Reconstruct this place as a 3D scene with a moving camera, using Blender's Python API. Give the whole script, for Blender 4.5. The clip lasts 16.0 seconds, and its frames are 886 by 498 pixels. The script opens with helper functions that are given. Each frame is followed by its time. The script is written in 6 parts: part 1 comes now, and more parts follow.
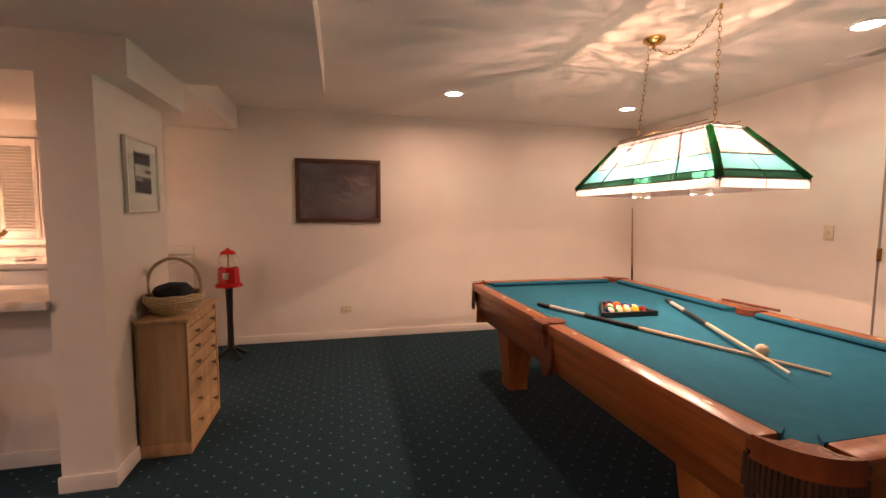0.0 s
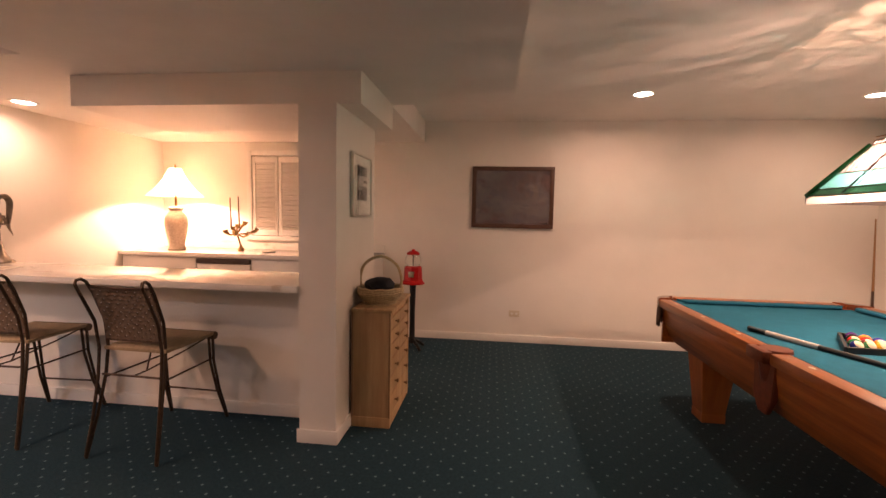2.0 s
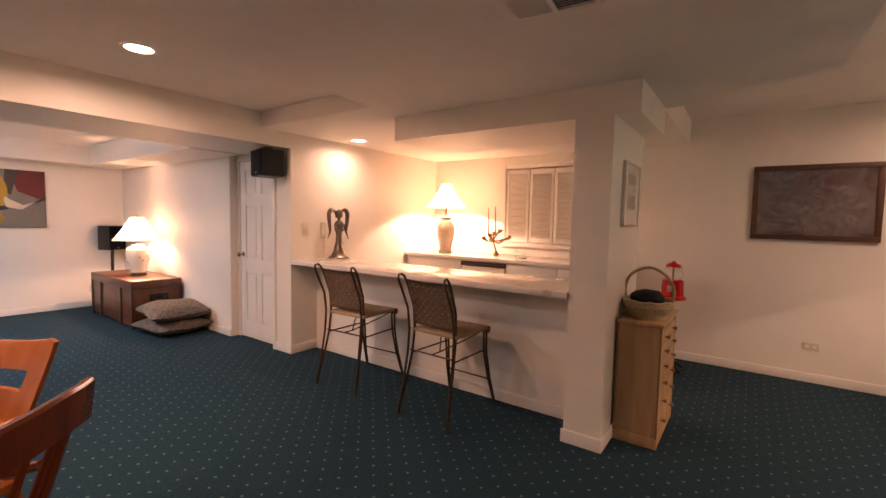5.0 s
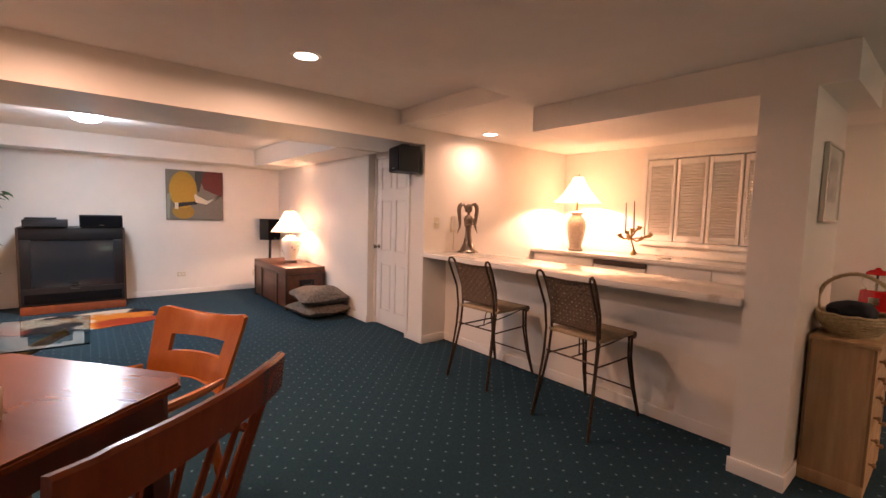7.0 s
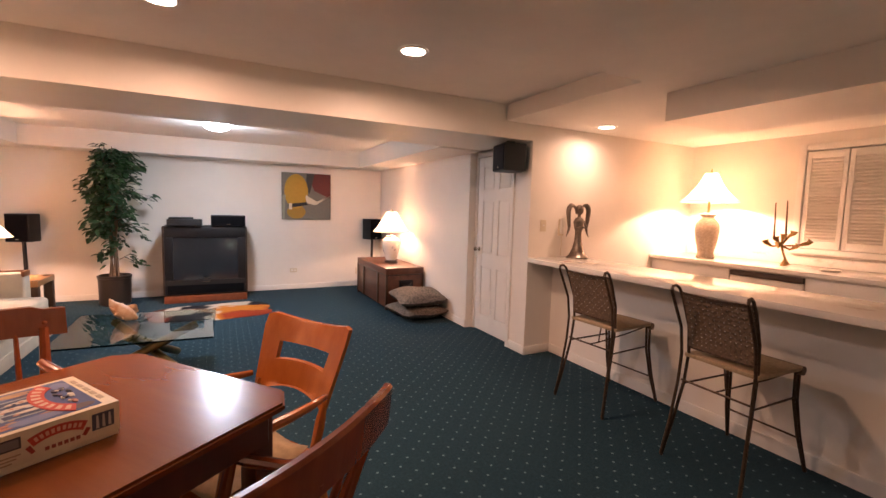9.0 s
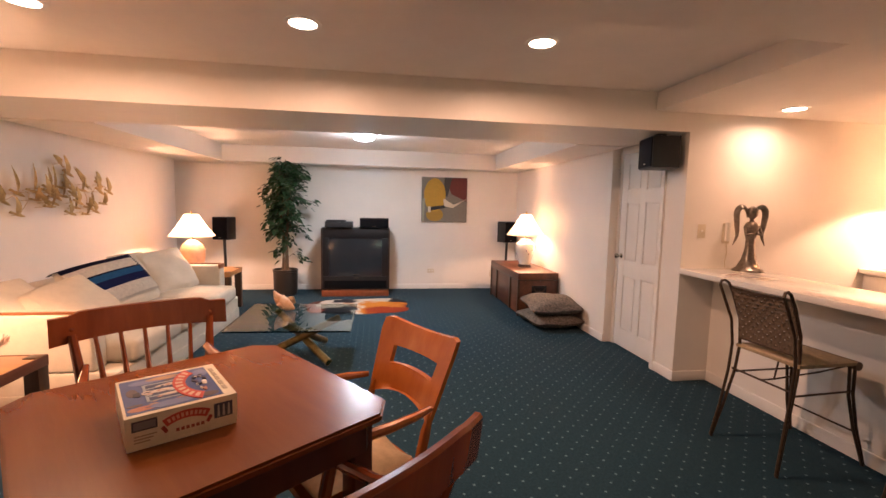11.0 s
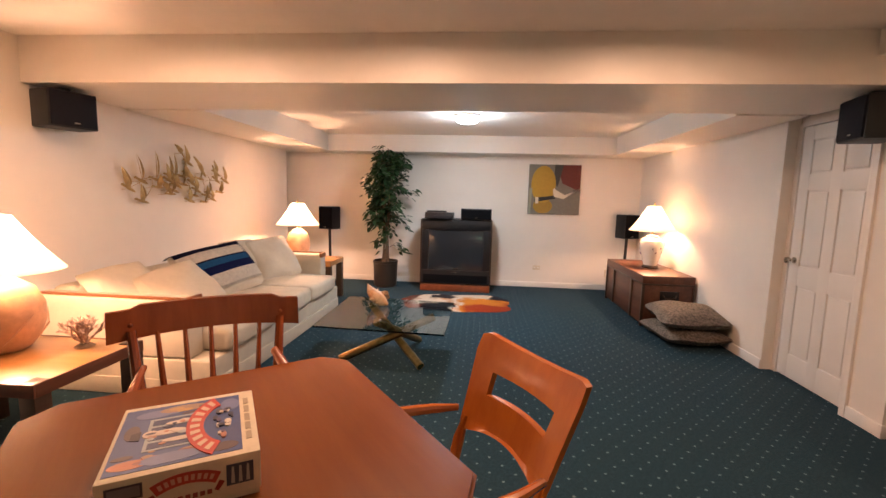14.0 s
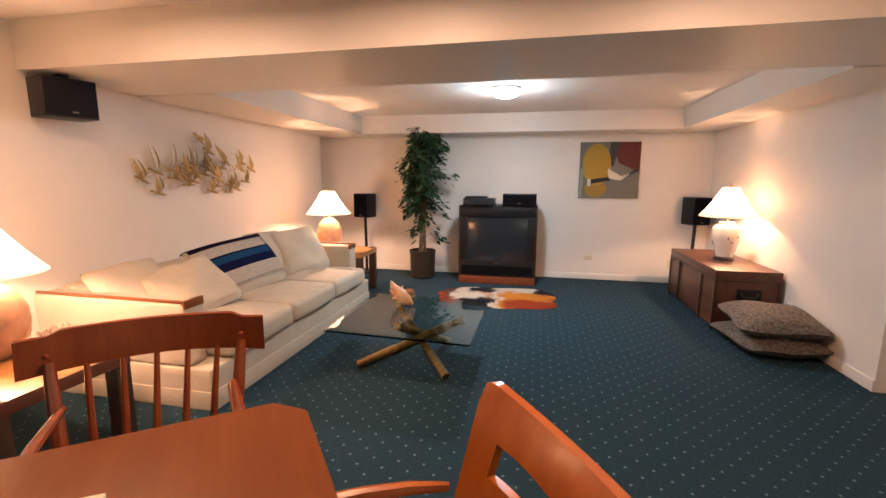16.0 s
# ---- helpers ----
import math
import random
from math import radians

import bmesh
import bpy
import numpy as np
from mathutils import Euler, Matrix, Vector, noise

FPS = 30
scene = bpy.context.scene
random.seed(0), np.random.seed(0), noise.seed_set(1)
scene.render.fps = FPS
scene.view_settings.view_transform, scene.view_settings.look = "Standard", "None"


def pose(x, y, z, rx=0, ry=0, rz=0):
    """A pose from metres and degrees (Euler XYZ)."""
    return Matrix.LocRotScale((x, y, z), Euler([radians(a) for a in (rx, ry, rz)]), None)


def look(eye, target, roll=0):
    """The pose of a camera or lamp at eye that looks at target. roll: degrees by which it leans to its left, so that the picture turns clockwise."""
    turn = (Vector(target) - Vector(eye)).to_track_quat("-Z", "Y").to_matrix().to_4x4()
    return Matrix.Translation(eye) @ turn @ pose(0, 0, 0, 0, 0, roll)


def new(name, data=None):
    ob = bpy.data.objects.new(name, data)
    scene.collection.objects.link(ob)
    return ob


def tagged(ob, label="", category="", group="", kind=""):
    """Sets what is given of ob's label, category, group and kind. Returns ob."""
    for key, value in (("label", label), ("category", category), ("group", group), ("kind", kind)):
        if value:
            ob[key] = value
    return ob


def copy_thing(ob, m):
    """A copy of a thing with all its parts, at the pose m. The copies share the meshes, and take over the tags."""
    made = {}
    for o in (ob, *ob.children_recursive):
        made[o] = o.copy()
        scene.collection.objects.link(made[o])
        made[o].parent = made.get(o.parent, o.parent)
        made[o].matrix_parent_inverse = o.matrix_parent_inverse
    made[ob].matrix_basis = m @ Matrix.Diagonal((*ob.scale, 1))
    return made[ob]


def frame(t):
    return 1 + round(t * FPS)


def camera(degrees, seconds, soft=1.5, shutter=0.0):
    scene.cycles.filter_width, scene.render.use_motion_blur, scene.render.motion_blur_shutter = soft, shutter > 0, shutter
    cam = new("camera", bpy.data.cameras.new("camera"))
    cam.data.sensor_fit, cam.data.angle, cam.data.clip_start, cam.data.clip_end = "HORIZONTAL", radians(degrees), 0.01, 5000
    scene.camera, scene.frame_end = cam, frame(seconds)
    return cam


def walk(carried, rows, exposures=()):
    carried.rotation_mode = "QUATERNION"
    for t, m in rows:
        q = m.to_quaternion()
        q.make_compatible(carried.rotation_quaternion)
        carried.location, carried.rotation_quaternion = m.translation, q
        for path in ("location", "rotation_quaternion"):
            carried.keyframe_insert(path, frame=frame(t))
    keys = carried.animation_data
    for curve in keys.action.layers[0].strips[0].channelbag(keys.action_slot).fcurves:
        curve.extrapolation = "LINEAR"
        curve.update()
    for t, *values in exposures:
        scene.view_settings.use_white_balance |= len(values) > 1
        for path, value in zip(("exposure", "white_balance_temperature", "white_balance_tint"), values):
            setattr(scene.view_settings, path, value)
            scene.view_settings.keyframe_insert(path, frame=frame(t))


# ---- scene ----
cam = camera(91.5, 16.0)
PATH = [
    (0, (0.011, 0.173, 1.407), (0.472, 2.112, 1.241), 0.3),
    (0.5, (-0.038, 0.175, 1.403), (0.243, 2.149, 1.245), 0.4),
    (1, (-0.098, 0.17, 1.405), (0.008, 2.161, 1.254), 0.7),
    (1.5, (-0.151, 0.16, 1.412), (-0.213, 2.153, 1.261), 1.1),
    (2, (-0.204, 0.143, 1.409), (-0.432, 2.124, 1.261), 1.2),
    (2.5, (-0.256, 0.126, 1.408), (-0.649, 2.081, 1.258), 1.3),
    (3, (-0.311, 0.097, 1.402), (-0.86, 2.015, 1.257), 1.4),
    (3.5, (-0.34, 0.069, 1.409), (-1.056, 1.931, 1.265), 1.3),
    (4, (-0.372, 0.036, 1.411), (-1.245, 1.83, 1.273), 1.1),
    (4.5, (-0.406, -0.022, 1.422), (-1.426, 1.693, 1.285), 1),
    (5, (-0.436, -0.065, 1.418), (-1.595, 1.559, 1.282), 1.2),
    (7.5, (-0.702, -0.124, 1.39), (-2.293, 1.076, 1.216), 1.6),
    (8, (-0.792, -0.111, 1.391), (-2.43, 1.023, 1.208), 1.7),
    (8.5, (-0.847, -0.098, 1.405), (-2.543, 0.947, 1.221), 1.7),
    (9, (-0.885, -0.062, 1.421), (-2.655, 0.85, 1.239), 1.6),
    (9.5, (-0.926, -0.019, 1.433), (-2.767, 0.742, 1.247), 1.6),
    (10, (-0.94, 0.025, 1.44), (-2.843, 0.611, 1.249), 1.5),
    (12.5, (-1.174, 0.134, 1.425), (-3.163, 0.149, 1.215), 1.3),
    (13, (-1.283, 0.135, 1.417), (-3.269, 0.079, 1.184), 1.4),
    (13.5, (-1.39, 0.122, 1.41), (-3.371, 0.014, 1.164), 1.4),
    (14, (-1.5, 0.111, 1.395), (-3.479, -0.062, 1.162), 1.5),
    (14.5, (-1.631, 0.119, 1.404), (-3.598, -0.148, 1.161), 1.3),
    (15, (-1.767, 0.146, 1.41), (-3.717, -0.194, 1.13), 0.9),
    (15.5, (-1.886, 0.19, 1.411), (-3.826, -0.193, 1.108), 0.4),
    (16, (-1.996, 0.237, 1.421), (-3.929, -0.173, 1.108), 0.3),
]
walk(cam, [(t, look(eye, target, roll)) for t, eye, target, roll in PATH],
     [(0, 0.80, 6560, 22), (10, 0.76, 6600, 20), (12.5, 0.75, 6900, 17), (14.5, 0.68, 6850, 15.5), (16, 0.62, 6580, 13.5)])

# ---- light ----
world = bpy.data.worlds.new("world")
scene.world = world
world.use_nodes = True
world.node_tree.nodes["Background"].inputs[0].default_value = (0.9, 0.75, 0.6, 1)
world.node_tree.nodes["Background"].inputs[1].default_value = 0.02
WARM, SOFT_WARM, COOL = (1.0, 0.55, 0.35), (1.0, 0.585, 0.38), (0.78, 0.90, 1.0)


def bulb(name, at, watts, colour, radius=0.03):
    lamp = bpy.data.lights.new(name, "POINT")
    lamp.energy, lamp.color, lamp.shadow_soft_size = watts, colour, radius
    ob = new(name, lamp)
    ob.location = at
    return ob


def disc_light(name, at, watts, colour, size=0.17, spread=172):
    lamp = bpy.data.lights.new(name, "AREA")
    lamp.shape, lamp.size, lamp.energy, lamp.color, lamp.spread = "DISK", size, watts, colour, radians(spread)
    ob = new(name, lamp)
    ob.location = at
    return ob


# the plan: inner faces of walls, heights of ceilings
Y_FAR, X_EAST, Y_SOUTH, X_TV, X_BAR, Y_TV, Y_DOOR = 5.05, 3.70, -3.00, -8.53, -4.237, 2.56, 2.66
Z_LOW, Z_TRAY, Z_POOL, Z_BEAM, Z_SOFFIT, Z_TVTRAY, Z_BOX = 2.25, 2.395, 2.48, 2.097, 2.085, 2.335, 2.06
X_TRAY, Y_TRAY, X_POOL, Y_BOX = -2.80, 2.29, -0.085, 3.43
Z_BAR = 0.975

DOWNLIGHTS = [(-3.45, -1.62, Z_TRAY), (-3.45, -0.31, Z_TRAY), (-3.45, 1.015, Z_TRAY), (-3.93, 3.23, Z_LOW),
              (1.02, 4.03, Z_POOL), (2.88, 4.13, Z_POOL), (2.92, 2.08, Z_POOL)]
for x, y, z in DOWNLIGHTS:
    disc_light("downlight_beam", (x, y, z - 0.012), 5 if z == Z_LOW else (10 if x < 2 else 5.5) if z == Z_POOL else 13.5, SOFT_WARM, 0.16, 158 if z == Z_LOW else 172)
bulb("dome_glow", (-6.5, -0.09, Z_TVTRAY - 0.22), 9, COOL, 0.09)
disc_light("dome_glow", (-6.5, -0.09, Z_TVTRAY - 0.11), 16, COOL, 0.24, 178)

# ---- materials ----
def material(name, colour, rough=0.5, metal=0.0, vary=0.12, scale=8.0, bump=0.0, bump_scale=200.0, spec=0.5, colour2=None, stretch=(1, 1, 1), coat=0.0):
    m = bpy.data.materials.new(name)
    m.use_nodes = True
    nt = m.node_tree
    b = nt.nodes["Principled BSDF"]
    b.inputs["Roughness"].default_value = rough
    b.inputs["Metallic"].default_value = metal
    b.inputs["Specular IOR Level"].default_value = spec
    b.inputs["Coat Weight"].default_value = coat
    b.inputs["Coat Roughness"].default_value = 0.15
    tc = nt.nodes.new("ShaderNodeTexCoord")
    mp = nt.nodes.new("ShaderNodeMapping")
    mp.inputs["Scale"].default_value = stretch
    nt.links.new(tc.outputs["Object"], mp.inputs[0])
    big = nt.nodes.new("ShaderNodeTexNoise")
    big.inputs["Scale"].default_value = scale
    big.inputs["Detail"].default_value = 6
    big.inputs["Roughness"].default_value = 0.65
    nt.links.new(mp.outputs[0], big.inputs["Vector"])
    ramp = nt.nodes.new("ShaderNodeValToRGB")
    c2 = colour2 or tuple(min(1, c * (1 + vary)) for c in colour)
    c1 = colour if colour2 else tuple(c * (1 - vary) for c in colour)
    ramp.color_ramp.elements[0].position, ramp.color_ramp.elements[1].position = 0.3, 0.7
    ramp.color_ramp.elements[0].color, ramp.color_ramp.elements[1].color = (*c1, 1), (*c2, 1)
    nt.links.new(big.outputs["Fac"], ramp.inputs[0])
    nt.links.new(ramp.outputs[0], b.inputs["Base Color"])
    if bump:
        fine = nt.nodes.new("ShaderNodeTexNoise")
        fine.inputs["Scale"].default_value = bump_scale
        fine.inputs["Detail"].default_value = 3
        nt.links.new(mp.outputs[0], fine.inputs["Vector"])
        bp = nt.nodes.new("ShaderNodeBump")
        bp.inputs["Strength"].default_value = bump
        bp.inputs["Distance"].default_value = 0.004
        nt.links.new(fine.outputs["Fac"], bp.inputs["Height"])
        nt.links.new(bp.outputs[0], b.inputs["Normal"])
    return m


def wood(name, dark, light, rough=0.35, along=(1, 1, 0.08), scale=14, coat=0.0):
    return material(name, dark, rough, 0, scale=scale, bump=0.08, bump_scale=90, colour2=light, stretch=along, coat=coat)


def emitter(name, colour, power):
    m = bpy.data.materials.new(name)
    m.use_nodes = True
    b = m.node_tree.nodes["Principled BSDF"]
    b.inputs["Base Color"].default_value = (0.8, 0.8, 0.8, 1)
    b.inputs["Emission Color"].default_value = (*colour, 1)
    b.inputs["Emission Strength"].default_value = power
    return m


def shade_cloth(name, colour):
    m = bpy.data.materials.new(name)
    m.use_nodes = True
    nt = m.node_tree
    out = nt.nodes["Material Output"]
    nt.nodes.remove(nt.nodes["Principled BSDF"])
    d, t, mix = nt.nodes.new("ShaderNodeBsdfDiffuse"), nt.nodes.new("ShaderNodeBsdfTranslucent"), nt.nodes.new("ShaderNodeMixShader")
    wave = nt.nodes.new("ShaderNodeTexNoise")
    wave.inputs["Scale"].default_value = 60
    ramp = nt.nodes.new("ShaderNodeValToRGB")
    ramp.color_ramp.elements[0].color = (*[c * 0.93 for c in colour], 1)
    ramp.color_ramp.elements[1].color = (*colour, 1)
    nt.links.new(wave.outputs["Fac"], ramp.inputs[0])
    nt.links.new(ramp.outputs[0], d.inputs[0])
    nt.links.new(ramp.outputs[0], t.inputs[0])
    mix.inputs[0].default_value = 0.30
    nt.links.new(d.outputs[0], mix.inputs[1])
    nt.links.new(t.outputs[0], mix.inputs[2])
    nt.links.new(mix.outputs[0], out.inputs[0])
    return m


def stained(name, low, high, clear=0.5, scale=9, squash=1.0, body=0.12):
    """Rippled coloured glass: uneven clear streaks in a weakly scattering body."""
    m = bpy.data.materials.new(name)
    m.use_nodes = True
    nt = m.node_tree
    out = nt.nodes["Material Output"]
    nt.nodes.remove(nt.nodes["Principled BSDF"])
    tc = nt.nodes.new("ShaderNodeTexCoord")
    n = nt.nodes.new("ShaderNodeTexNoise")
    n.inputs["Scale"].default_value, n.inputs["Detail"].default_value, n.inputs["Distortion"].default_value = scale, 4, 1.2
    ridge = nt.nodes.new("ShaderNodeMapping")
    ridge.inputs["Scale"].default_value = (1, 1, squash)
    nt.links.new(tc.outputs["Object"], ridge.inputs[0])
    nt.links.new(ridge.outputs[0], n.inputs["Vector"])
    ramp = nt.nodes.new("ShaderNodeValToRGB")
    ramp.color_ramp.elements[0].position, ramp.color_ramp.elements[1].position = 0.46, 0.57
    ramp.color_ramp.elements[0].color, ramp.color_ramp.elements[1].color = (*low, 1), (*high, 1)
    nt.links.new(n.outputs["Fac"], ramp.inputs[0])
    tr, tl, gl = nt.nodes.new("ShaderNodeBsdfTransparent"), nt.nodes.new("ShaderNodeBsdfTranslucent"), nt.nodes.new("ShaderNodeBsdfGlossy")
    gl.inputs["Roughness"].default_value = 0.15
    tl.inputs[0].default_value = (*[body * c for c in high], 1)
    nt.links.new(ramp.outputs[0], tr.inputs[0])
    a, b = nt.nodes.new("ShaderNodeMixShader"), nt.nodes.new("ShaderNodeMixShader")
    a.inputs[0].default_value, b.inputs[0].default_value = 1 - clear, 0.05
    nt.links.new(tr.outputs[0], a.inputs[1])
    nt.links.new(tl.outputs[0], a.inputs[2])
    nt.links.new(a.outputs[0], b.inputs[1])
    nt.links.new(gl.outputs[0], b.inputs[2])
    nt.links.new(b.outputs[0], out.inputs[0])
    return m


def clear_glass(name, colour, rough=0.0):
    m = bpy.data.materials.new(name)
    m.use_nodes = True
    b = m.node_tree.nodes["Principled BSDF"]
    b.inputs["Base Color"].default_value = (*colour, 1)
    b.inputs["Transmission Weight"].default_value = 1.0
    b.inputs["Roughness"].default_value = rough
    b.inputs["IOR"].default_value = 1.45
    return m


def carpet_material():
    m = material("carpet_teal", (0.016, 0.043, 0.060), 0.95, vary=0.25, scale=60, bump=0.6, bump_scale=420, spec=0.05)
    nt = m.node_tree
    b = nt.nodes["Principled BSDF"]
    b.inputs["Sheen Weight"].default_value = 0.03
    ramp = b.inputs["Base Color"].links[0].from_node
    tc = next(n for n in nt.nodes if n.type == "TEX_COORD")
    turn = nt.nodes.new("ShaderNodeMapping")
    turn.inputs["Rotation"].default_value = (0, 0, radians(45))
    turn.inputs["Scale"].default_value = (1 / 0.094, 1 / 0.094, 0)
    nt.links.new(tc.outputs["Object"], turn.inputs[0])
    wob = nt.nodes.new("ShaderNodeTexNoise")
    wob.inputs["Scale"].default_value = 90
    nt.links.new(tc.outputs["Object"], wob.inputs["Vector"])
    frac = nt.nodes.new("ShaderNodeVectorMath")
    frac.operation = "FRACTION"
    nt.links.new(turn.outputs[0], frac.inputs[0])
    dist = nt.nodes.new("ShaderNodeVectorMath")
    dist.operation = "DISTANCE"
    dist.inputs[1].default_value = (0.5, 0.5, 0)
    nt.links.new(frac.outputs[0], dist.inputs[0])
    add = nt.nodes.new("ShaderNodeMath")
    add.operation = "MULTIPLY_ADD"
    add.inputs[1].default_value, add.inputs[2].default_value = 0.10, -0.05
    nt.links.new(wob.outputs["Fac"], add.inputs[0])
    off = nt.nodes.new("ShaderNodeMath")
    nt.links.new(dist.outputs["Value"], off.inputs[0])
    nt.links.new(add.outputs[0], off.inputs[1])
    less = nt.nodes.new("ShaderNodeMath")
    less.operation = "LESS_THAN"
    less.inputs[1].default_value = 0.078
    nt.links.new(off.outputs[0], less.inputs[0])
    mix = nt.nodes.new("ShaderNodeMixRGB")
    mix.inputs[2].default_value = (0.115, 0.19, 0.215, 1)
    nt.links.new(less.outputs[0], mix.inputs[0])
    nt.links.new(ramp.outputs[0], mix.inputs[1])
    nt.links.new(mix.outputs[0], b.inputs["Base Color"])
    return m


M_WALL = material("wall_paint", (0.81, 0.765, 0.70), 0.42, vary=0.025, scale=2.5, bump=0.16, bump_scale=30, spec=0.4)
M_CEIL = material("ceiling_paint", (0.875, 0.84, 0.785), 0.8, vary=0.025, scale=4, bump=0.25, bump_scale=110, spec=0.2)
M_TRIM = material("trim_paint", (0.82, 0.79, 0.74), 0.35, vary=0.02, scale=6, bump=0.03, bump_scale=60)
M_CARPET = carpet_material()
M_OAK = wood("oak_honey", (0.16, 0.038, 0.007), (0.42, 0.130, 0.024), 0.34, (1, 0.05, 1), 26, 0.15)
M_OAK_V = wood("oak_honey_upright", (0.20, 0.055, 0.011), (0.36, 0.12, 0.026), 0.3, (1, 1, 0.07), 16, 0.2)
M_FELT = material("felt_blue", (0.014, 0.115, 0.185), 0.95, vary=0.10, scale=14, bump=0.2, bump_scale=600, spec=0.1)
M_POCKET = material("pocket_leather", (0.15, 0.035, 0.012), 0.4, vary=0.3, scale=30, bump=0.2)
M_MAPLE = wood("maple_orange", (0.36, 0.088, 0.011), (0.47, 0.138, 0.018), 0.25, (1, 1, 0.1), 12, 0.4)
M_CHERRY = wood("cherry_red", (0.17, 0.034, 0.008), (0.265, 0.060, 0.014), 0.25, (1, 1, 0.1), 12, 0.4)
# cherry darkened to carry the shade below the game table's top
M_WALNUT = wood("shaded_cherry", (0.060, 0.014, 0.005), (0.10, 0.024, 0.008), 0.3, (1, 1, 0.1), 12, 0.2)
M_TABLE = material("table_top_cherry", (0.150, 0.036, 0.0042), 0.24, scale=9, colour2=(0.200, 0.055, 0.0068), stretch=(0.1, 1, 1), spec=0.6)
M_PINE = wood("pickled_pine", (0.36, 0.215, 0.10), (0.57, 0.39, 0.205), 0.55, (1, 1, 0.10), 13)
M_KNOB = wood("aged_pine", (0.22, 0.13, 0.06), (0.32, 0.20, 0.10), 0.5, (1, 1, 0.2), 12)
M_MARBLE = material("counter_marble", (0.36, 0.25, 0.16), 0.12, vary=0.3, scale=3.0, colour2=(0.80, 0.76, 0.70), stretch=(1, 2.2, 1))
next(n for n in M_MARBLE.node_tree.nodes if n.type == "VALTORGB").color_ramp.elements[0].position = 0.27
next(n for n in M_MARBLE.node_tree.nodes if n.type == "VALTORGB").color_ramp.elements[1].position = 0.41
M_LAMINATE = material("white_laminate", (0.78, 0.74, 0.68), 0.3, vary=0.02, scale=4)
M_IRON = material("wrought_iron", (0.085, 0.055, 0.035), 0.45, 0.6, vary=0.4, scale=50, bump=0.15)
M_CANE = material("woven_cane", (0.13, 0.085, 0.05), 0.6, vary=0.35, scale=60, bump=0.4, bump_scale=300)
# the stools' cane again, paler: light on the seat put into its colour
M_CANESEAT = material("lit_cane", (0.36, 0.26, 0.15), 0.6, vary=0.25, scale=60, bump=0.5, bump_scale=260)
M_BLACK = material("black_plastic", (0.005, 0.005, 0.006), 0.42, vary=0.15, scale=20)
M_SCREEN = material("tube_screen", (0.022, 0.026, 0.030), 0.12, vary=0.05, scale=3, spec=0.6)
M_DARKWOOD = wood("trunk_wood", (0.070, 0.022, 0.011), (0.165, 0.058, 0.027), 0.4, (0.08, 1, 1), 10, 0.15)
M_REDBASE = wood("tv_plinth_wood", (0.16, 0.04, 0.015), (0.25, 0.07, 0.025), 0.35, (1, 0.08, 1), 12)
M_SOFA = material("cream_upholstery", (0.53, 0.475, 0.38), 0.9, vary=0.07, scale=9, bump=0.45, bump_scale=380, spec=0.15)
M_CUSHION = material("leopard_fabric", (0.04, 0.033, 0.028), 0.9, scale=46, colour2=(0.27, 0.222, 0.18), bump=0.4, bump_scale=300, spec=0.15)
M_SHADE = shade_cloth("pleated_shade", (0.86, 0.78, 0.62))
M_CERAMIC = material("terracotta_glaze", (0.58, 0.34, 0.205), 0.4, vary=0.18, scale=14, bump=0.1, bump_scale=40)
M_PORCELAIN = material("painted_porcelain", (0.74, 0.70, 0.62), 0.15, vary=0.03, scale=12)
M_PAINTED = material("porcelain_flowers", (0.30, 0.05, 0.04), 0.2, scale=40, colour2=(0.05, 0.09, 0.25))
M_STONEWARE = material("stoneware_carved", (0.42, 0.35, 0.27), 0.6, vary=0.25, scale=45, bump=0.5, bump_scale=60)
M_BRASS = material("brass", (0.65, 0.42, 0.14), 0.25, 1.0, vary=0.1, scale=20)
M_ANTIQUE = material("antique_brass", (0.30, 0.19, 0.075), 0.3, 1.0, vary=0.3, scale=20)
M_CHROME = material("satin_nickel", (0.55, 0.52, 0.46), 0.22, 1.0, vary=0.05, scale=20)
M_PEWTER = material("pewter", (0.20, 0.17, 0.14), 0.35, 0.9, vary=0.35, scale=35, bump=0.15)
M_GLASS = clear_glass("table_glass", (0.82, 0.93, 0.89))
M_GLOBE = clear_glass("globe_glass", (0.97, 0.97, 0.97))
M_RED = material("red_enamel", (0.50, 0.012, 0.012), 0.25, vary=0.1, scale=20)
M_WICKER = material("pale_wicker", (0.50, 0.40, 0.24), 0.7, vary=0.25, scale=70, bump=0.6, bump_scale=120)
M_BARK = material("ficus_bark", (0.16, 0.10, 0.06), 0.85, vary=0.35, scale=30, bump=0.4)
M_LEAF = material("ficus_leaf", (0.012, 0.040, 0.014), 0.4, scale=3, colour2=(0.04, 0.10, 0.035))
M_SOIL = material("soil", (0.04, 0.028, 0.018), 0.95, vary=0.4, scale=60, bump=0.8, bump_scale=80)
M_FRAME = wood("dark_frame", (0.035, 0.018, 0.010), (0.07, 0.035, 0.018), 0.35)
M_SILVER = material("silver_frame", (0.66, 0.63, 0.57), 0.38, 0.7, vary=0.05)
M_BULB = emitter("bulb_glass", (1.0, 0.80, 0.55), 30)
M_LENS = emitter("downlight_lens", (1.0, 0.86, 0.68), 14)
M_DOME = emitter("dome_diffuser", (0.80, 0.90, 1.0), 55)
M_IVORY = material("ivory_plastic", (0.66, 0.58, 0.44), 0.4, vary=0.04)


def plain(name, colour, rough=0.5, vary=0.08, scale=25):
    return material(name, colour, rough, vary=vary, scale=scale, bump=0.05, bump_scale=150)


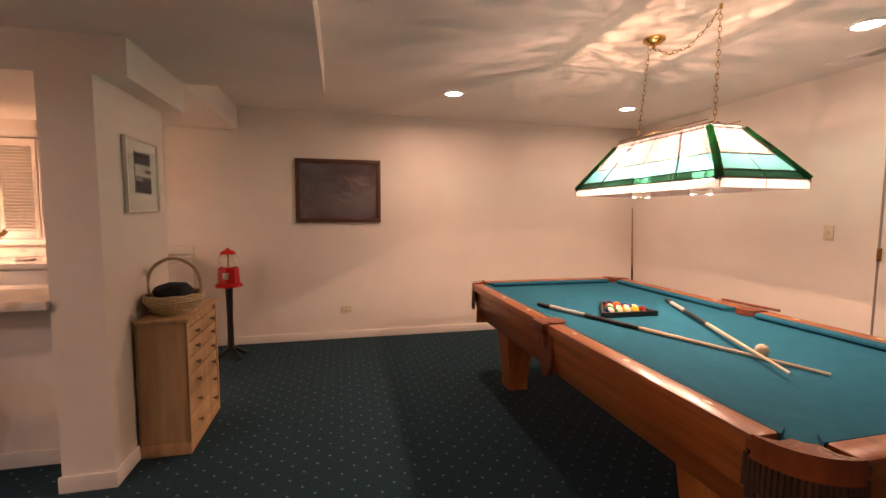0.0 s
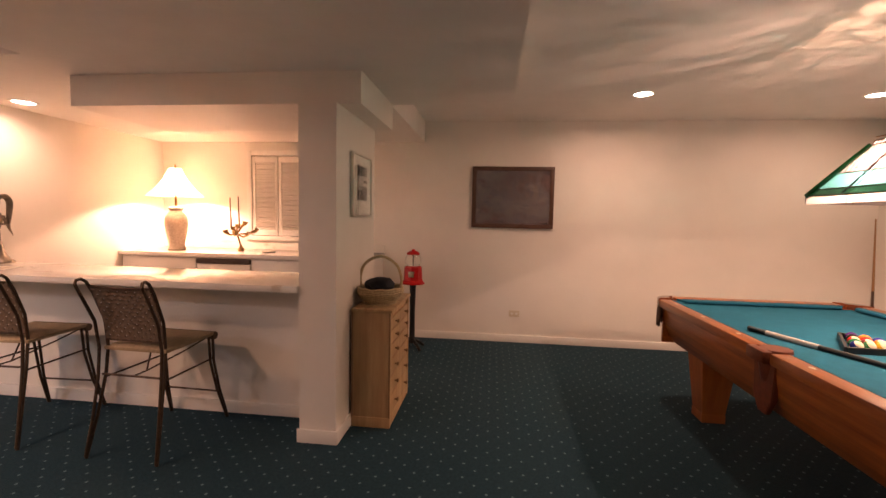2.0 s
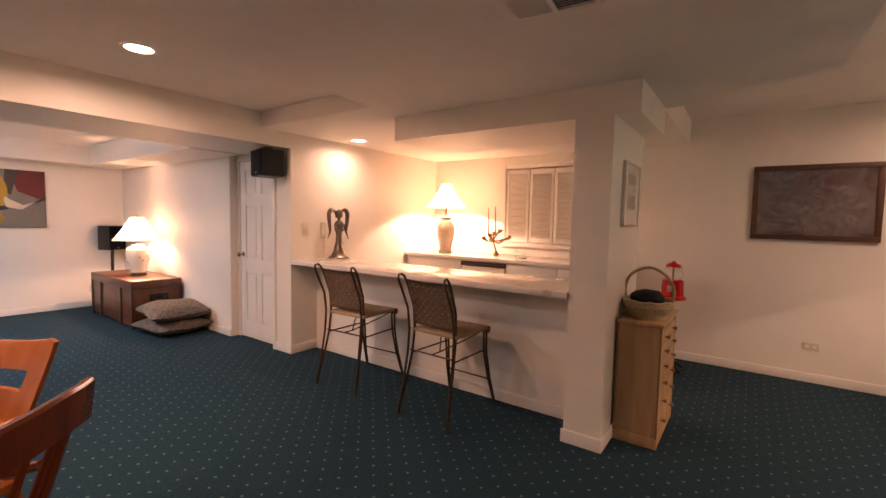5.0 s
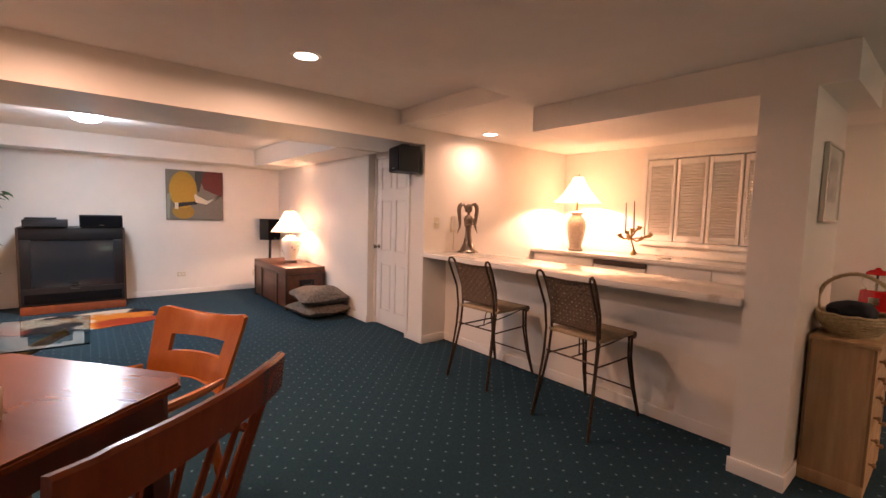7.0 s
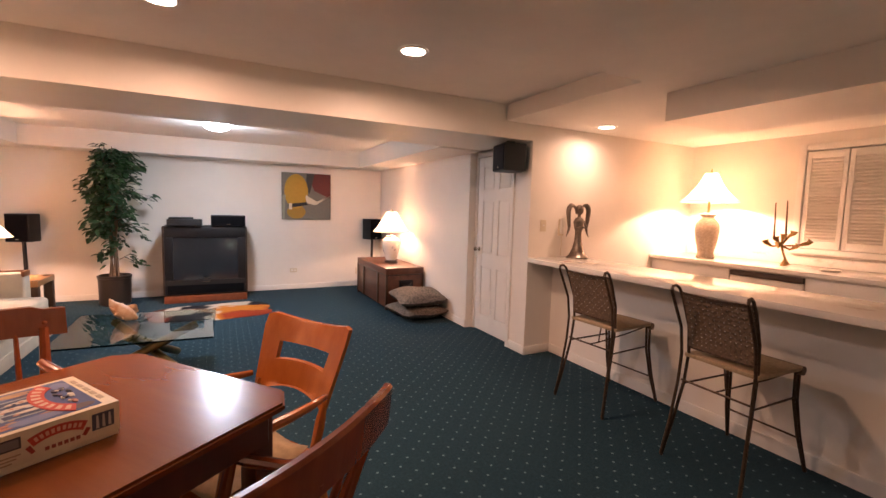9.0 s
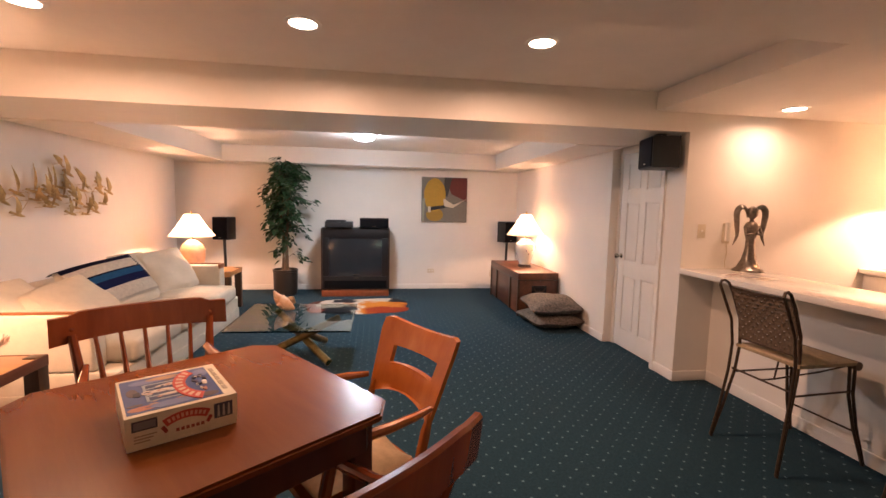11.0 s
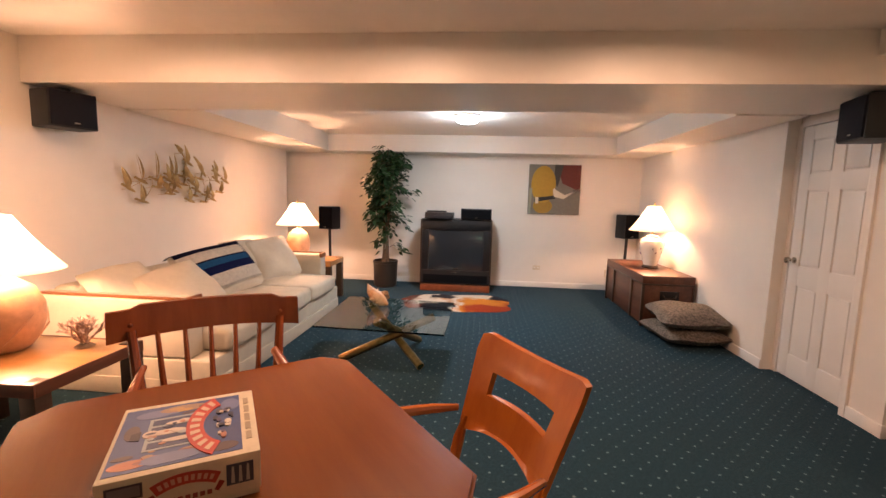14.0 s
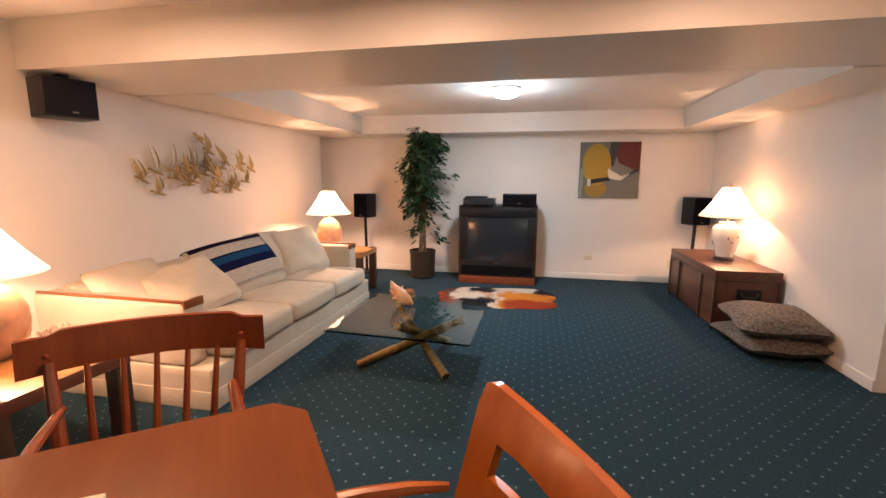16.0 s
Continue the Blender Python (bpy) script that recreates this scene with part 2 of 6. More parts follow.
# ---- mesh tools ----
def bm_box(bm, x0, x1, y0, y1, z0, z1, bevel=0.0):
    got = bmesh.ops.create_cube(bm, size=1.0)["verts"]
    for v in got:
        v.co = Vector((x0 + (v.co.x + 0.5) * (x1 - x0), y0 + (v.co.y + 0.5) * (y1 - y0), z0 + (v.co.z + 0.5) * (z1 - z0)))
    if bevel:
        edges = {e for v in got for e in v.link_edges}
        bmesh.ops.bevel(bm, geom=list(edges), offset=bevel, segments=2, affect="EDGES", profile=0.6)
    return got


def boxes(*sizes, bevel=0.0):
    bm = bmesh.new()
    for s in sizes:
        bm_box(bm, *s, bevel=bevel)
    return bm


def ring(bm, centre, u, v, ru, rv, n):
    return [bm.verts.new(centre + u * (ru * math.cos(2 * math.pi * i / n)) + v * (rv * math.sin(2 * math.pi * i / n))) for i in range(n)]


def bridge(bm, a, b):
    n = len(a)
    for i in range(n):
        bm.faces.new((a[i], a[(i + 1) % n], b[(i + 1) % n], b[i]))


def bm_tube(bm, points, radii, n=8, flat=1.0):
    """A closed round bar along points."""
    pts = [Vector(p) for p in points]
    if not hasattr(radii, "__len__"):
        radii = [radii] * len(pts)
    last, u = None, None
    for i, p in enumerate(pts):
        d = (pts[min(i + 1, len(pts) - 1)] - pts[max(i - 1, 0)]).normalized()
        if u is None:
            u = d.orthogonal().normalized()
        u = (u - d * u.dot(d)).normalized()
        r = ring(bm, p, u, d.cross(u), radii[i], radii[i] * flat, n)
        if last:
            bridge(bm, last, r)
        else:
            bm.faces.new(r[::-1])
        last = r
    bm.faces.new(last)
    return bm


def smoothed(points, radii, k=4):
    """More points and radii along the smooth curve through the given ones."""
    p = [Vector(q) for q in points]
    p = [p[0] * 2 - p[1]] + p + [p[-1] * 2 - p[-2]]
    pts, rad = [], []
    for i in range(1, len(p) - 2):
        for j in range(k):
            t = j / k
            a, b, c, d = p[i - 1:i + 3]
            pts.append(0.5 * (2 * b + (c - a) * t + (2 * a - 5 * b + 4 * c - d) * t * t + (3 * b - a - 3 * c + d) * t ** 3))
            rad.append(radii[i - 1] + (radii[i] - radii[i - 1]) * t)
    return pts + [p[-2]], rad + [radii[-1]]


def tube(points, radii, n=8, flat=1.0):
    return bm_tube(bmesh.new(), points, radii, n, flat)


def bm_lathe(bm, profile, n=24, at=(0, 0), closed=True):
    last = None
    c = Vector((at[0], at[1], 0))
    for r, z in profile:
        now = ring(bm, c + Vector((0, 0, z)), Vector((1, 0, 0)), Vector((0, 1, 0)), max(r, 0.0005), max(r, 0.0005), n)
        if last:
            bridge(bm, last, now)
        elif closed:
            bm.faces.new(now[::-1])
        last = now
    if closed:
        bm.faces.new(last)
    return bm


def lathe(profile, n=24, at=(0, 0), closed=True):
    return bm_lathe(bmesh.new(), profile, n, at, closed)


def bm_prism(bm, outline, z0, z1, bevel=0.0):
    low = [bm.verts.new((x, y, z0)) for x, y in outline]
    high = [bm.verts.new((x, y, z1)) for x, y in outline]
    faces = [bm.faces.new(low[::-1]), bm.faces.new(high)]
    bridge(bm, low, high)
    if bevel:
        edges = [e for e in faces[1].edges] + [e for e in faces[0].edges]
        bmesh.ops.bevel(bm, geom=edges, offset=bevel, segments=2, affect="EDGES")
    return bm


def prism(outline, z0, z1, bevel=0.0):
    return bm_prism(bmesh.new(), outline, z0, z1, bevel)


def moved(bm, m):
    bmesh.ops.transform(bm, matrix=m, verts=bm.verts)
    return bm


def mesh_of(bm, name, mat, smooth=True):
    me = bpy.data.meshes.new(name)
    bmesh.ops.recalc_face_normals(bm, faces=bm.faces)
    bm.to_mesh(me)
    bm.free()
    me.materials.append(mat)
    if smooth:
        me.shade_smooth()
        me.set_sharp_from_angle(angle=radians(35))
    return me


def part(name, bm, mat, parent, label=""):
    ob = new(name, mesh_of(bm, name, mat))
    ob.parent = parent
    return tagged(ob, label)


def thing(name, label, category, at=(0, 0, 0), turn=0.0, group="", kind=""):
    ob = new(name)
    ob.empty_display_size = 0.05
    ob.matrix_basis = pose(*at, 0, 0, turn)
    return tagged(ob, label, category, group, kind)


def solid(name, bm, mat, label, category, at=(0, 0, 0), turn=0.0, group="", kind=""):
    ob = new(name, mesh_of(bm, name, mat))
    ob.matrix_basis = pose(*at, 0, 0, turn)
    return tagged(ob, label, category, group, kind)


def structure(name, bm, mat, label="", category=""):
    return solid(name, bm, mat, label or name.replace("_", " "), category or name.split("_")[0], kind="structure")


def arc(cx, cy, r, a0, a1, n):
    return [(cx + r * math.cos(radians(a0 + (a1 - a0) * i / n)), cy + r * math.sin(radians(a0 + (a1 - a0) * i / n))) for i in range(n + 1)]


def pillow_mesh(w, d, h, seed, n=14, pinch=0.35):
    """A stuffed cushion lying flat: full in the middle, drawn in along its sides."""
    rnd = random.Random(seed)
    bm = bmesh.new()
    grid = {}
    ph = [rnd.uniform(0, 6.28) for _ in range(4)]
    for s in (1, -1):
        for i in range(n + 1):
            for j in range(n + 1):
                a, b = 2 * i / n - 1, 2 * j / n - 1
                if s == -1 and (i in (0, n) or j in (0, n)):
                    grid[s, i, j] = grid[1, i, j]
                    continue
                full = ((1 - a * a) * (1 - b * b)) ** 0.42
                x = a * w / 2 * (1 - pinch * 0.16 * (1 - b * b))
                y = b * d / 2 * (1 - pinch * 0.16 * (1 - a * a))
                x, y = x * (1 - 0.09 * (a * b) ** 4), y * (1 - 0.09 * (a * b) ** 4)
                z = s * h / 2 * full * (1 + 0.10 * math.sin(3 * a + ph[0]) * math.sin(3.5 * b + ph[1])) + 0.012 * math.sin(5 * a + ph[2]) * math.sin(4 * b + ph[3])
                grid[s, i, j] = bm.verts.new((x, y, z))
    for s in (1, -1):
        for i in range(n):
            for j in range(n):
                bm.faces.new([grid[s, *k] for k in ((i, j), (i + 1, j), (i + 1, j + 1), (i, j + 1))])
    return bm


M_GRILLE = material("grille_cloth", (0.004, 0.004, 0.005), 0.9, vary=0.2, scale=60, spec=0.1)
M_NAVYGRILLE = material("grille_cloth_blue", (0.006, 0.007, 0.012), 0.7, vary=0.2, scale=60, spec=0.2)

# ---- the shell ----
structure("floor", boxes((-9.0, 4.0, -4.0, 5.4, -0.08, 0.0)), M_CARPET, "dark teal carpet with small pale woven dots", "carpet floor")
WX0, WX1, WZ0, WZ1 = -3.08, -1.77, 1.14, 2.09
structure("wall_north", boxes((X_BAR - 0.12, WX0, Y_FAR, Y_FAR + 0.16, 0, 2.7), (WX1, X_EAST + 0.15, Y_FAR, Y_FAR + 0.16, 0, 2.7),
                              (WX0, WX1, Y_FAR, Y_FAR + 0.16, 0, WZ0), (WX0, WX1, Y_FAR, Y_FAR + 0.16, WZ1, 2.7),
                              (WX0 - 0.1, WX1 + 0.1, Y_FAR + 0.16, Y_FAR + 0.22, WZ0 - 0.1, WZ1 + 0.1)), M_WALL, "cream painted plaster wall behind pool table and bar", "wall")
structure("wall_east", boxes((X_EAST, X_EAST + 0.15, Y_SOUTH, 1.60, 0, 2.7), (X_EAST, X_EAST + 0.15, 2.42, Y_FAR, 0, 2.7),
                             (X_EAST, X_EAST + 0.15, 1.60, 2.42, 2.05, 2.7)), M_WALL, "cream painted wall beside the pool table", "wall")
structure("wall_south", boxes((-8.05, X_EAST + 0.15, Y_SOUTH - 0.15, Y_SOUTH, 0, 2.7)), M_WALL, "cream painted long wall behind the sofa", "wall")
structure("wall_alcove", boxes((-8.53, -8.0, -3.85, -3.7, 0, 2.7), (-8.20, -8.05, -3.7, Y_SOUTH, 0, 2.7)), M_WALL, "cream painted wall of the corner recess", "wall")
structure("wall_west", boxes((X_TV - 0.15, X_TV, -3.85, Y_TV + 0.3, 0, 2.7)), M_WALL, "cream painted wall behind the television", "wall")
structure("wall_television_room", boxes((X_TV, -5.33, Y_TV, Y_TV + 0.2, 0, 2.7)), M_WALL, "cream painted wall beside the wooden trunk", "wall")
structure("wall_closet", boxes((-5.33, -5.29, Y_DOOR + 0.06, Y_DOOR + 0.2, 0, 2.7), (-4.53, X_BAR, Y_DOOR - 0.06, Y_DOOR + 0.14, 0, 2.7), (-5.33, -4.53, Y_DOOR, Y_DOOR + 0.14, 2.06, 2.7)), M_WALL, "cream painted wall round the closet door", "wall")
structure("wall_bar_side", boxes((X_BAR - 0.12, X_BAR, Y_DOOR + 0.14, Y_FAR, 0, 2.7)), M_WALL, "cream painted wall at the end of the bar", "wall")
structure("wall_pillar", boxes((-1.36, -1.127, 2.61, Y_BOX, 0, Z_BOX)), M_WALL, "short cream painted wall at the bar's end", "wall")

structure("ceiling_low", boxes((X_TRAY, X_POOL, Y_SOUTH, Y_BOX, Z_LOW, 2.62), (X_BAR, X_TRAY, Y_TRAY, Y_BOX, Z_LOW, 2.62), (X_BAR, -1.0, Y_BOX, Y_FAR, Z_LOW, 2.62)), M_CEIL, "low white painted ceiling over bar and table", "ceiling")
structure("ceiling_tray", boxes((X_BAR, X_TRAY, Y_SOUTH, Y_TRAY, Z_TRAY, 2.62)), M_CEIL, "raised white strip of ceiling with downlights", "ceiling")
structure("ceiling_pool", boxes((X_POOL, X_EAST, Y_SOUTH, Y_FAR, Z_POOL, 2.62), (-1.0, X_POOL, Y_BOX, Y_FAR, Z_POOL, 2.62)), M_CEIL, "raised white ceiling over the pool table", "ceiling")
structure("ceiling_beam", boxes((-5.10, X_BAR, Y_SOUTH, Y_DOOR - 0.06, Z_BEAM, 2.62)), M_WALL, "broad boxed-in ceiling beam painted cream", "beam")
for nm, sz in (("soffit_north", (-8.53, -5.10, 2.03, Y_TV, Z_SOFFIT, 2.62)), ("soffit_south", (-8.53, -5.10, Y_SOUTH, -2.28, Z_SOFFIT, 2.62)), ("soffit_west", (-8.53, -8.10, -2.28, 2.03, Z_SOFFIT, 2.62)), ("soffit_alcove", (-8.53, -8.05, -3.7, Y_SOUTH, Z_SOFFIT, 2.62))):
    structure(nm, boxes(sz), M_WALL, "lowered ceiling border round the television room", "soffit")
structure("ceiling_television_room", boxes((-8.10, -5.10, -2.28, 2.03, Z_TVTRAY, 2.62)), M_CEIL, "raised white ceiling of the television room", "ceiling")
structure("soffit_bar", boxes((-2.88, -0.99, 2.64, Y_BOX, Z_BOX, Z_LOW)), M_WALL, "boxed cream soffit hanging over the bar", "soffit")

BH, BT = 0.085, 0.013


def skirting(x0, x1, y0, y1):
    structure("baseboard", boxes((x0, x1, y0, y1, 0, BH), bevel=0.004), M_TRIM, "white painted baseboard along the carpet", "baseboard")


skirting(X_POOL - 3.0, X_EAST - BT, Y_FAR - BT, Y_FAR)
skirting(X_EAST - BT, X_EAST, 2.5, Y_FAR - BT)
skirting(X_TV + BT, -5.33, Y_TV - BT, Y_TV)
skirting(X_TV, X_TV + BT, -3.7, Y_TV)
skirting(-8.05, 3.6, Y_SOUTH, Y_SOUTH + BT)
skirting(-4.50, X_BAR, Y_DOOR - 0.06 - BT, Y_DOOR - 0.06)
skirting(X_BAR, X_BAR + BT, Y_DOOR - 0.06 - BT, 2.91)
skirting(-1.36 - BT, -1.127 + BT, 2.61 - BT, 2.61)
skirting(-1.127, -1.127 + BT, 2.61, Y_BOX)


# ---- doors, window shutters ----
def panel_door(name, w, h, label):
    """A six-panel door standing in the x-z plane, hinge at x = w, its face towards -y."""
    d = thing(name, label, "door", kind="structure")
    part("slab", boxes((0, w, 0.012, 0.04, 0.008, h)), M_TRIM, d)
    sx, mid = 0.105, 0.10
    pw = (w - 2 * sx - mid) / 2
    rows = [(0.20, 0.20 + 0.57), (0.93, 0.93 + 0.60), (1.66, h - 0.11)]
    bars = [(0, sx, 0, 0.012, 0.008, h), (w - sx, w, 0, 0.012, 0.008, h), (sx + pw, sx + pw + mid, 0, 0.012, 0.008, h)]
    part("stile_frame", boxes(*bars, *[(sx, w - sx, 0.0005, 0.012, a, b) for a, b in ((0.008, 0.20), (0.77, 0.93), (1.53, 1.66), (h - 0.11, h))], bevel=0.002), M_TRIM, d)
    for a, b in rows:
        for x in (sx, sx + pw + mid):
            part("panel", boxes((x + 0.016, x + pw - 0.016, 0.003, 0.014, a + 0.016, b - 0.016), bevel=0.006), M_TRIM, d)
    return d


d1 = panel_door("door_1", 0.74, 2.03, "closed white six-panel closet door with nickel knob")
d1.matrix_basis = pose(-5.28, Y_DOOR, 0)
knob = part("door_knob", moved(lathe([(0.026, 0), (0.026, 0.006), (0.010, 0.010), (0.010, 0.035), (0.022, 0.042), (0.028, 0.055), (0.024, 0.068), (0.008, 0.073)], 20), pose(0.055, 0.0, 0.97, 90)), M_CHROME, d1, "satin nickel round knob")
structure("trim_door", boxes((-5.33, -5.285, Y_DOOR - 0.012, Y_DOOR + 0.03, 0, 2.06), (-4.535, -4.49, Y_DOOR - 0.078, Y_DOOR + 0.03, 0, 2.06), (-5.285, -4.535, Y_DOOR - 0.012, Y_DOOR + 0.03, 2.035, 2.07)), M_TRIM, "cream painted door casing", "trim")
d2 = panel_door("door_2", 0.80, 2.03, "closed white panelled door beside the pool table")
d2.matrix_basis = pose(X_EAST + 0.01, 2.41, 0, 0, 0, -90)
for z in (1.13, 1.88, 0.25):
    part("hinge", boxes((-0.012, 0.012, -0.013, 0.002, z - 0.045, z + 0.045), bevel=0.002), M_ANTIQUE, d2, "dull brass hinge")


def shutters():
    w = thing("window_1", "closed cream louvred folding shutters in a recess", "shutter", (0, Y_FAR, 0), kind="structure")
    part("window_frame", boxes((WX0 - 0.06, WX0, -0.02, 0.03, WZ0 - 0.06, WZ1 + 0.06), (WX1, WX1 + 0.06, -0.02, 0.03, WZ0 - 0.06, WZ1 + 0.06), (WX0, WX1, -0.02, 0.03, WZ1, WZ1 + 0.06), bevel=0.004), M_TRIM, w)
    part("window_sill", boxes((WX0 - 0.08, WX1 + 0.08, -0.045, 0.05, WZ0 - 0.05, WZ0), bevel=0.006), M_TRIM, w)
    n, gap = 4, 0.006
    pitch = (WZ1 - WZ0 - 0.172) / round((WZ1 - WZ0 - 0.172) / 0.03)
    pw = (WX1 - WX0) / n
    for k in range(n):
        a, b = WX0 + k * pw + gap, WX0 + (k + 1) * pw - gap
        leaf = part("shutter_leaf", boxes((a, a + 0.035, -0.008, 0.020, WZ0 + 0.005, WZ1 - 0.012), (b - 0.035, b, -0.008, 0.020, WZ0 + 0.005, WZ1 - 0.012), (a + 0.035, b - 0.035, -0.007, 0.019, WZ0 + 0.005, WZ0 + 0.075),
                                          (a + 0.035, b - 0.035, -0.007, 0.019, WZ1 - 0.075, WZ1 - 0.012), bevel=0.002), M_TRIM, w)
        z, me = WZ0 + 0.085, None
        while z < WZ1 - 0.082:
            if me is None:
                bm = moved(boxes((-(b - a) / 2 + 0.036, (b - a) / 2 - 0.036, -0.019, 0.019, -0.003, 0.003)), pose(0, 0, 0, -40))
                me = mesh_of(bm, "slat", M_TRIM)
            s = new("slat", me)
            s.parent = leaf
            s.location = ((a + b) / 2, 0.006, z)
            z += pitch


shutters()


# ---- ceiling fittings ----
def downlight(x, y, z):
    d = thing("downlight", "lit round recessed ceiling downlight with white rim", "ceiling light", (x, y, z), group="recessed downlights")
    bm = bmesh.new()
    bm_lathe(bm, [(0.070, -0.0005), (0.074, -0.008), (0.092, -0.006), (0.096, -0.001)], 32, closed=False)
    part("trim_ring", bm, M_TRIM, d)
    part("lens", lathe([(0.071, -0.001), (0.071, -0.005)], 32), M_LENS, d, "glowing white lens")


for spot in DOWNLIGHTS:
    downlight(*spot)

dome = thing("dome_light", "lit round frosted dome ceiling light", "ceiling light", (-6.5, -0.09, Z_TVTRAY))
part("base_plate", lathe([(0.15, 0), (0.15, -0.02), (0.14, -0.028)], 32), M_TRIM, dome)
part("diffuser", lathe([(0.138, -0.028), (0.136, -0.05), (0.115, -0.075), (0.07, -0.092), (0.01, -0.098)], 32), M_DOME, dome, "glowing frosted glass")


def ceiling_vent(at, turn, w, d):
    v = thing("ceiling_vent", "white metal ceiling air register with slats", "vent", at, turn)
    part("frame", boxes((-w / 2, w / 2, -d / 2, -d / 2 + 0.025, -0.012, 0), (-w / 2, w / 2, d / 2 - 0.025, d / 2, -0.012, 0), (-w / 2, -w / 2 + 0.025, -d / 2 + 0.025, d / 2 - 0.025, -0.012, 0),
                        (w / 2 - 0.025, w / 2, -d / 2 + 0.025, d / 2 - 0.025, -0.012, 0), (-0.01, 0.01, -d / 2 + 0.025, d / 2 - 0.025, -0.012, 0)), M_TRIM, v)
    # black sheet standing for the shade inside the duct
    part("duct_shade", boxes((-w / 2 + 0.02, w / 2 - 0.02, -d / 2 + 0.02, d / 2 - 0.02, -0.003, -0.001)), M_BLACK, v)
    y = -d / 2 + 0.035
    while y < d / 2 - 0.03:
        for s in (-1, 1):
            part("slat", moved(boxes((-w / 4 + 0.018, w / 4 - 0.008, -0.009, 0.009, -0.001, 0.001)), pose(s * (w / 4), y, -0.008, 35 * s)), M_TRIM, v)
        y += 0.018


ceiling_vent((-1.10, 1.525, Z_LOW), 6, 0.35, 0.20)
ceiling_vent((3.45, 2.45, Z_POOL), 90, 0.36, 0.16)


# ---- pool room ----
TX, TY, TZ = 1.875, 2.385, 0.80
M_FRINGE = plain("fringe_leather", (0.06, 0.026, 0.012), 0.5)
M_CORNER = wood("corner_wood", (0.17, 0.040, 0.010), (0.27, 0.072, 0.018), 0.18, (1, 1, 0.3), 14, 0.6)
pt = thing("pool_table", "honey oak pool table with blue felt and fringed pockets", "pool table", (TX, TY, 0))
W2, L2 = 0.765, 1.46
RW = 0.135
bed_z = TZ - 0.035
part("bed", boxes((-W2 + RW - 0.03, W2 - RW + 0.03, -L2 + RW - 0.03, L2 - RW + 0.03, bed_z - 0.05, bed_z)), M_FELT, pt, "blue felt playing surface")


def rail(x0, x1, y0, y1):
    return boxes((x0, x1, y0, y1, TZ - 0.06, TZ), bevel=0.016)


PK = 0.075
for s in (-1, 1):
    for a, b in ((-L2 + 0.16, -PK), (PK, L2 - 0.16)):
        x0, x1 = sorted((s * W2, s * (W2 - RW + 0.04)))
        r = part("rail", rail(x0, x1, a, b), M_OAK, pt, "polished oak rail")
        for k in range(3):
            yy = a + (b - a) * (k + 0.5) / 3
            part("sight", moved(prism([(-0.012, 0), (0, -0.022), (0.012, 0), (0, 0.022)], 0, 0.0015), pose(s * (W2 - 0.05), yy, TZ)), M_IVORY, r, "ivory inlay mark")
        xa, xb = s * (W2 - RW + 0.04), s * (W2 - RW - 0.012)
        bm = bmesh.new()
        prof = [(xa, TZ - 0.004), (xb, TZ - 0.008), (xb, TZ - 0.022), (xa, bed_z - 0.01)]
        lo = [bm.verts.new((x, a + (0.03 if x == xb else 0), z)) for x, z in prof]
        hi = [bm.verts.new((x, b - (0.03 if x == xb else 0), z)) for x, z in prof]
        bm.faces.new(lo), bm.faces.new(hi[::-1]), bridge(bm, lo, hi)
        part("cushion", bm, M_FELT, pt, "blue felt cushion")
    y0, y1 = sorted((s * L2, s * (L2 - RW + 0.04)))
    part("rail", rail(-W2 + 0.16, W2 - 0.16, y0, y1), M_OAK, pt, "polished oak rail")
    ya, yb = s * (L2 - RW + 0.04), s * (L2 - RW - 0.012)
    bm = bmesh.new()
    prof = [(ya, TZ - 0.004), (yb, TZ - 0.008), (yb, TZ - 0.022), (ya, bed_z - 0.01)]
    lo = [bm.verts.new((-W2 + 0.16 + (0.05 if y == yb else 0), y, z)) for y, z in prof]
    hi = [bm.verts.new((W2 - 0.16 - (0.05 if y == yb else 0), y, z)) for y, z in prof]
    bm.faces.new(lo), bm.faces.new(hi[::-1]), bridge(bm, lo, hi)
    part("cushion", bm, M_FELT, pt, "blue felt cushion")
    # side panel and end panel of the cabinet
    for nm, out, run in (("side_panel", W2 - 0.033, L2 - 0.17), ("end_panel", L2 - 0.033, W2 - 0.17)):
        bm, last = bmesh.new(), None
        sect = [(out - 0.11 * f ** 2.2, TZ - 0.062 - 0.285 * f) for f in (0, 0.15, 0.3, 0.5, 0.7, 0.85, 1)]
        sect += [(o - 0.022, z) for o, z in sect[::-1]]
        for e in (-run, run):
            now = [bm.verts.new((s * o, e, z) if nm == "side_panel" else (e, s * o, z)) for o, z in sect]
            if last:
                bridge(bm, last, now), bm.faces.new(now[::-1])
            else:
                bm.faces.new(now)
            last = now
        part(nm, bm, M_OAK, pt, "curved oak apron")
    pk = part("side_pocket", moved(bm_lathe(bmesh.new(), [(0.068, 0.003), (0.072, -0.02), (0.070, -0.06), (0.055, -0.15), (0.03, -0.20)], 16), pose(s * (W2 - 0.075), 0, TZ)), M_POCKET, pt, "brown leather side pocket")
    part("pocket_rim", boxes((s * (W2 - 0.01) - 0.035, s * (W2 - 0.01) + 0.012, -PK + 0.004, PK - 0.004, TZ - 0.06, TZ + 0.003), bevel=0.012), M_POCKET, pt, "dark wood pocket casting")
